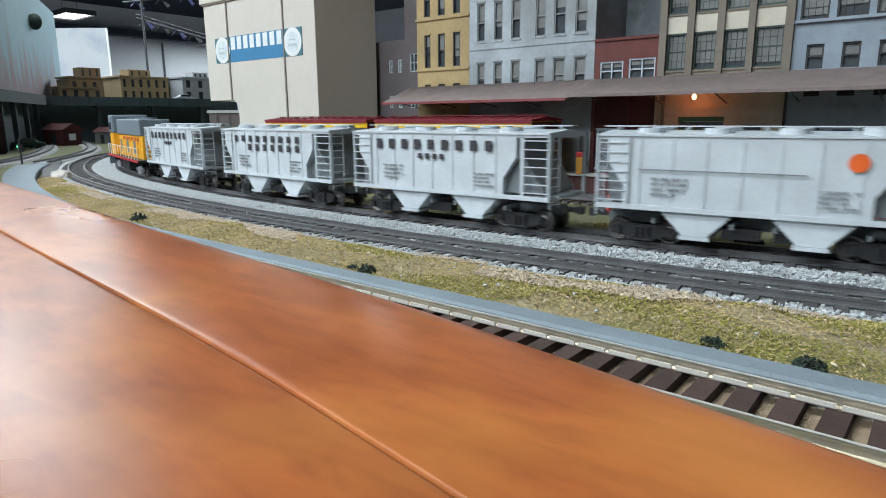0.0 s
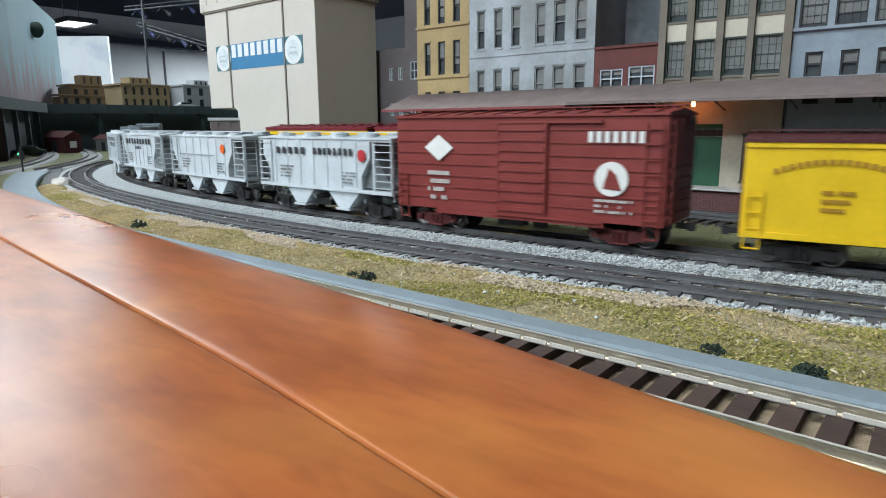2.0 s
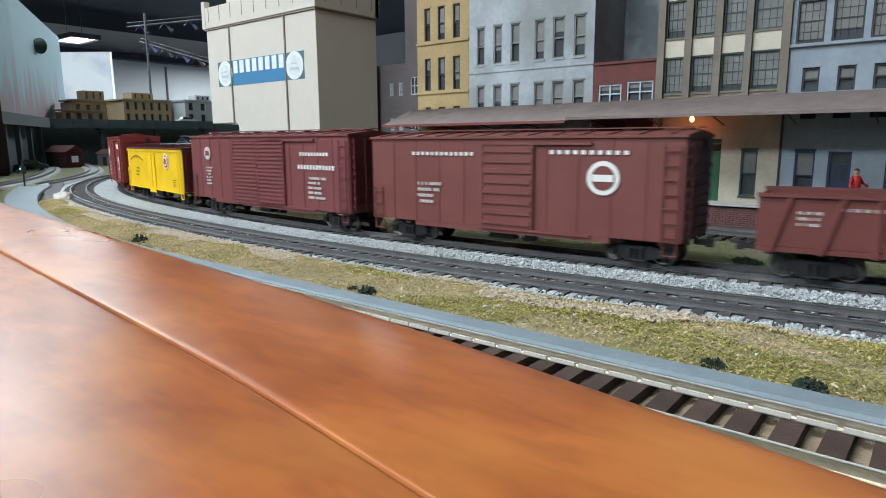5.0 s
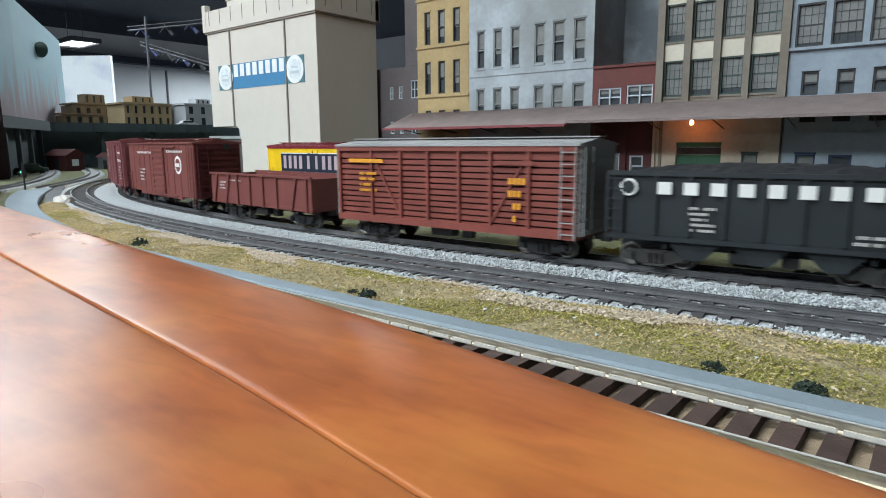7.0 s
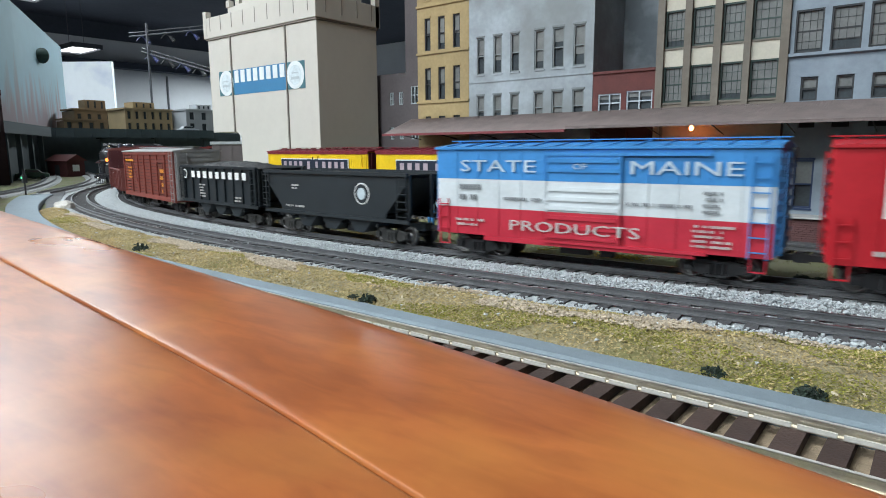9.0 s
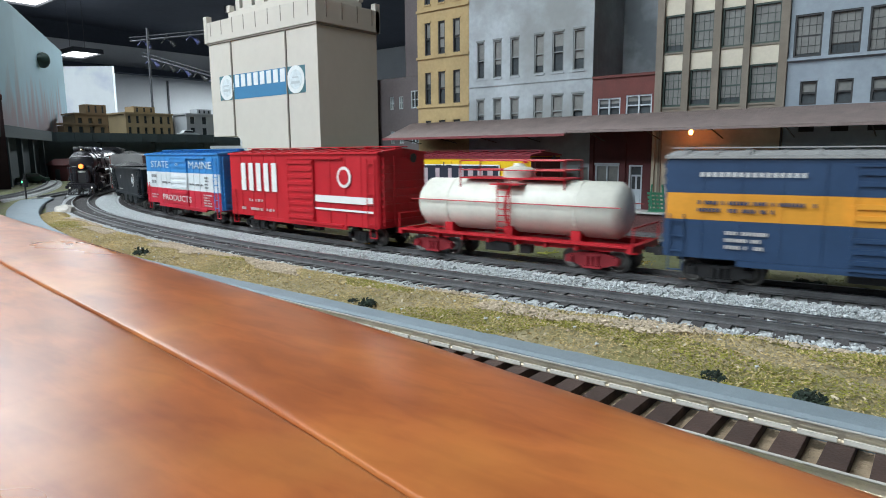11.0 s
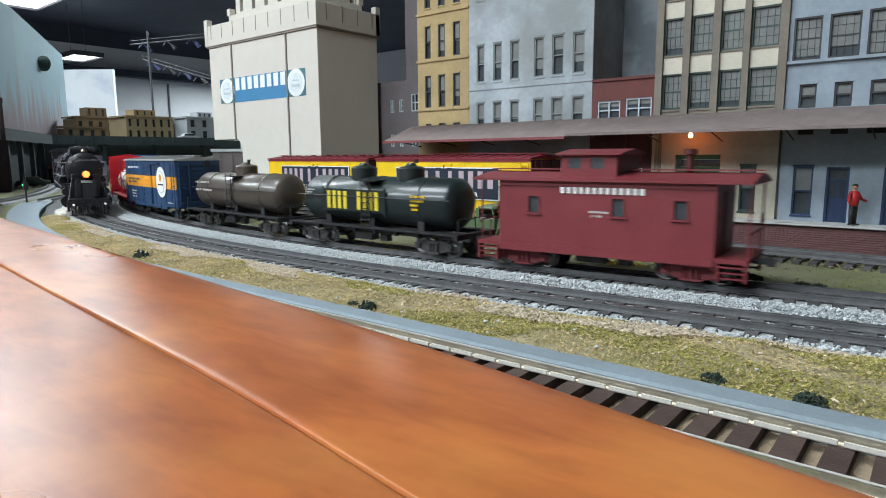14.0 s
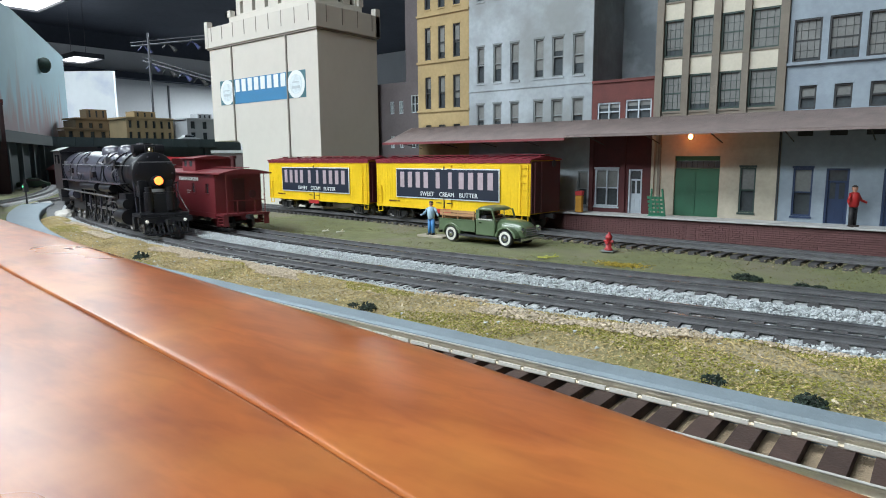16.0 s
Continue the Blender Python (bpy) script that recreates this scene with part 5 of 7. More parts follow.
def tank_car(label, shell, domes, L=.235, r=.0245, zc=.0475, trucks=None, frame_m=None, domecage=False):
    t = thing("tank_car", label, "freight car", group="tank cars of the passing train")
    chassis(t, L, trucks or TRUCKW, frame_m or BLACK, .034)
    fm = frame_m or BLACK
    part("frame", boxes((-L / 2, L / 2, -.024, -.020, .0175, .0225), (-L / 2, L / 2, .020, .024, .0175, .0225), (-L / 2, -L / 2 + .004, -.03, .03, .0175, .0225), (L / 2 - .004, L / 2, -.03, .03, .0175, .0225)), fm, t)
    part("walkway", boxes((-L / 2 + .004, L / 2 - .004, -.031, -.0242, .0212, .0225), (-L / 2 + .004, L / 2 - .004, .0242, .031, .0212, .0225)), fm, t)
    h = L / 2 - .012
    prof = [(-h, r * .15), (-h + .001, r * .5), (-h + .004, r * .82), (-h + .009, r), (h - .009, r), (h - .004, r * .82), (h - .001, r * .5), (h, r * .15)]
    bm = bmesh.new()
    turned(bm, prof, "x", 36, (0, 0, zc))
    part("tank", bm, shell, t, smooth=True)
    for x in (-h * .62, 0, h * .62):
        bm = bmesh.new()
        turned(bm, [(x - .0012, r + .0001), (x - .0012, r + .0006), (x + .0012, r + .0006), (x + .0012, r + .0001)], "x", 36, (0, 0, zc))
        part("tank_band", bm, shell if x else fm, t)
        part("saddle", boxes((x - .004, x + .004, -.018, .018, .0205, zc - r * .72)), fm, t)
    for x in domes:
        bm = bmesh.new()
        turned(bm, [(zc + r - .004, .0135), (zc + r + .008, .0135), (zc + r + .0095, .012), (zc + r + .011, .006), (zc + r + .012, .005), (zc + r + .0135, .004)], "z", 24, (x, 0, 0))
        d = part("dome", bm, shell, t, smooth=False)
        bm = bmesh.new()
        turned(bm, [(zc + r + .0135, .0022), (zc + r + .017, .0022)], "z", 10, (x + .006, 0, 0))
        part("valve", bm, fm, d)
    bm = bmesh.new()
    for s in (-1, 1):
        y = s * (r + .0018)
        cyl(bm, (-h, y, zc + .004), (h, y, zc + .004), .0005, 6)
        for k in range(7):
            x = -h + .01 + k * (2 * h - .02) / 6
            cyl(bm, (x, y, zc + .004), (x, y - s * .0025, zc + .004), .0004, 5)
    part("handrail", bm, fm, t)
    x = domes[0] if len(domes) == 1 else 0
    ladder(t, x - .006, x + .006, .021, zc + r, -r - .003, 9, fm)
    part("dome_platform", boxes((x - .014, x + .014, -r - .003, -.008, zc + r - .004, zc + r - .003)), fm, t)
    if domecage:
        bm = bmesh.new()
        z = zc + r + .016
        for a, b in (((-.05, -.016), (.05, -.016)), ((-.05, .016), (.05, .016)), ((-.05, -.016), (-.05, .016)), ((.05, -.016), (.05, .016))):
            cyl(bm, (*a, z), (*b, z), .0007, 6)
            cyl(bm, (*a, z), (*a, zc + r * .6), .0007, 6)
            cyl(bm, (*b, z), (*b, zc + r * .6), .0007, 6)
            cyl(bm, (*a, z - .008), (*b, z - .008), .0006, 6)
        part("platform_railing", bm, fm, t)
        part("platform", boxes((-.05, .05, -.016, .016, zc + r + .0005, zc + r + .0018)), fm, t)
    for s in (-1, 1):
        bm = bmesh.new()
        cyl(bm, (s * L / 2, -.028, .022), (s * L / 2, -.028, .036), .0006, 6)
        cyl(bm, (s * L / 2, .028, .022), (s * L / 2, .028, .036), .0006, 6)
        cyl(bm, (s * L / 2, -.028, .036), (s * L / 2, .028, .036), .0006, 6)
        part("end_rail", bm, fm, t)
    return t


def caboose():
    t = thing("caboose", "dark red wooden caboose with a cupola and end platforms", "caboose")
    L, z0, z1 = .205, .0185, .0715
    chassis(t, L, paint("caboose_truck", (.20, .035, .04), .55), P_CAB, .036)
    b = .083
    wx = [-.052, .016, .06]
    holes = [(x - .0055, x + .0055, .0465, .0605) for x in wx]
    for y0, y1 in ((-HW, -HW + .002), (HW - .002, HW)):
        part("side", wall_cells(-b, b, z0, z1, holes, y0, y1), P_CAB, t)
    for x in wx:
        w = part("window", boxes((x - .0055, x - .0043, -HW - .0006, -HW + .002, .0465, .0605), (x + .0043, x + .0055, -HW - .0006, -HW + .002, .0465, .0605),
                                 (x - .0043, x + .0043, -HW - .0006, -HW + .002, .0593, .0605), (x - .0066, x + .0066, -HW - .0016, -HW + .002, .0450, .0464)), P_CAB, t)
        part("pane", boxes((x - .0043, x + .0043, -HW + .0012, -HW + .0016, .0466, .0592)), GLASSDARK, w)
    for s in (-1, 1):
        part("end", boxes((min(s * b, s * b - s * .002), max(s * b, s * b - s * .002), -HW + .0021, HW - .0021, z0, z1)), P_CAB, t)
        part("end_door", boxes((min(s * b, s * b + s * .001), max(s * b, s * b + s * .001), -.008, .008, z0 + .002, z1 - .006)), P_DKR, t)
        part("platform", boxes((min(s * b, s * .104), max(s * b, s * .104), -HW, HW, .0185, .0215)), P_CAB, t)
        for y in (-HW + .002, HW - .006):
            for k in range(3):
                part("step", boxes((s * .094 - .008, s * .094 + .008, y - .001 * k, y + .005, .0075 + k * .004, .0085 + k * .004)), P_CAB, t)
            part("step_side", boxes((s * .094 - .0095, s * .094 - .008, y - .002, y + .005, .006, .0185), (s * .094 + .008, s * .094 + .0095, y - .002, y + .005, .006, .0185)), P_CAB, t)
        bm = bmesh.new()
        for y in (-.026, -.012, .012, .026):
            cyl(bm, (s * .103, y, .0215), (s * .103, y, .038 if abs(y) < .02 else z1), .0007, 6)
        cyl(bm, (s * .103, -.026, .038), (s * .103, .026, .038), .0007, 6)
        part("railing", bm, P_CAB, t)
        bm = bmesh.new()
        cyl(bm, (s * .105, .008, .046), (s * .106, .008, .046), .005, 14)
        part("brake_wheel", bm, P_DKR, t)
    part("floor", boxes((-b, b, -HW + .0021, HW - .0021, z0, z0 + .002)), P_CAB, t)
    part("side_sill", boxes((-b, b, -HW - .0012, -HW - .0001, z0 - .003, z0 + .003)), P_CAB, t)
    part("letter_rail", boxes((-b, b, -HW - .0008, -HW - .0001, z1 - .004, z1)), P_CAB, t)
    bm = bmesh.new()
    prism(bm, [(-HW - .004, z1), (-HW - .004, z1 + .0016), (-HW * .5, z1 + .0055), (0, z1 + .0068), (HW * .5, z1 + .0055), (HW + .004, z1 + .0016), (HW + .004, z1)], -.106, .106, "x")
    part("roof", bm, P_CAB, t)
    part("running_board", boxes((-.106, -.034, -.005, .005, z1 + .008, z1 + .0088), (.016, .106, -.005, .005, z1 + .008, z1 + .0088)), P_CAB, t)
    holes = [(-.026, -.016, .081, .089), (-.008, .002, .081, .089)]
    c = part("cupola", wall_cells(-.032, .012, z1 + .0015, .091, holes, -.026, .026), P_CAB, t)
    for h in holes:
        part("cupola_window", boxes((h[0], h[1], -.0255, .0255, h[2], h[3])), GLASSDARK, c)
    bm = bmesh.new()
    prism(bm, [(-.0295, .0911), (-.0295, .0922), (0, .0958), (.0295, .0922), (.0295, .0911)], -.036, .016, "x")
    part("cupola_roof", bm, P_CAB, c)
    bm = bmesh.new()
    turned(bm, [(.074, .003), (.091, .003), (.0912, .0046), (.095, .0046)], "z", 12, (.055, .008, 0))
    part("smokestack", bm, P_DKR, t)
    letters(t, 13, -.030, .036 - .0, .0635 - .001, .0672, -HW - .0009, LETTER_W, .3)
    lines(t, -.006, .008, .0445, .0505, 2, -HW - .0002, LETTER_P, 15)
    return t


def reefer(name, label, L, z1, side_m, roof_m, end_m):
    t = thing(name, label, "freight car")
    z0 = .0205
    chassis(t, L, TRUCKM)
    box_shell(t, L, z0, z1, [(z0, z1, side_m)], roof_m, end_m, end_ribs=False)
    bs = []
    n = 52
    for k in range(n):
        x = -L / 2 + L * (k + .5) / n
        bs.append((x - .00012, x + .00012, -HW - .0002, -HW - .00005, z0 + .001, z1 - .001))
    tagged(part("beading", boxes(*bs), side_m, t), kind="stuff")
    part("eave_board", boxes((-L / 2, L / 2, -HW - .0012, -HW - .0001, z1 - .0032, z1 - .0001)), roof_m if name == "butter_reefer" else side_m, t)
    part("side_sill", boxes((-L / 2, L / 2, -HW - .001, -HW - .0001, z0 - .002, z0 + .002)), side_m, t)
    d = part("door", boxes((-.0125, -.0004, -HW - .0016, -HW - .0004, z0 + .002, z1 - .006), (.0004, .0125, -HW - .0016, -HW - .0004, z0 + .002, z1 - .006)), side_m, t)
    bs = []
    for x in (-.0145, .0145):
        for k in range(4):
            z = z0 + .008 + k * (z1 - z0 - .02) / 3
            bs.append((min(x, x * .35), max(x, x * .35), -HW - .0023, -HW - .0017, z - .0006, z + .0006))
    part("hinges", boxes(*bs), BLACK if name == "butter_reefer" else side_m, d)
    part("latch", boxes((-.0008, .0008, -HW - .0026, -HW - .0017, z0 + .001, z1 - .008)), BLACK if name == "butter_reefer" else side_m, d)
    part("door_sill_plate", boxes((-.016, .012, -HW - .002, -HW - .0011, z0 - .006, z0 - .0001)), RED if name == "butter_reefer" else side_m, t)
    return t


def diesel():
    t = thing("diesel_locomotive", "yellow and grey diesel locomotive with red trim heading the train", "locomotive")
    L = .30
    yel, gry = paint("diesel_yellow", (.78, .38, .02), .45), paint("diesel_grey", (.15, .185, .215), .5)
    chassis(t, L, paint("silver_truck", (.33, .34, .36), .5), BLACK, .05)
    part("walkway", boxes((-L / 2, L / 2, -HW, HW, .0225, .0265)), BLACK, t)
    part("fuel_tank", boxes((-.045, .045, -.028, .028, .007, .0222)), BLACK, t, bevel=.002)
    part("hood", boxes((-.075, .14, -.021, .021, .0267, .064)), yel, t, bevel=.001)
    part("hood_roof", boxes((-.075, .14, -.0235, .0235, .0642, .0905)), gry, t, bevel=.002)
    part("cab", boxes((-.112, -.0755, -.030, .030, .0267, .066)), yel, t, bevel=.001)
    part("cab_roof", boxes((-.114, -.0735, -.031, .031, .0662, .0985)), gry, t, bevel=.003)
    part("nose", boxes((-.142, -.1125, -.019, .019, .0267, .062)), yel, t, bevel=.003)
    part("cab_window", boxes((-.106, -.083, -.0316, -.0311, .0720, .0850)), GLASSDARK, t)
    for y in (-.022, .004):
        part("windscreen", boxes((-.1148, -.1141, y, y + .018, .0735, .0865)), GLASSDARK, t)
    part("nose_stripe", boxes((-.1424, -.1421, -.017, .017, .054, .058)), RED, t)
    part("pilot_plate", boxes((-.152, -.150, -.03, .03, .006, .024)), gry, t)
    part("red_stripe", boxes((-L / 2, L / 2, -HW - .0004, -HW - .0001, .0225, .0262)), RED, t)
    for k in range(9):
        part("louvre", boxes((-.06 + k * .021, -.045 + k * .021, -.0216, -.0211, .034, .055)), gry if k % 3 == 0 else yel, t)
    bm = bmesh.new()
    for k in range(12):
        cyl(bm, (-L / 2 + .01 + k * .0255, -HW + .001, .0265), (-L / 2 + .01 + k * .0255, -HW + .001, .045), .0005, 6)
    cyl(bm, (-L / 2 + .01, -HW + .001, .045), (L / 2 - .01, -HW + .001, .045), .0005, 6)
    part("handrail", bm, LETTER_W, t)
    for x in (-.02, .05, .10):
        bm = bmesh.new()
        cyl(bm, (x, 0, .0905), (x, 0, .0935), .012, 18)
        part("roof_fan", bm, gry, t)
    letters(t, 12, -.03, .12, .055, .061, -.0214, RED, .5)
    return t


DRIVERS = []
DR = .0172


def driver_mesh():
    bm = bmesh.new()
    for y in (-GAUGE / 2, GAUGE / 2):
        s = 1 if y > 0 else -1
        n = 26
        for a, b, w in ((DR * .84, DR, .0026),):
            ro, ri = [], []
            for d in (0, w * s):
                ro.append([bm.verts.new((b * math.cos(6.2832 * k / n), y + d, b * math.sin(6.2832 * k / n))) for k in range(n)])
                ri.append([bm.verts.new((a * math.cos(6.2832 * k / n), y + d, a * math.sin(6.2832 * k / n))) for k in range(n)])
            for k in range(n):
                j = (k + 1) % n
                bm.faces.new([ro[0][k], ro[0][j], ro[1][j], ro[1][k]])
                bm.faces.new([ri[0][k], ri[1][k], ri[1][j], ri[0][j]])
                for q in (0, 1):
                    bm.faces.new([ro[q][k], ri[q][k], ri[q][j], ro[q][j]])
        for k in range(12):
            a = 6.2832 * k / 12
            p = Vector((math.cos(a), 0, math.sin(a)))
            cyl(bm, p * .003 + Vector((0, y + .0012 * s, 0)), p * DR * .86 + Vector((0, y + .0012 * s, 0)), .0008, 5)
        turned(bm, [(-.0002 * s, .0042), (.003 * s, .0042)], "y", 14, (0, y, 0))
        cy = [bm.verts.new((DR * .82 * math.cos(radians(a)), y + .0021 * s, DR * .82 * math.sin(radians(a)))) for a in range(140, 221, 10)]
        bm.faces.new(cy)
    cyl(bm, (0, -.016, 0), (0, .016, 0), .002, 10)
    cyl(bm, (.0085, -.0205, 0), (.0085, .0205, 0), .0013, 8)
    return mesh_of("driver_axle", bm, mat("driver_wheel", (.05, .05, .055), .4, metal=.4, var=.3, scale=150))


RODM = mat("bright_rod", (.35, .35, .37), .35, metal=.85, var=.25, scale=100)


def steam_loco():
    t = thing("steam_locomotive", "large black steam locomotive with a lit headlight and spoked drivers", "locomotive")
    zc, r = .074, .0265
    bm = bmesh.new()
    turned(bm, [(-.20, r * 1.12), (-.11, r * 1.12), (-.07, r * 1.06), (.08, r * .97), (.082, r * .97)], "x", 36, (0, 0, zc))
    part("boiler", bm, P_LOCG, t, smooth=True)
    bm = bmesh.new()
    turned(bm, [(.0822, r * .98), (.135, r * .98), (.1365, r * .95), (.137, r * .7), (.1385, r * .62), (.14, r * .3), (.1405, r * .1)], "x", 36, (0, 0, zc))
    part("smokebox", bm, P_LOCO, t, "graphite-black smokebox with a round door", smooth=True)
    for x in (-.15, -.11, -.06, -.02, .02, .06, .1):
        bm = bmesh.new()
        k = 1.12 if x < -.1 else (1.05 if x < -.06 else 1.02)
        turned(bm, [(x - .001, r * k), (x - .001, r * k + .0007), (x + .001, r * k + .0007), (x + .001, r * k)], "x", 36, (0, 0, zc))
        part("boiler_band", bm, P_LOCO, t)
    for k in range(10):
        a = 6.2832 * k / 10
        bm = bmesh.new()
        p = (.137, r * .8 * math.cos(a), zc + r * .8 * math.sin(a))
        cyl(bm, p, (p[0] + .002, p[1], p[2]), .0011, 6)
        part("door_clamp", bm, P_LOCG, t)
    # headlight and bell
    bm = bmesh.new()
    cyl(bm, (.139, 0, .0655), (.15, 0, .0655), .0062, 20)
    h = part("headlight", bm, P_LOCO, t)
    bm = bmesh.new()
    turned(bm, [(.1502, .0052), (.1512, .0042), (.1516, .0015)], "x", 20, (0, 0, .0655))
    part("lens", bm, glow("headlight_glow", (1.0, .20, .035), 2.6), h)
    bm = bmesh.new()
    turned(bm, [(.1005, .0042), (.1015, .0036), (.104, .003), (.1058, .0018), (.1065, .0008)], "z", 16, (.128, 0, 0))
    b = part("bell", bm, mat("brass_bell", (.6, .5, .32), .25, metal=.9), t, "pale brass bell", smooth=True)
    part("bell_bracket", boxes((.1265, .1295, -.0062, -.0048, .099, .107), (.1265, .1295, .0048, .0062, .099, .107), (.1265, .1295, -.0062, .0062, .107, .108)), P_LOCO, b)
    # stack, domes
    bm = bmesh.new()
    turned(bm, [(.096, .0095), (.1, .0082), (.109, .0086), (.111, .0095), (.1112, .0065)], "z", 22, (.108, 0, 0))
    part("smokestack", bm, P_LOCO, t, smooth=True)
    for x, l in ((.045, .02), (-.03, .024)):
        bm = bmesh.new()
        turned(bm, [(.094, .0145), (.1, .0138), (.106, .0125), (.109, .009), (.1105, .003)], "z", 22, (0, 0, 0))
        for v in bm.verts:
            v.co = Vector((x + v.co.x * l / .0145, v.co.y, v.co.z))
        part("dome", bm, P_LOCG, t, smooth=True)
    for x in (-.075, -.083):
        bm = bmesh.new()
        cyl(bm, (x, .006, .1), (x, .006, .1085), .0018, 10)
        part("safety_valve", bm, P_LOCG, t)
    # cab
    holes = [(-.238, -.222, .085, .099), (-.219, -.205, .085, .099)]
    for y0, y1 in ((-HW, -HW + .0016), (HW - .0016, HW)):
        part("cab_side", wall_cells(-.247, -.197, .045, .104, holes, y0, y1), P_LOCO, t)
    part("cab_front", boxes((-.1985, -.197, -HW + .0017, HW - .0017, .045, .104)), P_LOCO, t)
    bm = bmesh.new()
    prism(bm, [(-HW - .002, .1041), (-HW - .002, .1055), (-.018, .1115), (.018, .1115), (HW + .002, .1055), (HW + .002, .1041)], -.255, -.193, "x")
    part("cab_roof", bm, P_LOCO, t)
    # running boards, air tanks, pipes
    for s in (-1, 1):
        part("running_board", boxes((-.197, .118, min(s * .024, s * .034), max(s * .024, s * .034), .0605, .0622)), P_LOCO, t, "running board with a pale edge")
        part("board_edge", boxes((-.197, .118, min(s * .0341, s * .0346), max(s * .0341, s * .0346), .0605, .0622)), P_LOCG, t)
        bm = bmesh.new()
        cyl(bm, (-.08, s * .030, .0545), (.0, s * .030, .0545), .0055, 14)
        cyl(bm, (.02, s * .030, .0545), (.07, s * .030, .0545), .005, 14)
        part("air_tank", bm, P_LOCO, t)
        bm = bmesh.new()
        cyl(bm, (-.195, s * (r + .004), zc + .010), (.13, s * (r + .002), zc + .010), .0006, 6)
        for k in range(9):
            x = -.18 + k * .038
            cyl(bm, (x, s * (r + .003), zc + .010), (x, s * (r - .004), zc + .010), .0005, 5)
        part("handrail", bm, RODM, t)
        for k, x in enumerate((-.09, -.045, .015, .075)):
            bm = bmesh.new()
            cyl(bm, (x, s * .012, .098), (x + .004, s * (r + .001), zc + .002), .0009, 6)
            cyl(bm, (x + .004, s * (r + .001), zc + .002), (x + .006, s * .029, .062), .0009, 6)
            part("pipe", bm, P_LOCG, t)
        part("air_pump", boxes((.128, .14, min(s * .009, s * .021), max(s * .009, s * .021), .046, .066)), P_LOCO, t, bevel=.002)
        # cylinders
        bm = bmesh.new()
        cyl(bm, (.088, s * .0275, .0215), (.122, s * .0275, .0215), .0095, 18)
        cyl(bm, (.092, s * .0275, .037), (.12, s * .0275, .037), .0065, 16)
        box(bm, .093, .119, min(s * .008, s * .03), max(s * .008, s * .03), .024, .05)
        part("cylinder", bm, P_LOCO, t)
        part("crosshead_guide", boxes((.045, .09, s * .0275 - .001, s * .0275 + .001, .0255, .0275), (.045, .09, s * .0275 - .001, s * .0275 + .001, .016, .018)), RODM, t)
        bm = bmesh.new()
        prism(bm, [(.044, .05), (.052, .052), (.03, .032), (.024, .032)], s * .026 - .001, s * .026 + .001, "y")
        part("valve_link", bm, RODM, t)
        part("valve_rod", boxes((.028, .092, s * .027 - .0008, s * .027 + .0008, .0365, .0378)), RODM, t)
    rng = random.Random(17)
    for s in (-1, 1):
        for k in range(16):
            x = -.185 + k * .018 + rng.uniform(-.004, .004)
            z = rng.uniform(.066, .09)
            y = s * (r * 1.06 * math.cos(math.asin(min(1, max(-1, (z - zc) / r)) * .95)) + .001)
            bm = bmesh.new()
            if k % 3 == 0:
                box(bm, x - .004, x + .004, y - .003, y + .003, z - .004, z + .004)
            elif k % 3 == 1:
                cyl(bm, (x, y, z), (x + rng.uniform(.01, .03), y, z + rng.uniform(-.006, .006)), .0011, 7)
            else:
                cyl(bm, (x, s * .03, .0625), (x + .003, y, z), .0008, 6)
                cyl(bm, (x + .003, y, z), (x + .003, y * .6, z + .012), .0008, 6)
            part("boiler_fitting", bm, P_LOCO if k % 2 else RODM, t)
        for k in range(7):
            x = -.11 + k * .028
            part("brake_hanger", boxes((x - .002, x + .002, s * .0215 - .001, s * .0215 + .001, .02, .05 - .01 * (k % 2))), P_LOCG if k % 2 else P_LOCO, t)
        bm = bmesh.new()
        cyl(bm, (-.19, s * .032, .046), (.08, s * .032, .044), .0012, 7)
        part("injector_pipe", bm, RODM, t)
        bm = bmesh.new()
        cyl(bm, (-.15, s * .029, .04), (-.125, s * .029, .04), .006, 12)
        part("injector", bm, P_LOCG, t)
        part("link_bracket", boxes((.036, .05, min(s * .012, s * .031), max(s * .012, s * .031), .046, .0595)), P_LOCO, t)
    part("frame", boxes((-.2, .15, -.009, .009, .014, .05)), BLACK, t)
    part("firebox", boxes((-.195, -.115, -.025, .025, .03, .062)), P_LOCO, t)
    part("ashpan", boxes((-.19, -.12, -.02, .02, .016, .0298)), BLACK, t)
    # pilot
    part("pilot_deck", boxes((.132, .166, -.028, .028, .0235, .027)), P_LOCO, t)
    part("pilot_beam", boxes((.1622, .1665, -.031, .031, .0165, .0234)), P_LOCO, t)
    for k in range(11):
        y = -.025 + k * .005
        bm = bmesh.new()
        cyl(bm, (.1662, y, .0165), (.176 - abs(y) * .25, y, .0035), .0009, 6)
        part("pilot_bar", bm, P_LOCO, t)
    part("pilot_foot", boxes((.164, .1765, -.026, .026, .0025, .004)), P_LOCO, t)
    part("number_board", boxes((.1405, .1412, -.009, .009, .0515, .0555)), LETTER_W, t)
    for y in (-.022, .022):
        bm = bmesh.new()
        cyl(bm, (.1665, y, .0185), (.1685, y, .0185), .0018, 10)
        part("marker_lens", bm, glow("marker_glow", (.95, .93, .85), .25), t)
    part("front_steps", boxes((.138, .146, -.03, -.026, .008, .0232), (.138, .146, .026, .03, .008, .0232), (.137, .147, -.032, -.026, .007, .0078), (.137, .147, .026, .032, .007, .0078)), P_LOCO, t)
    coupler(t, .166, BLACK)
    # wheels
    dm = driver_mesh()
    for x in (-.105, -.067, -.029, .009):
        DRIVERS.append(share("driver_axle", dm, t, pose(x, 0, DR)))
    for x in (.085, .125, -.155, -.185):
        share("wheelset", WHEELS, t, pose(x, 0, WR))
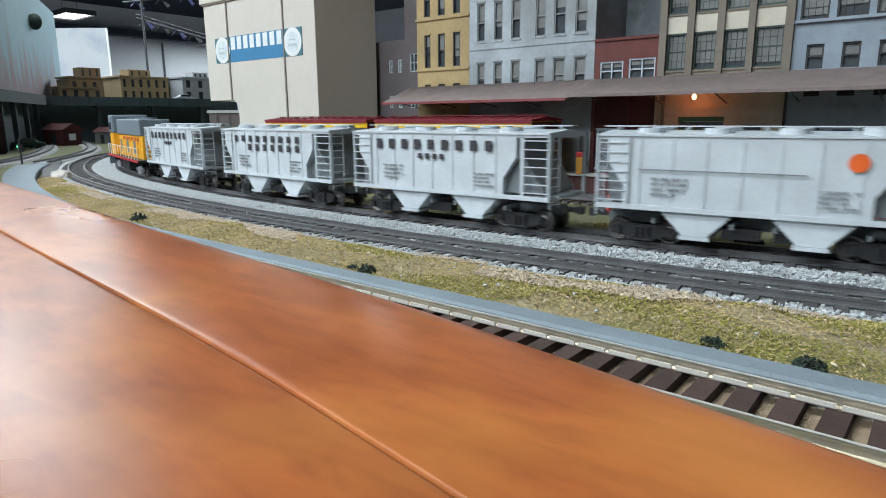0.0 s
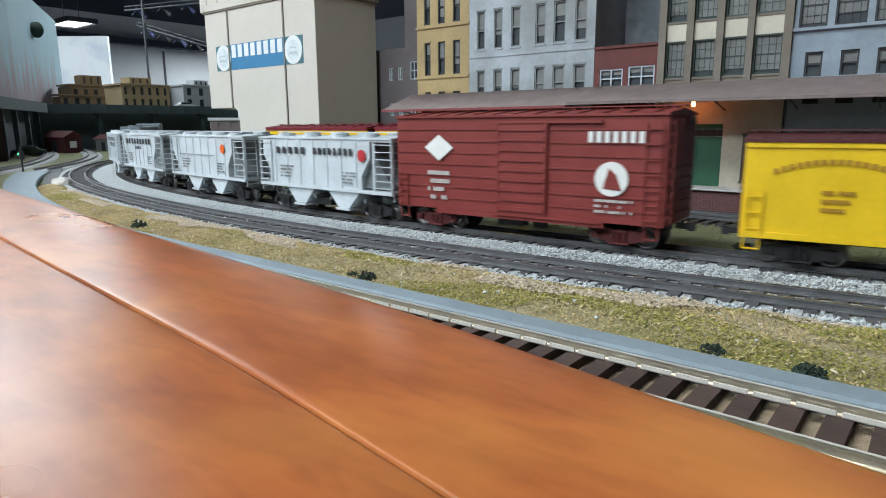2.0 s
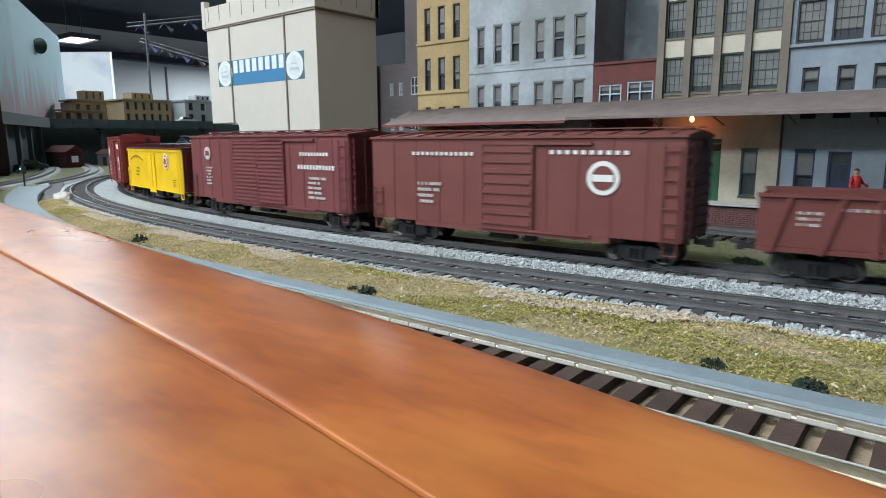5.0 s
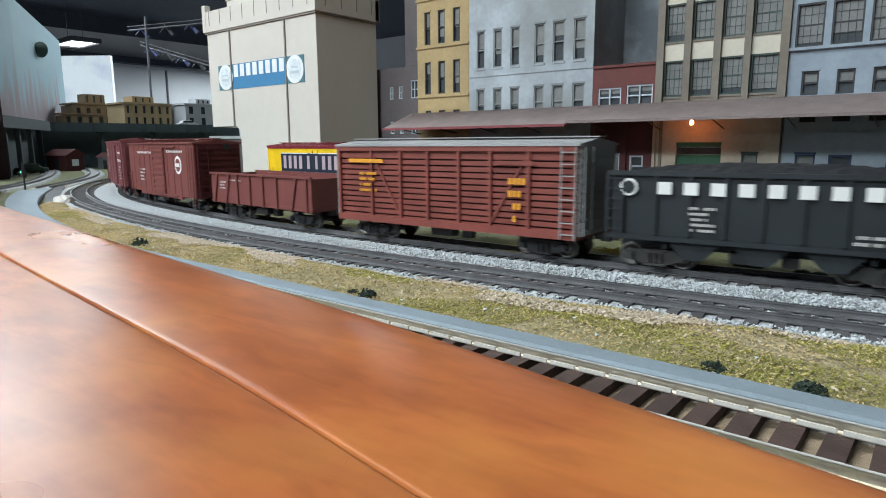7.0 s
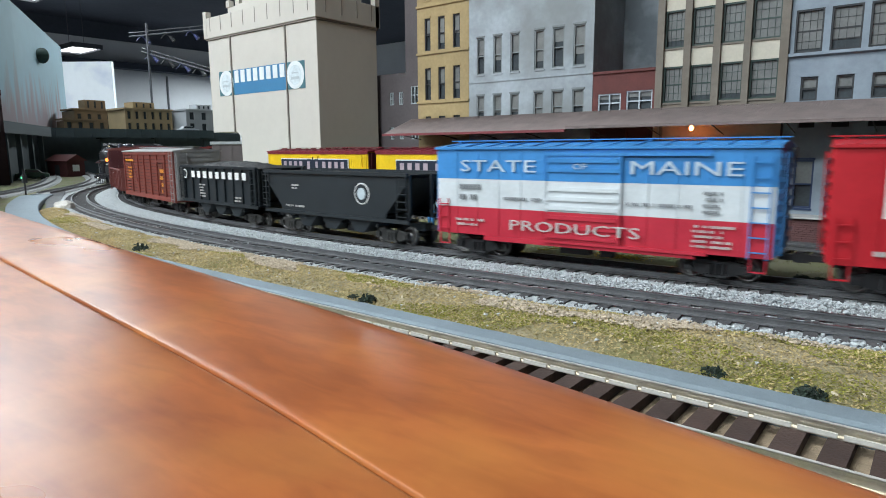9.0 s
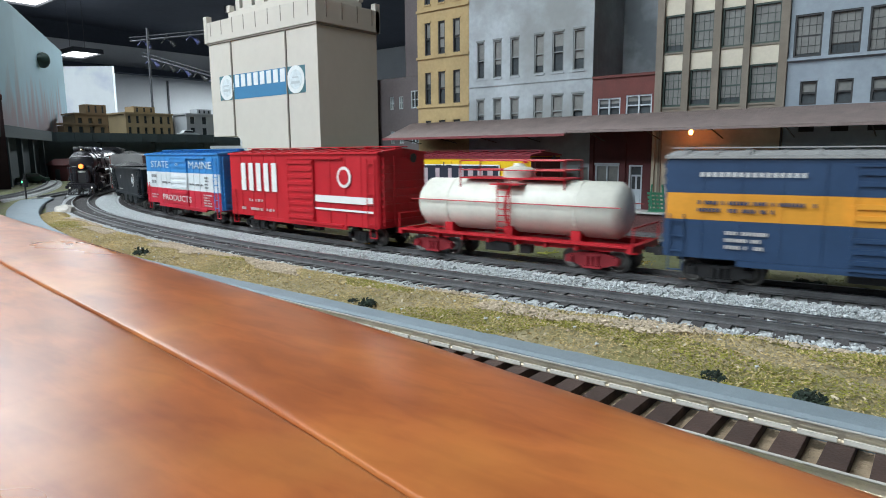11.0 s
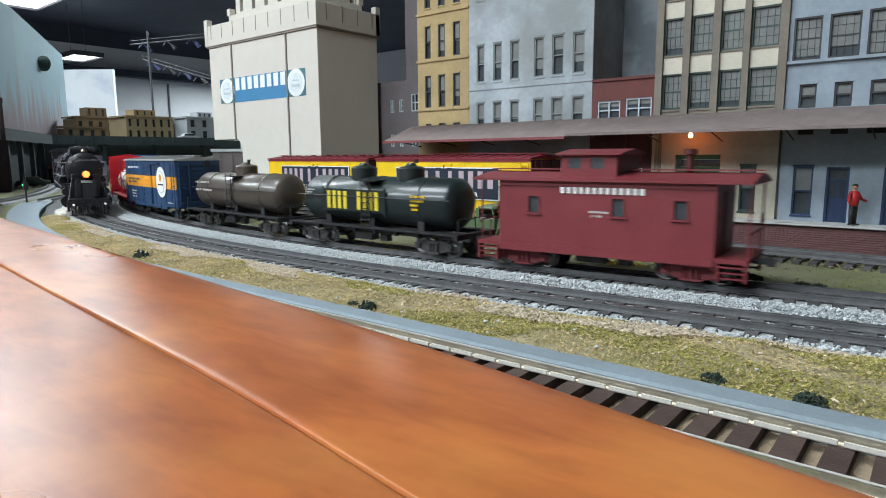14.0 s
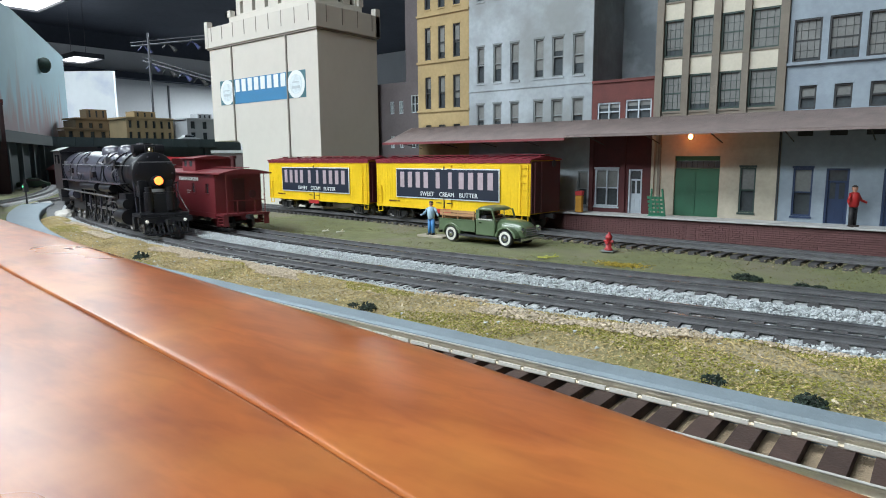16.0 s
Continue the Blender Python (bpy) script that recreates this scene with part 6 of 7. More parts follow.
    for s in (-1, 1):
        bm = bmesh.new()
        box(bm, -.108, .012, s * .0192 - .0006, s * .0192 + .0006, -.0016, .0016)
        for x in (-.105, -.067, -.029, .009):
            cyl(bm, (x, s * .0184, 0), (x, s * .0202, 0), .0028, 12)
        rod = part("side_rod", bm, RODM, t)
        rod.location = (.0085, 0, DR)
        DRIVERS.append(rod)
        bm = bmesh.new()
        box(bm, -.028, .06, s * .0212 - .0006, s * .0212 + .0006, -.0018, .0018)
        rod = part("main_rod", bm, RODM, t)
        rod.location = (.0085, 0, DR)
        DRIVERS.append(rod)
    bm = bmesh.new()
    cyl(bm, (.118, -.018, .1035), (.118, .018, .1035), .0058, 16)
    part("feedwater_heater", bm, P_LOCO, t, "dark cylinder lying across the smokebox top")
    part("heater_bracket", boxes((.113, .123, -.016, -.012, .092, .1), (.113, .123, .012, .016, .092, .1)), P_LOCO, t)
    for y in (-.012, .012):
        bm = bmesh.new()
        cyl(bm, (.147, y, .030), (.147, y, .052), .0055, 14)
        cyl(bm, (.147, y, .052), (.147, y, .058), .004, 12)
        part("air_pump", bm, P_LOCO, t)
    for s in (-1, 1):
        bm = bmesh.new()
        cyl(bm, (.14, s * .024, .027), (.14, s * .026, .064), .0007, 6)
        part("front_handrail", bm, P_LOCG, t)
        bm = bmesh.new()
        cyl(bm, (.165, s * .028, .027), (.14, s * .02, .06), .0006, 6)
        part("front_brace", bm, P_LOCO, t)
    bm = bmesh.new()
    cyl(bm, (.142, -.02, .088), (.142, .02, .088), .0006, 6)
    part("front_handrail", bm, RODM, t)
    return t


def tender_car():
    tz = thing("tender", "long black coal tender behind the steam locomotive", "tender")
    part("tank", boxes((-0.104, 0.104, -HW, HW, .028, .083)), P_LOCO, tz, bevel=.0015)
    part("tender_collar", boxes((-0.034, 0.104, -HW, -HW + .0015, .0832, .097), (-0.034, 0.104, HW - .0015, HW, .0832, .097)), P_LOCO, tz)
    part("tender_floor", boxes((-0.109, 0.111, -HW, HW, .0225, .0278)), BLACK, tz)
    bm = bmesh.new()
    rng = random.Random(9)
    rows = [[bm.verts.new((-.034 + .135 * i / 20, -HW + .002 + (2 * HW - .004) * j / 10, .088 + .014 * math.sin(math.pi * i / 20) * math.sin(math.pi * j / 10) + rng.uniform(-.001, .001))) for j in range(11)] for i in range(21)]
    for a, b in zip(rows, rows[1:]):
        for j in range(10):
            bm.faces.new([a[j], b[j], b[j + 1], a[j + 1]])
    part("coal", bm, COAL, tz)
    for x in (-.074, .066):
        truck(tz, x, TRUCKM)
    coupler(tz, -.106, BLACK)
    return tz


# ---- the passing train, from the head to the caboose ----
Y0 = -HW - .0006
cars = []


def add(t, left, right):
    cars.append((t, (left + right) / 2))


add(diesel(), -.865, -.565)
add(covered_hopper("light grey covered hopper car with two rows of black lettering", "wide"), -.535, -.321)
add(covered_hopper("pale grey covered hopper car with black stacked lettering", "stack"), -.269, -.054)
add(covered_hopper("pale grey covered hopper car with wide black lettering", "wide"), -.026, .19)
add(covered_hopper("pale grey covered hopper car with an orange round emblem", "dot"), .223, .435)
add(covered_hopper("pale grey covered hopper car with slanted lettering and a red emblem", "slanted"), .468, .678)

c = boxcar("boxcar", "brownish red steel boxcar with horizontal ribs and white emblems", .24, .097, [(.0195, .097, P_BOX)], P_BOX, P_BOX, [(-.014, .03)], 7, True, 9, paint("red_truck", (.12, .02, .02), .6))
bm = bmesh.new()
prism(bm, [(-.088, .072), (-.073, .083), (-.058, .072), (-.073, .061)], Y0 - .0012, Y0 - .0008, "y")
part("diamond_emblem", bm, LETTER_W, c)
lines(c, -.085, -.062, .026, .054, 4, Y0 - .0008, LETTER_P, 31)
d = disc(c, .082, .052, .0125, LETTER_W, Y0 - .0008)
bm = bmesh.new()
prism(bm, [(.076, .045), (.08, .06), (.086, .055), (.09, .044)], Y0 - .0016, Y0 - .0012, "y")
part("emblem_figure", bm, P_BOX, d)
letters(c, 7, .062, .106, .078, .086, Y0 - .0008, LETTER_W, .25)
lines(c, .07, .098, .026, .038, 3, Y0 - .0008, LETTER_P, 32)
add(c, .685, .925)

c = reefer("reefer", "bright yellow wood-sided refrigerator car with a dark roof", .256, .0795, P_YEL, P_DKR, P_DKR)
bm = bmesh.new()
n = 16
for k in range(n):
    a = -1 + 2 * (k + .5) / n
    x, z = -.078 + a * .034, .068 - .007 * a * a
    box(bm, x - .0012, x + .0012, Y0 - .0006, Y0 - .0002, z - .0016, z + .0016)
FADED = paint("faded_brown_lettering", (.34, .17, .02), .5)
part("arched_lettering", bm, FADED, c)
lines(c, -.084, -.068, .036, .052, 3, Y0 - .0002, FADED, 33)
d = disc(c, .063, .0625, .0108, LETTER_W, Y0 - .0002)
disc(d, .063, .0625, .0088, P_DKR, Y0 - .0006)
disc(d, .063, .0625, .0070, LETTER_W, Y0 - .001)
disc(d, .063, .0625, .0050, RED, Y0 - .0014)
lines(c, .088, .1, .027, .038, 4, Y0 - .0002, FADED, 34)
add(c, .971, 1.227)

c = boxcar("boxcar", "long maroon double-door steel boxcar with white lettering", .326, .0955, [(.0195, .0955, P_MAR)], P_MAR, P_MAR, [(-.055, -.001), (-.0005, .054)], 12, False, 16)
d = disc(c, -.118, .076, .0080, LETTER_P, Y0 - .0003)
part("emblem_figure", boxes((-.1225, -.1135, Y0 - .0012, Y0 - .0008, .073, .079)), P_MAR, d)
lines(c, -.124, -.108, .036, .060, 6, Y0 - .0003, LETTER_P, 35)
letters(c, 10, .082, .132, .0755, .079, Y0 - .0003, LETTER_W, .25)
letters(c, 12, .078, .142, .0615, .066, Y0 - .0003, LETTER_W, .25)
lines(c, .096, .128, .03, .055, 5, Y0 - .0003, LETTER_P, 36)
add(c, 1.262, 1.588)

c = boxcar("boxcar", "oxide-brown steel boxcar with a white round emblem", .285, .092, [(.0195, .092, P_BRN)], P_BRN, P_DKR, [(-.02, .028)], 10, False, 8)
d = disc(c, .085, .063, .0125, LETTER_W, Y0 - .0003)
disc(d, .085, .063, .009, P_BRN, Y0 - .0007)
part("emblem_bar", boxes((.077, .093, Y0 - .0016, Y0 - .0012, .0605, .0655)), LETTER_W, d)
letters(c, 13, -.095, -.028, .078, .081, Y0 - .0003, LETTER_W, .3)
letters(c, 10, .04, .105, .08, .083, Y0 - .0003, LETTER_W, .3)
lines(c, -.088, -.062, .035, .056, 4, Y0 - .0003, LETTER_P, 37)
add(c, 1.617, 1.902)

add(gondola(), 1.934, 2.170)
add(stock_car(), 2.203, 2.461)
add(open_hopper("black ribbed coal hopper heaped with coal and white lettered", .205, .0695, "ribbed"), 2.486, 2.68)
add(open_hopper("plain black hopper car with a white round emblem", .224, .0675, "slant"), 2.700, 2.924)

bands = [(.0195, .0425, P_RED), (.0426, .066, P_WHITE), (.0661, .0905, P_BLU)]
c = boxcar("boxcar", "blue, white and red banded steel boxcar with white lettering", .263, .0905, bands, P_BLU, P_BLU, [(-.028, .032)], 12, False, 9, None)


def word(parent, text, x, z, size, y, material, width=None, name="lettering"):
    """Readable words in the built-in font as flat meshes facing -y."""
    cu = bpy.data.curves.new("word", "FONT")
    cu.body, cu.size, cu.extrude = text, size, .0002
    cu.resolution_u = 2
    tmp = bpy.data.objects.new("word", cu)
    scene.collection.objects.link(tmp)
    me = bpy.data.meshes.new_from_object(tmp.evaluated_get(bpy.context.evaluated_depsgraph_get()))
    bpy.data.objects.remove(tmp)
    xs = [v.co.x for v in me.vertices]
    w0 = max(xs) - min(xs)
    k = width / w0 if width else 1.0
    for v in me.vertices:
        v.co = Vector((x + (v.co.x - min(xs)) * k, y - v.co.z, z + v.co.y))
    me.materials.clear()
    me.materials.append(material)
    return share(name, me, parent)


PALE_BLUE = paint("pale_blue_lettering", (.46, .57, .66), .5)
word(c, "STATE", -.107, .0725, .0135, Y0 - .0006, PALE_BLUE, .07)
word(c, "OF", -.005, .0755, .006, Y0 - .003, PALE_BLUE, .011)
word(c, "MAINE", .038, .0725, .0135, Y0 - .0006, PALE_BLUE, .074)
word(c, "PRODUCTS", -.058, .0265, .0115, Y0 - .003, LETTER_P, .105)
lines(c, -.108, -.088, .047, .064, 2, Y0 - .0006, LETTER_G, 38)
lines(c, -.065, -.032, .049, .0535, 1, Y0 - .0006, LETTER_G, 39)
lines(c, .036, .082, .049, .0535, 1, Y0 - .0006, LETTER_G, 40)
lines(c, .088, .1, .046, .063, 4, Y0 - .0006, LETTER_G, 41)
lines(c, -.112, -.085, .026, .034, 2, Y0 - .0006, LETTER_P, 42)
lines(c, .082, .108, .023, .04, 5, Y0 - .0006, LETTER_P, 43)
add(c, 2.956, 3.219)

c = boxcar("boxcar", "crimson steel boxcar with large white lettering", .262, .0905, [(.0195, .0905, P_RED2)], P_RED2, P_RED2, [(-.012, .034)], 10, False, 9)
letters(c, 5, -.108, -.03, .049, .081, Y0 - .0006, LETTER_W, .22)
lines(c, -.108, -.04, .025, .031, 1, Y0 - .0006, LETTER_P, 44)
lines(c, -.09, -.06, .035, .041, 1, Y0 - .0006, LETTER_P, 45)
d = disc(c, .083, .068, .0105, LETTER_W, Y0 - .0006)
disc(d, .083, .068, .0075, P_RED2, Y0 - .001)
part("white_stripe", boxes((.036, .125, Y0 - .001, Y0 - .0006, .042, .049)), LETTER_W, c)
part("white_stripe", boxes((.036, .125, Y0 - .001, Y0 - .0006, .034, .036)), LETTER_W, c)
add(c, 3.247, 3.507)

c = tank_car("cream-white tank car on a red frame with a railed platform", P_CREAM, [0.0], .222, .0225, .046, paint("red_frame_truck", (.30, .02, .03), .5), P_RED2, True)
add(c, 3.530, 3.748)

bands = [(.0195, .0455, P_NVY), (.0456, .0635, P_ORG), (.0636, .0865, P_NVY)]
c = boxcar("boxcar", "dark blue steel boxcar with an orange stripe and white round emblem", .257, .0865, bands, P_GRY2, P_NVY, [(-.02, .02)], 10, False, 9)
d = disc(c, .067, .055, .0225, LETTER_W, Y0 - .0008)
disc(d, .067, .055, .0165, SIGNGREY, Y0 - .0012)
disc(d, .067, .055, .0148, LETTER_W, Y0 - .0016)
part("emblem_bar", boxes((.056, .078, Y0 - .0026, Y0 - .002, .0505, .0525)), LETTER_K, d)
disc(d, .067, .0615, .0055, P_ORG, Y0 - .002)
letters(c, 16, -.108, -.045, .0745, .0775, Y0 - .0006, LETTER_W, .35)
lines(c, -.108, -.04, .05, .06, 2, Y0 - .0006, P_NVY, 46)
lines(c, -.09, -.065, .026, .04, 3, Y0 - .0006, LETTER_P, 47)
lines(c, .09, .118, .024, .028, 1, Y0 - .0006, LETTER_P, 48)
add(c, 3.772, 4.027)

c = tank_car("glossy olive-brown single-dome tank car on a black frame", P_TANK, [0.0], .237, .0235, .0475)
lines(c, -.098, -.06, .056, .061, 1, -.0236, LETTER_P, 49)
lines(c, -.098, -.05, .046, .051, 1, -.0242, LETTER_P, 50)
add(c, 4.052, 4.289)
c = tank_car("black-green two-dome tank car with a yellow lettered panel", P_TNK2, [-.028, .038], .235, .0235, .0475)
bm = bmesh.new()
prism(bm, [(-.062, .0365), (.022, .0365), (.026, .0318), (.026, .0608), (.022, .0585), (-.062, .0585), (-.066, .0608), (-.066, .0335)], -.0246, -.0238, "y")
d = part("yellow_panel", bm, P_TNK2, c)
letters(d, 4, -.06, -.027, .0385, .0565, -.0248, paint("tank_yellow", (.62, .5, .03), .5), .22)
letters(d, 4, -.015, .018, .0385, .0565, -.0248, paint("tank_yellow", (.62, .5, .03), .5), .22)
lines(c, .058, .075, .04, .056, 4, -.0242, P_YEL, 52)
lines(c, -.095, -.08, .05, .058, 3, -.0242, LETTER_P, 53)
add(c, 4.310, 4.545)
add(caboose(), 4.567, 4.772)


# two refrigerator cars standing on the siding
def butter_reefer(x):
    t = reefer("butter_reefer", "yellow refrigerator car with a dark red roof and navy sign panel", .284, .0862, P_YEL, paint("roof_crimson", (.20, .018, .03), .5), P_DKR)
    tagged(t, group="cars on the siding")
    p = part("sign_panel", boxes((-.096, .096, Y0 - .0016, Y0 - .0006, .0335, .0755)), SIGNWHITE, t, "navy sign panel with a white border")
    part("panel_field", boxes((-.0945, .0945, Y0 - .0022, Y0 - .0017, .035, .074)), paint("sign_navy", (.012, .018, .035), .5), p)
    y = Y0 - .0023
    for x0, x1, n in ((-.090, -.026, 4), (-.018, -.004, 1), (.006, .018, 1), (.024, .090, 4)):
        letters(p, n, x0, x1, .0485, .0705, y, SIGNPINK, .3)
    for w, xa, wd in (("SWEET", -.045, .027), ("CREAM", -.008, .027), ("BUTTER", .029, .032)):
        word(p, w, xa, .0375, .0085, y - .0002, SIGNWHITE, wd)
    lines(t, -.115, -.09, .026, .03, 1, Y0 - .0004, P_DKR, 54)
    t.matrix_basis = pose(x, siding_y(x) + .0, 0, 0, 0, -4.0)


butter_reefer(-.541)
butter_reefer(-.846)
loco = steam_loco()
tender = tender_car()


def smoothed(u):
    u = min(max(u, 0.0), 1.0)
    return u * u * (3 - 2 * u)


def motions():
    """Both trains, each on its own line."""
    times = [k * .5 for k in range(33)]
    for t, s0 in cars:
        rows = []
        for q in times:
            s = s0 - .32694 * q + .000818 * q * q - .028 * smoothed((q - 12) / 1.6)
            x, y, h = on_track(s, T2)
            rows.append((q, pose(x, y, 0, 0, 0, math.degrees(h))))
        walk(t, rows)
    rows = []

    def along(q):
        return -.465 - .168 * (16 - q) + .0016 * max(0, 14 - q) ** 2
    for q in times:
        x, y, h = on_track(along(q), T1)
        rows.append((q, pose(x, y, 0, 0, 0, math.degrees(h))))
    walk(loco, rows)
    rows = []
    for q in times:
        x, y, h = on_track(along(q) - .368, T1)
        rows.append((q, pose(x, y, 0, 0, 0, math.degrees(h))))
    walk(tender, rows)
    fine = [k * .125 for k in range(129)]
    for w in DRIVERS:
        base = w.matrix_basis.translation.copy()
        rows = []
        for q in fine:
            a = along(q) / DR
            if w.name.startswith("driver"):
                rows.append((q, Matrix.Translation(base) @ Matrix.Rotation(a, 4, "Y")))
            else:
                rows.append((q, Matrix.Translation((.0085 * math.cos(a), 0, DR - .0085 * math.sin(a)))))
        walk(w, rows)


# ---- far end of the layout ----
def mural_mat():
    m = mat("painted_sky", (.36, .56, .66), .7, var=.06, scale=2)
    nt = m.node_tree
    b = nt.nodes["Principled BSDF"]
    src = b.inputs["Base Color"].links[0].from_socket
    tc = nt.nodes.new("ShaderNodeTexCoord")
    sep = nt.nodes.new("ShaderNodeSeparateXYZ")
    nt.links.new(tc.outputs["Object"], sep.inputs[0])
    mp = nt.nodes.new("ShaderNodeMapping")
    mp.inputs["Scale"].default_value = (7, 7, 1.2)
    nt.links.new(tc.outputs["Object"], mp.inputs[0])
    t = nt.nodes.new("ShaderNodeTexNoise")
    t.inputs["Scale"].default_value, t.inputs["Detail"].default_value = 2.2, 6
    nt.links.new(mp.outputs[0], t.inputs["Vector"])
    ma = nt.nodes.new("ShaderNodeMath")
    ma.operation = "MULTIPLY_ADD"
    nt.links.new(t.outputs[0], ma.inputs[0])
    ma.inputs[1].default_value = -.55
    nt.links.new(sep.outputs["Z"], ma.inputs[2])
    r = nt.nodes.new("ShaderNodeMapRange")
    r.inputs[1].default_value, r.inputs[2].default_value = -.02, .12
    r.inputs[3].default_value, r.inputs[4].default_value = 1, 0
    nt.links.new(ma.outputs[0], r.inputs[0])
    mx = nt.nodes.new("ShaderNodeMix")
    mx.data_type = "RGBA"
    nt.links.new(r.outputs[0], mx.inputs["Factor"])
    nt.links.new(src, mx.inputs["A"])
    mx.inputs["B"].default_value = (.40, .31, .33, 1)
    nt.links.new(mx.outputs["Result"], b.inputs["Base Color"])
    return m


bm = bmesh.new()
prism(bm, [(-3.95, 1.47), (-2.87, .905), (-2.0, .35), (-2.01, .335), (-2.88, .89), (-3.96, 1.455)], -.02, .66, "z")
single("mural_board", bm, mural_mat(), "painted backdrop board with blue sky and dusty pink cliffs", "backdrop", "structure")
# a plain cone stands for the unidentified fixture on the board
ob = thing("wall_fixture", "small grey fixture mounted on the painted board", "fixture", pose(-3.27, 1.10, .52, 0, 0, 30))
bm = bmesh.new()
turned(bm, [(0, .012), (.05, .035), (.055, .035)], "y", 18)
part("shade", bm, GREENF, ob)
WHITEB = two_tone(mat("white_mural", (.82, .86, .9), .7, var=.04, scale=3), (.5, .56, .72), 3.5, .55, .7, .6)
bm = bmesh.new()
prism(bm, [(-6.1, 1.75), (-5.33, 2.36), (-5.32, 2.34), (-6.09, 1.73)], .0, .79, "z")
single("white_board", bm, WHITEB, "brightly lit white backdrop board with pale blue haze", "backdrop", "structure")

# the terrace's dark front doubles as the shade below the viaduct
single("terrace", boxes((-4.2, -2.99, .95, 1.95, -.011, .175)), BRIDGE, "raised terrace carrying the far town, its dark colour standing for shade under the viaduct", "terrace", "structure")


def viaduct():
    t = thing("viaduct", "dark steel road viaduct across the far end of the layout", "bridge")
    part("deck", boxes((-2.98, -2.86, .93, 1.78, .158, .168)), BRIDGE, t)
    part("girder", boxes((-2.862, -2.852, .93, 1.78, .146, .1828)), BRIDGE, t)
    for k in range(4):
        y = .96 + k * .24
        c = part("column", boxes((-2.90, -2.885, y, y + .015, -.01, .1578)), BRIDGE, t)
        part("cross_brace", boxes((-2.91, -2.875, y - .012, y + .027, .14, .1456)), BRIDGE, c)
    for k in range(12):
        y = .94 + k * .07
        part("stiffener", boxes((-2.8516, -2.848, y, y + .004, .148, .181)), BRIDGE, t)
    return t


viaduct()


def approach():
    """The viaduct's approach, carried along the painted board."""
    t = thing("viaduct_approach", "dark steel viaduct approach before the painted board", "bridge", pose(-2.83, .925, 0, 0, 0, -29.9))
    part("deck", boxes((0, .95, .01, .05, .158, .168)), BRIDGE, t)
    part("girder", boxes((-.01, .95, .0501, .058, .146, .1828)), BRIDGE, t)
    # a dark wall is added in place of the shade under the deck
    part("under_deck_shade", boxes((0, .95, -.004, .009, -.01, .1578)), BRIDGE, t)
    for k in range(6):
        part("column", boxes((.05 + k * .16, .065 + k * .16, .025, .04, -.01, .1578)), BRIDGE, t)


approach()


def far_building(name, label, m, x0, x1, y0, y1, z1, cols, rows, slots=False, steps=()):
    """A blocky town building seen from its two near sides."""
    t = thing(name, label, "building")
    zb = .1755
    h = z1 - zb
    W = (y1 - y0) / cols
    holes = [(y0 + W * (k + .3), y0 + W * (k + .7), zb + h * (j + .2) / rows, zb + h * (j + .85) / rows) for k in range(cols) for j in range(rows)]
    bm = wall_cells(y0, y1, zb, z1, holes, 0, .012)
    for v in bm.verts:
        v.co = Vector((x1 - v.co.y, v.co.x, v.co.z))
    part("front_wall", bm, m, t)
    part("core", boxes((x0, x1 - .0125, y0 + .001, y1 - .001, zb, z1 - .004)), m, t)
    for k, q in enumerate(holes):
        part("window", boxes((x1 - .0122, x1 - .009, q[0], q[1], q[2], q[3])), GLASSDARK, t)
    part("parapet", boxes((x0 - .004, x1 + .004, y0 - .004, y1 + .004, z1 + .0001, z1 + .008)), m, t)
    for fx, fy, fz in steps:
        xa, ya = x0 + (x1 - x0) * (.5 - fx / 2), y0 + (y1 - y0) * (.5 - fy / 2)
        b = part("upper_block", boxes((xa, xa + (x1 - x0) * fx, ya, ya + (y1 - y0) * fy, z1 + .0082, z1 + fz)), m, t)
        for k in range(3):
            yy = ya + (y1 - y0) * fy * (k + .35) / 3
            part("upper_window", boxes((xa + (x1 - x0) * fx, xa + (x1 - x0) * fx + .001, yy, yy + .008, z1 + .014, z1 + fz - .006)), GLASSDARK, b)
    return t


far_building("tan_tower_block", "stepped brown-tan model building on the far terrace", TANB2, -3.62, -3.46, 1.32, 1.56, .292, 5, 1, steps=((.5, .42, .055),))
far_building("tan_hall", "tan model building with tall narrow windows", TANB, -3.32, -3.13, 1.42, 1.655, .285, 6, 2, steps=((.5, .45, .04),))
far_building("tan_hall", "low tan model building with small windows", TANB2, -3.42, -3.33, 1.22, 1.42, .235, 4, 1)
far_building("pale_grey_block", "pale grey model building with rooftop vents", GREYB, -3.2, -3.02, 1.67, 1.93, .285, 4, 2, steps=((.4, .3, .035),))
far_building("white_block", "white low model building beside the viaduct", GREYB, -3.25, -3.12, 1.78, 1.93, .25, 4, 1)

def depot_block(name, label, x, y, turn, w, d, h, wall_m, roof_m, ribs):
    """A flat-roofed model building with piers along its front."""
    t = thing(name, label, "building", pose(x, y, -.0105, 0, 0, turn))
    part("wall", boxes((-w / 2, w / 2, -d / 2, d / 2, 0, h)), wall_m, t)
    part("roof", boxes((-w / 2 - .006, w / 2 + .006, -d / 2 - .006, d / 2 + .006, h + .0001, h + .009)), roof_m, t)
    for k in range(ribs):
        xa = -w / 2 + w * (k + .5) / ribs
        for s in (-1, 1):
            y0, y1 = sorted((s * (d / 2 + .0001), s * (d / 2 + .004)))
            part("pier", boxes((xa - .004, xa + .004, y0, y1, 0, h)), wall_m, t)
    for s in (-1, 1):
        for k in range(2):
            x0, x1 = sorted((s * (w / 2 + .0001), s * (w / 2 + .001)))
            part("window", boxes((x0, x1, -d * .3 + k * d * .35, -d * .05 + k * d * .35, h * .5, h * .8)), GLASSDARK, t)


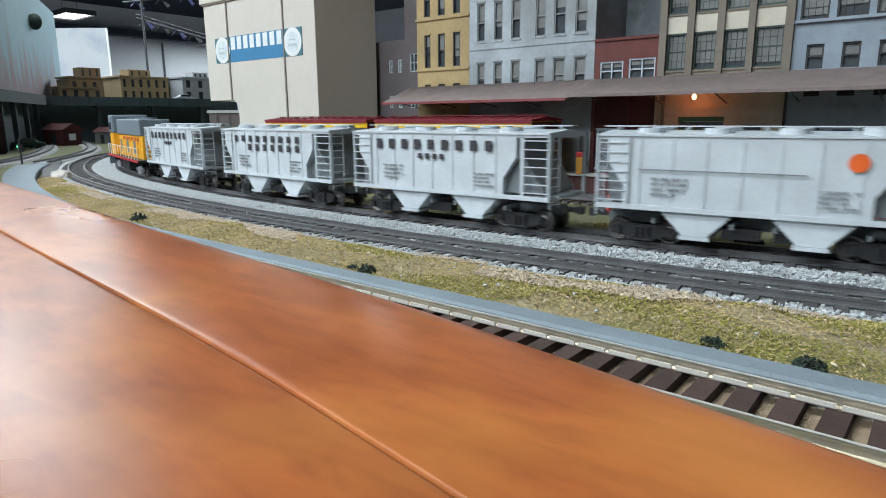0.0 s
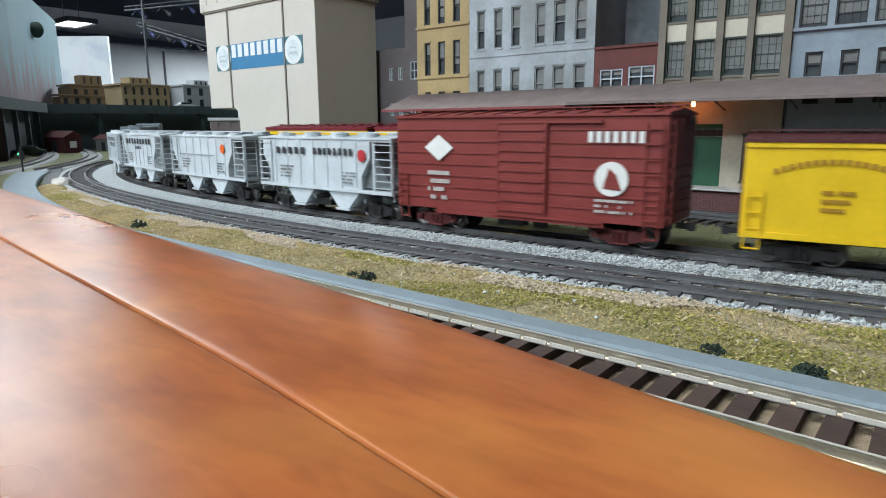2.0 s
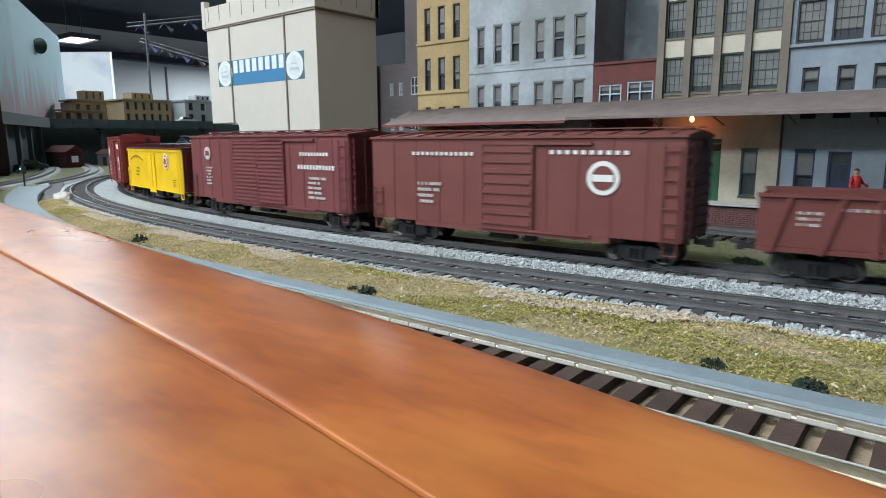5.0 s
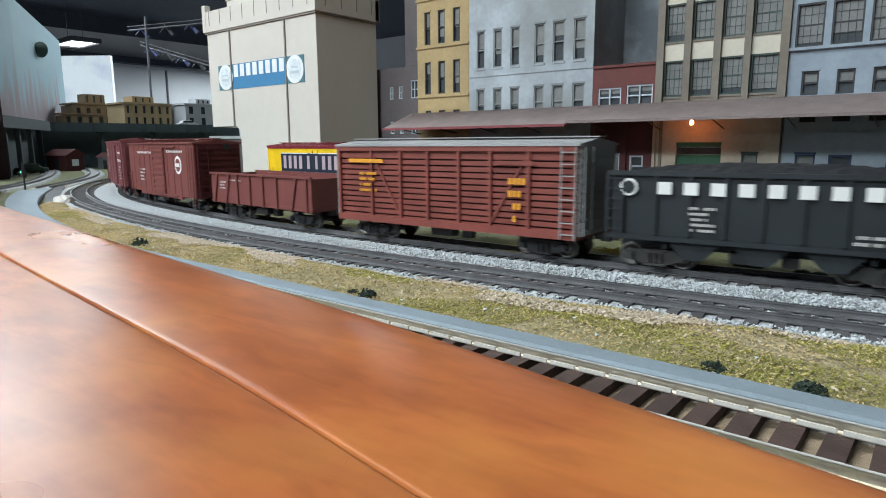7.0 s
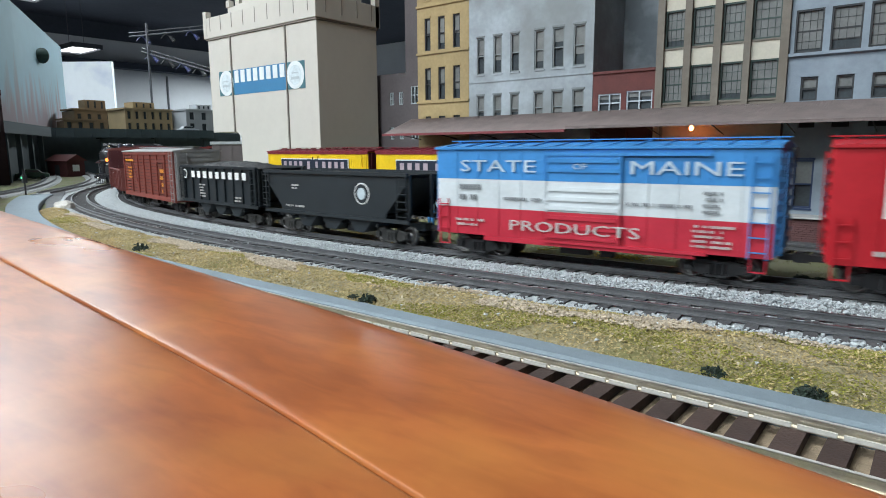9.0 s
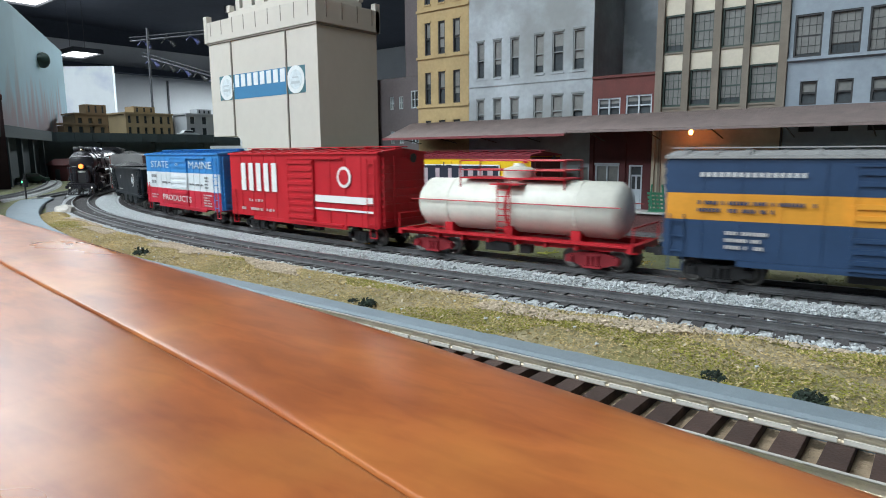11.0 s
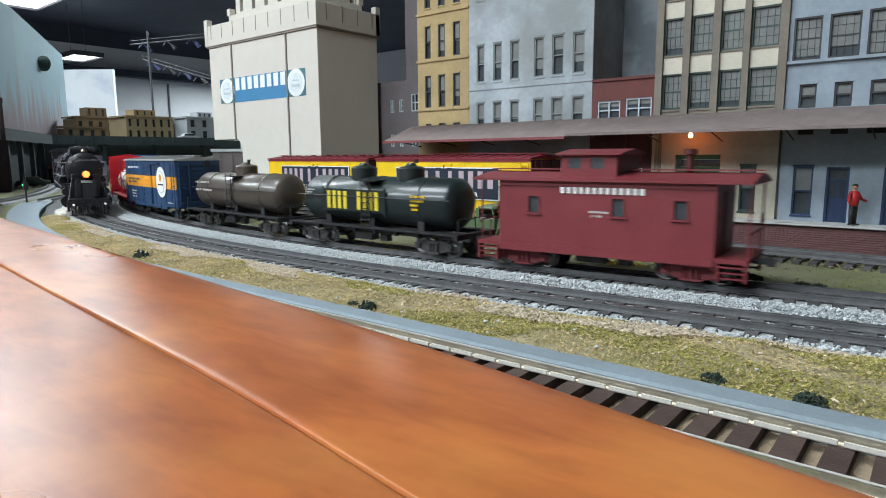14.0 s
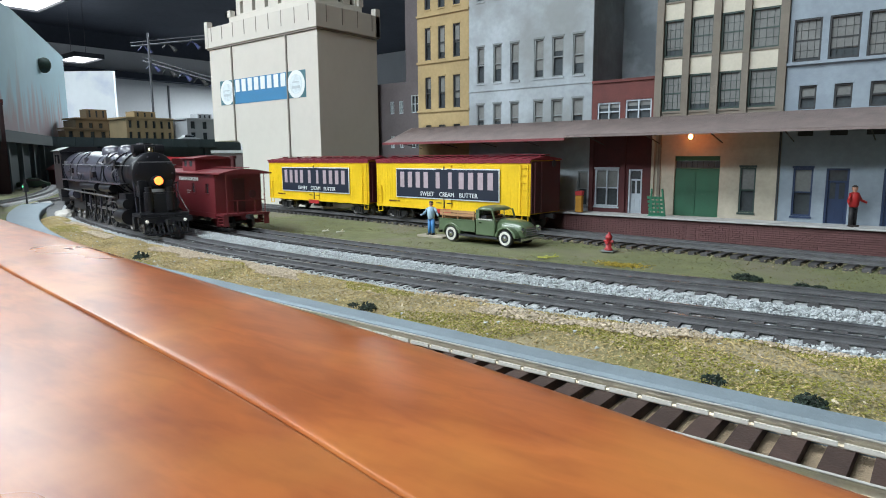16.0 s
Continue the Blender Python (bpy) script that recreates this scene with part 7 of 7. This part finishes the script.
depot_block("freight_shed", "low pinkish-grey model shed with a pale flat roof", -1.86, 1.215, 60, .18, .10, .118, mat("dusty_pink_wall", (.20, .17, .17), .85, var=.15, scale=20), P_WHITE, 5)
depot_block("brick_block", "dark maroon model building with tall ribs before the painted board", -2.265, .632, -16, .10, .05, .27, mat("maroon_grey_brick", (.06, .035, .04), .85, var=.2, scale=60), BRICK_D, 5)

# small cars parked on the viaduct
def parked_car(x, y, z, m, label, turn=90):
    t = thing("model_car", label, "car", pose(x, y, z, 0, 0, turn), "parked model cars")
    bm = bmesh.new()
    prism(bm, [(-.05, .008), (.05, .008), (.05, .02), (.03, .024), (.014, .036), (-.022, .036), (-.036, .024), (-.05, .022)], -.018, .018, "y")
    part("body", bm, m, t, bevel=.002)
    part("window", boxes((-.03, .02, -.0184, -.0181, .0255, .034)), GLASSDARK, t)
    for xx in (-.03, .03):
        for yy in (-.019, .014):
            bm = bmesh.new()
            cyl(bm, (xx, yy, .008), (xx, yy + .005, .008), .008, 14)
            part("wheel", bm, BLACK, t)


parked_car(-2.92, 1.62, .168, P_WHITE, "white model sedan parked on the viaduct")
parked_car(-2.5, .80, -.008, mat("green_toy", (.025, .07, .045), .4), "green model car parked by the far tracks", 70)
parked_car(-2.55, .66, -.008, P_RED, "red model car parked by the far tracks", 70)


def hut(x, y, label, m, s=1.0):
    t = thing("trackside_hut", label, "hut", pose(x, y, -.009, 0, 0, 20))
    part("wall", boxes((-.05 * s, .05 * s, -.04 * s, .04 * s, 0, .06 * s)), m, t)
    bm = bmesh.new()
    prism(bm, [(-.048 * s, .06 * s), (0, .085 * s), (.048 * s, .06 * s)], -.06 * s, .06 * s, "x")
    part("roof", bm, P_DKR, t)
    part("door", boxes((-.012 * s, .012 * s, -.0412 * s, -.0402 * s, 0, .045 * s)), BLACKF, t)
    part("window", boxes((.0502 * s, .0512 * s, -.015 * s, .015 * s, .02 * s, .045 * s)), SIGNWHITE, t)


hut(-2.72, .99, "small dusky red trackside hut under the viaduct", BRICK_D)
hut(-2.76, 1.18, "small grey trackside hut under the viaduct", GREYF, .8)


# tracks that branch off at the far end
def branch(points, label):
    t = thing("railway_track", label, "track", kind="structure")
    ln = [(p.x, p.y, 0) for p in smooth_line(points, 8)]
    for side in (-GAUGE / 2, GAUGE / 2):
        bm = bmesh.new()
        sweep(bm, ln, [(q + side, u) for q, u in RAILPROF])
        part("rail", bm, RAIL, t)
    bm = bmesh.new()
    sweep(bm, ln, [(-.03, -.0095), (-.026, -.0052), (.026, -.0052), (.03, -.0095)])
    part("roadbed", bm, BED, t)


branch([(-3.0, 1.02), (-2.5, .86), (-2.1, .70), (-1.8, .55), (-1.6, .42)], "grey branch track at the far end")
branch([(-3.0, 1.16), (-2.5, 1.0), (-2.15, .86), (-1.85, .70), (-1.6, .53)], "grey branch track beside another")
# the recess's shade is a flat black slab, no hole is cut
bm = bmesh.new()
prism(bm, [(-1.55, .515), (-1.13, .375), (-1.20, .418), (-1.72, .62)], -.012, -.0045, "z")
single("recess_shade", bm, BLACK, "flat black slab standing for the shaded recess beside the edging strip", "gap", "structure")


def boulder(x, y, z, r, seed, label):
    rng = random.Random(seed)
    bm = bmesh.new()
    bmesh.ops.create_icosphere(bm, subdivisions=3, radius=1)
    for v in bm.verts:
        k = 1 + .35 * noise.noise(v.co * 1.7 + Vector((seed, 0, 0))) + .12 * noise.noise(v.co * 5)
        v.co = Vector((v.co.x * r * 1.3 * k, v.co.y * r * k, max(v.co.z * r * .8 * k, -.003)))
    single("boulder", bm, mat("pale_plaster_rock", (.5, .47, .43), .9, var=.25, scale=60, bump=.8), label, "rock", m=pose(x, y, z))


boulder(-1.175, .418, -.006, .016, 3, "pale plaster boulder at the end of the verge")
boulder(-1.02, .372, -.006, .008, 5, "pale plaster boulder on the verge")


def signal(x, y):
    t = thing("signal_mast", "small dark railway signal mast at the trackside", "signal", pose(x, y, -.009))
    bm = bmesh.new()
    cyl(bm, (0, 0, 0), (0, 0, .062), .0018, 8)
    part("mast", bm, BLACK, t)
    part("base", boxes((-.006, .006, -.006, .006, 0, .006)), BLACK, t)
    part("head", boxes((-.005, .005, -.004, .004, .034, .05)), BLACK, t)
    bm = bmesh.new()
    cyl(bm, (0, -.0042, .045), (0, -.0055, .045), .0022, 10)
    part("lens", bm, glow("signal_green", (.1, .8, .35), 1.2), t)


signal(-1.52, .47)


# stage lighting bars hung over the far end
SPOTBLUE = mat("spot_blue", (.04, .05, .16), .4)


def light_bar(a, b, n, label):
    t = thing("lighting_bar", label, "light bar")
    bm = bmesh.new()
    A, B = Vector(a), Vector(b)
    cyl(bm, A, B, .005, 8)
    cyl(bm, A + Vector((0, 0, .022)), B + Vector((0, 0, .022)), .003, 8)
    part("bar", bm, STEEL, t)
    for k in range(n):
        p = A.lerp(B, (k + .5) / n)
        bm = bmesh.new()
        for q in (-.022, .022):
            cyl(bm, p, p + Vector((q, q, -.034)), .0028, 6)
        cyl(bm, p + Vector((.016, .018, -.022)), p + Vector((.034, .034, -.05)), .008, 12, .013)
        part("spotlight", bm, BLACK if k % 2 else SPOTBLUE, t)
        bm = bmesh.new()
        cyl(bm, p, p + Vector((0, 0, .022)), .002, 6)
        part("web", bm, STEEL, t)


light_bar((-4.15, 1.95, .80), (-3.7, 2.36, .86), 4, "grey pipe bar with dark stage spotlights")
light_bar((-4.1, 2.0, .71), (-3.7, 2.3, .56), 5, "grey pipe bar with small black spotlights")
ob = thing("light_stand", "thin grey upright pole carrying lighting bars", "pole", pose(-4.06, 2.02, -1.1))
bm = bmesh.new()
cyl(bm, (0, 0, 0), (0, 0, 1.98), .007, 10)
part("pole", bm, STEEL, ob)
for k in range(5):
    single("trim", boxes((HALL["x0"] + .001, HALL["x0"] + .03, 4.4 + k * 1.2, 4.43 + k * 1.2, -1.1, 1.6)), GREYWALL, "thin grey wall panel joint", "trim", "structure")
single("trim", boxes((HALL["x0"] + .001, HALL["x0"] + .25, HALL["y0"], HALL["y1"], 1.66, 1.78)), DARKCEIL, "dark horizontal duct along the far wall", "duct", "structure")
single("trim", boxes((HALL["x0"] + .001, HALL["x0"] + .04, HALL["y0"], HALL["y1"], 2.2, 2.5)), DARKCEIL, "dark top of the far wall", "trim", "structure")


# ---- small things by the dock ----
CLEAR = bpy.data.materials.new("clear_glass")
CLEAR.use_nodes = True
for key, value in (("Roughness", .03), ("Transmission Weight", 1.0), ("IOR", 1.15)):
    CLEAR.node_tree.nodes["Principled BSDF"].inputs[key].default_value = value


def dome(sections, bottom):
    """A rounded shell through sections (x, half width, top) over a flat underside."""
    bm = bmesh.new()
    rows = []
    for x, hw, top in sections:
        row = []
        for k in range(13):
            a = math.pi * k / 12
            c, s = math.cos(a), math.sin(a)
            row.append(bm.verts.new((x, math.copysign(abs(c) ** .55, c) * hw, bottom + (top - bottom) * max(s, 0) ** .55)))
        rows.append(row)
    for p, q in zip(rows, rows[1:]):
        for k in range(12):
            bm.faces.new([p[k], p[k + 1], q[k + 1], q[k]])
        bm.faces.new([p[0], q[0], q[12], p[12]])
    bm.faces.new(rows[0][::-1])
    bm.faces.new(rows[-1])
    bmesh.ops.recalc_face_normals(bm, faces=bm.faces)
    return bm


def pickup():
    t = thing("pickup_truck", "old green model pickup truck with whitewall tyres", "truck", pose(-.4245, .604, -.0085, 0, 0, -3))
    G = paint("pickup_green", (.105, .15, .082), .3, coat=.4)
    CH = mat("chrome", (.7, .7, .7), .15, metal=1.0, var=.05)
    W = .021
    bm = bmesh.new()
    prism(bm, [(-.060, .0135), (-.004, .0135), (-.004, .0255), (-.060, .0255)], -W, -W + .0015, "y")
    prism(bm, [(-.060, .0135), (-.004, .0135), (-.004, .0255), (-.060, .0255)], W - .0015, W, "y")
    box(bm, -.060, -.004, -W + .0015, W - .0015, .0125, .0145)
    box(bm, -.0605, -.059, -W + .0015, W - .0015, .0145, .0255)
    part("bed", bm, G, t)
    part("bed_rail", boxes((-.061, -.004, -W - .0006, -W + .0016, .0256, .0268), (-.061, -.004, W - .0016, W + .0006, .0256, .0268)), G, t)
    bm = bmesh.new()
    prism(bm, [(-.0035, .010), (.024, .010), (.0245, .0285), (-.0035, .0285)], -W + .0005, W - .0005, "y")
    part("cab", bm, G, t, bevel=.0014)
    # rounded roof on pillars, open side windows, glazed windscreen
    part("roof", dome([(-.0035, .0165, .0392), (-.0020, .0182, .0422), (.004, .0188, .0438), (.012, .0188, .0438), (.0175, .0182, .0424), (.0210, .0165, .0392)], .0388), G, t, smooth=True)
    part("rear_panel", boxes((-.0034, -.0022, -W + .0025, W - .0025, .0286, .0388)), G, t)
    part("seat", boxes((-.001, .009, -.016, .016, .0286, .0325)), BLACKF, t)
    part("dashboard", boxes((.0185, .0235, -.017, .017, .0286, .0298)), BLACKF, t)
    for s in (-1, 1):
        y0, y1 = sorted((s * (W - .0010), s * (W - .0026)))
        bm = bmesh.new()
        prism(bm, [(.0228, .0286), (.0246, .0286), (.0208, .0395), (.0193, .0395)], y0, y1, "y")
        part("front_pillar", bm, G, t)
        bm = bmesh.new()
        prism(bm, [(-.0034, .0286), (.0016, .0286), (.0020, .0395), (-.0030, .0395)], y0, y1, "y")
        part("rear_pillar", bm, G, t)
        y = s * (W - .0003)
        part("window_trim", boxes((.0005, .0215, min(y, y + s * .0004), max(y, y + s * .0004), .0283, .0293)), P_CREAM, t)
        part("door_handle", boxes((.003, .006, min(y, y + s * .0008), max(y, y + s * .0008), .0245, .0254)), CH, t)
    bm = bmesh.new()
    prism(bm, [(.0240, .0287), (.0201, .0392), (.0204, .0393), (.0243, .0288)], -W + .0028, W - .0028, "y")
    pane = part("windscreen", bm, CLEAR, t)
    pane.visible_shadow = False
    part("screen_divider", boxes((.0221, .0229, -.0005, .0005, .0289, .0388)), G, t)
    part("hood", dome([(.0246, .0175, .0296), (.034, .0165, .0296), (.045, .0150, .0288), (.053, .0138, .0268), (.058, .0128, .0235), (.0604, .0118, .0200)], .010), G, t, smooth=True)
    for x, n in ((-.040, "rear_fender"), (.040, "front_fender")):
        for s in (-1, 1):
            bm = bmesh.new()
            pts = [(x + .0145 * math.cos(radians(a)), .0095 + .0125 * math.sin(radians(a))) for a in range(0, 181, 15)]
            pts += [(x + .0108 * math.cos(radians(a)), .0095 + .0098 * math.sin(radians(a))) for a in range(180, -1, -15)]
            y0, y1 = sorted((s * (W + .0015), s * (W - .0095)))
            prism(bm, pts, y0, y1, "y")
            part(n, bm, G, t, bevel=.002)
            bm = bmesh.new()
            y0 = s * (W + .0008)
            turned(bm, [(0, .0092), (-s * .005, .0092), (-s * .006, .008)], "y", 24, (x, y0, .0092))
            w = part("wheel", bm, BLACK, t)
            bm = bmesh.new()
            turned(bm, [(0, .0078), (s * .0004, .0078)], "y", 24, (x, y0, .0092))
            part("whitewall", bm, P_CREAM, w)
            bm = bmesh.new()
            turned(bm, [(s * .0004, .0049), (s * .0008, .0049)], "y", 20, (x, y0, .0092))
            part("rim", bm, BLACKF, w)
            bm = bmesh.new()
            turned(bm, [(s * .0008, .0028), (s * .0018, .001)], "y", 14, (x, y0, .0092))
            part("hubcap", bm, CH, w)
    for s in (-1, 1):
        part("running_board", boxes((-.028, .029, min(s * .0135, s * (W + .001)), max(s * .0135, s * (W + .001)), .0075, .0095)), BLACKF, t)
        bm = bmesh.new()
        cyl(bm, (.057, s * .0165, .0195), (.0605, s * .0165, .0195), .0032, 14)
        h = part("headlight", bm, G, t)
        bm = bmesh.new()
        turned(bm, [(.0605, .0028), (.0614, .0015)], "x", 14, (0, s * .0165, .0195))
        part("lens", bm, CH, h)
    for k in range(4):
        part("grille_bar", boxes((.0606, .0614, -.0115, .0115, .0122 + k * .0024, .0134 + k * .0024)), CH, t)
    part("front_bumper", boxes((.062, .0636, -.0225, .0225, .0078, .0112)), CH, t, bevel=.0006)
    part("rear_bumper", boxes((-.0635, -.062, -.02, .02, .0085, .011)), CH, t)
    part("frame", boxes((-.058, .056, -.012, .012, .0062, .0098)), BLACK, t)
    return t


pickup()
TIMBER = mat("pale_crate_wood", (.42, .23, .11), .7, var=.25, scale=90, stretch=(.2, 1, 1))
ob = thing("crate_stack", "pale wooden stake rack and crates on the pickup bed", "crate", pose(-.4245, .604, -.0085, 0, 0, -3))
for z in (.0306, .0342):
    part("board", boxes((-.058, -.004, -.0215, -.0203, z, z + .0028)), TIMBER, ob)
for x in (-.056, -.032, -.008):
    part("stake", boxes((x, x + .0018, -.0203, -.0187, .0146, .037)), TIMBER, ob)
for k in range(5):
    part("plank", boxes((-.058, -.004, -.016 + k * .0066, -.0102 + k * .0066, .0272, .0295)), TIMBER, ob)


def figure(x, y, z, top, legs, label, turn, h=.041):
    """A plain painted model figure in one mesh, its colours by height."""
    bm = bmesh.new()
    k = h / .041
    for s in (-1, 1):
        cyl(bm, (s * .0027 * k, 0, 0), (s * .0022 * k, 0, .019 * k), .0019 * k, 8, .0026 * k)
        cyl(bm, (s * .0046 * k, .0005, .0325 * k), (s * .0092 * k, -.001, .026 * k), .0015 * k, 8, .0013 * k)
        cyl(bm, (s * .0092 * k, -.001, .026 * k), (s * .0125 * k, -.0045 * k, .0235 * k), .0013 * k, 8, .0011 * k)
        box(bm, s * .0027 * k - .0016 * k, s * .0027 * k + .0016 * k, -.0045 * k, .002 * k, 0, .0015 * k)
    turned(bm, [(.0175 * k, .003 * k), (.022 * k, .0045 * k), (.028 * k, .005 * k), (.033 * k, .0045 * k), (.0345 * k, .0018 * k), (.0355 * k, .0016 * k), (.0365 * k, .0024 * k),
                (.0385 * k, .0028 * k), (.0402 * k, .0024 * k), (.0412 * k, .001 * k)], "z", 12)
    me_name = "painted_figure"
    m = mat("figure_paint", (1, 1, 1), .6, var=.08, scale=200)
    nt = m.node_tree
    tc = nt.nodes.new("ShaderNodeTexCoord")
    sep = nt.nodes.new("ShaderNodeSeparateXYZ")
    nt.links.new(tc.outputs["Object"], sep.inputs[0])
    rmp = nt.nodes.new("ShaderNodeValToRGB")
    rmp.color_ramp.interpolation = "CONSTANT"
    dv = nt.nodes.new("ShaderNodeMath")
    dv.operation = "DIVIDE"
    dv.inputs[1].default_value = h
    nt.links.new(sep.outputs["Z"], dv.inputs[0])
    nt.links.new(dv.outputs[0], rmp.inputs[0])
    el = rmp.color_ramp.elements
    el[0].position, el[0].color = 0, (.02, .015, .012, 1)
    el[1].position, el[1].color = .045, (*legs, 1)
    for pos, c in ((.47, top), (.83, (.42, .22, .15)), (.95, (.03, .02, .015))):
        e = el.new(pos)
        e.color = (*c, 1)
    nt.links.new(rmp.outputs[0], nt.nodes["Principled BSDF"].inputs["Base Color"])
    single(me_name, bm, m, label, "figurine", m=pose(x, y, z, 0, 0, turn), smooth=True)


figure(-.521, .613, -.0075, (.33, .47, .58), (.05, .20, .45), "painted model figurine in blue overalls on a base", 10, .043)
single("figure_base", boxes((-.536, -.493, .602, .622, -.0098, -.0076)), mat("pale_card_base", (.36, .32, .25), .8, var=.15, scale=80), "pale flat card base on the turf", "base")
figure(-.0795, .752, .0186, (.40, .015, .015), (.015, .014, .015), "painted model figurine in a red jacket on the dock", 60, .0415)


def hydrant(x, y):
    t = thing("fire_hydrant", "red model fire hydrant on a grey base plate", "hydrant", pose(x, y, -.009))
    bm = bmesh.new()
    turned(bm, [(.0012, .0042), (.003, .0042), (.0032, .003), (.0135, .0029), (.0138, .0036), (.0152, .0036), (.0172, .0028), (.0188, .0014), (.0205, .0012)], "z", 16)
    part("barrel", bm, RED, t, smooth=True)
    bm = bmesh.new()
    cyl(bm, (-.0052, 0, .0108), (.0052, 0, .0108), .0014, 10)
    cyl(bm, (0, -.005, .0095), (0, 0, .0095), .0018, 10)
    part("outlet", bm, RED, t)
    part("base_plate", boxes((-.0075, .0075, -.005, .005, 0, .0011)), GREYF, t)


hydrant(-.281, .6207)


def hand_truck(x, y, z):
    t = thing("baggage_cart", "green slatted baggage cart leaning against the wall", "cart", pose(x, y, z, 18, 0, 0))
    m = mat("cart_green", (.03, .17, .10), .5, var=.2, scale=90)
    bm = bmesh.new()
    for s in (-1, 1):
        prism(bm, [(s * .0095 - .0009, 0), (s * .0095 + .0009, 0), (s * .0062 + .003 + .0009, .0345), (s * .0062 + .003 - .0009, .0345)], -.0008, .0008, "y")
    part("stile", bm, m, t)
    for k in range(5):
        part("slat", boxes((-.0095, .0105, -.0012, -.0009, .0012 + k * .0052, .0042 + k * .0052)), m, t)
    for s in (-1, 0, 1):
        part("rail", boxes((s * .005 - .0008, s * .005 + .0008, -.0018, -.0013, .001, .025)), m, t)
    part("foot_plate", boxes((-.0105, .0105, -.005, .0012, -.0002, .0008)), m, t)


hand_truck(-.2795, .7515, .0190)
ob = thing("yellow_post", "weathered yellow and red post standing on the dock", "post", pose(-.3795, .7445, .0187))
part("post", boxes((-.0045, .0045, -.003, .003, 0, .0215)), mat("post_yellow", (.50, .24, .03), .6, var=.2, scale=90), ob, bevel=.0008)
part("cap", boxes((-.005, .005, -.0034, .0034, .0217, .028)), RED, ob, bevel=.001)


def twig(x, y, turn, length, m, label):
    bm = bmesh.new()
    cyl(bm, (0, 0, .0008), (length, 0, .0022), .0009, 7, .0006)
    cyl(bm, (length * .5, 0, .0015), (length * .75, .003, .004), .0005, 6)
    single("twig", bm, m, label, "twig", m=pose(x, y, -.0088, 0, 0, turn))


PALEWOOD = mat("bleached_twig", (.62, .58, .5), .8, var=.15, scale=120)
twig(-.668, .556, 20, .010, PALEWOOD, "small bleached twig lying on the turf")
twig(-.645, .560, 35, .012, PALEWOOD, "small bleached twig lying on the turf")
twig(-.318, .538, -25, .016, mat("yellow_weed", (.36, .36, .06), .8, var=.2, scale=120), "yellow-green weed stalk lying on the turf")
twig(-.31, .541, 30, .012, mat("yellow_weed", (.36, .36, .06), .8, var=.2, scale=120), "yellow-green weed stalk lying on the turf")


def weed_point(rng):
    x, y = rng.gauss(-.235, .012), rng.gauss(.545, .006)
    return x, y, -.008


flakes("weed_patch", "yellow-green weed patch in the turf", 500, weed_point, island(mat("weed_leaf", (.36, .27, .04), .9, var=.2, scale=150), .7, 1.3), .0012, 71)


motions()
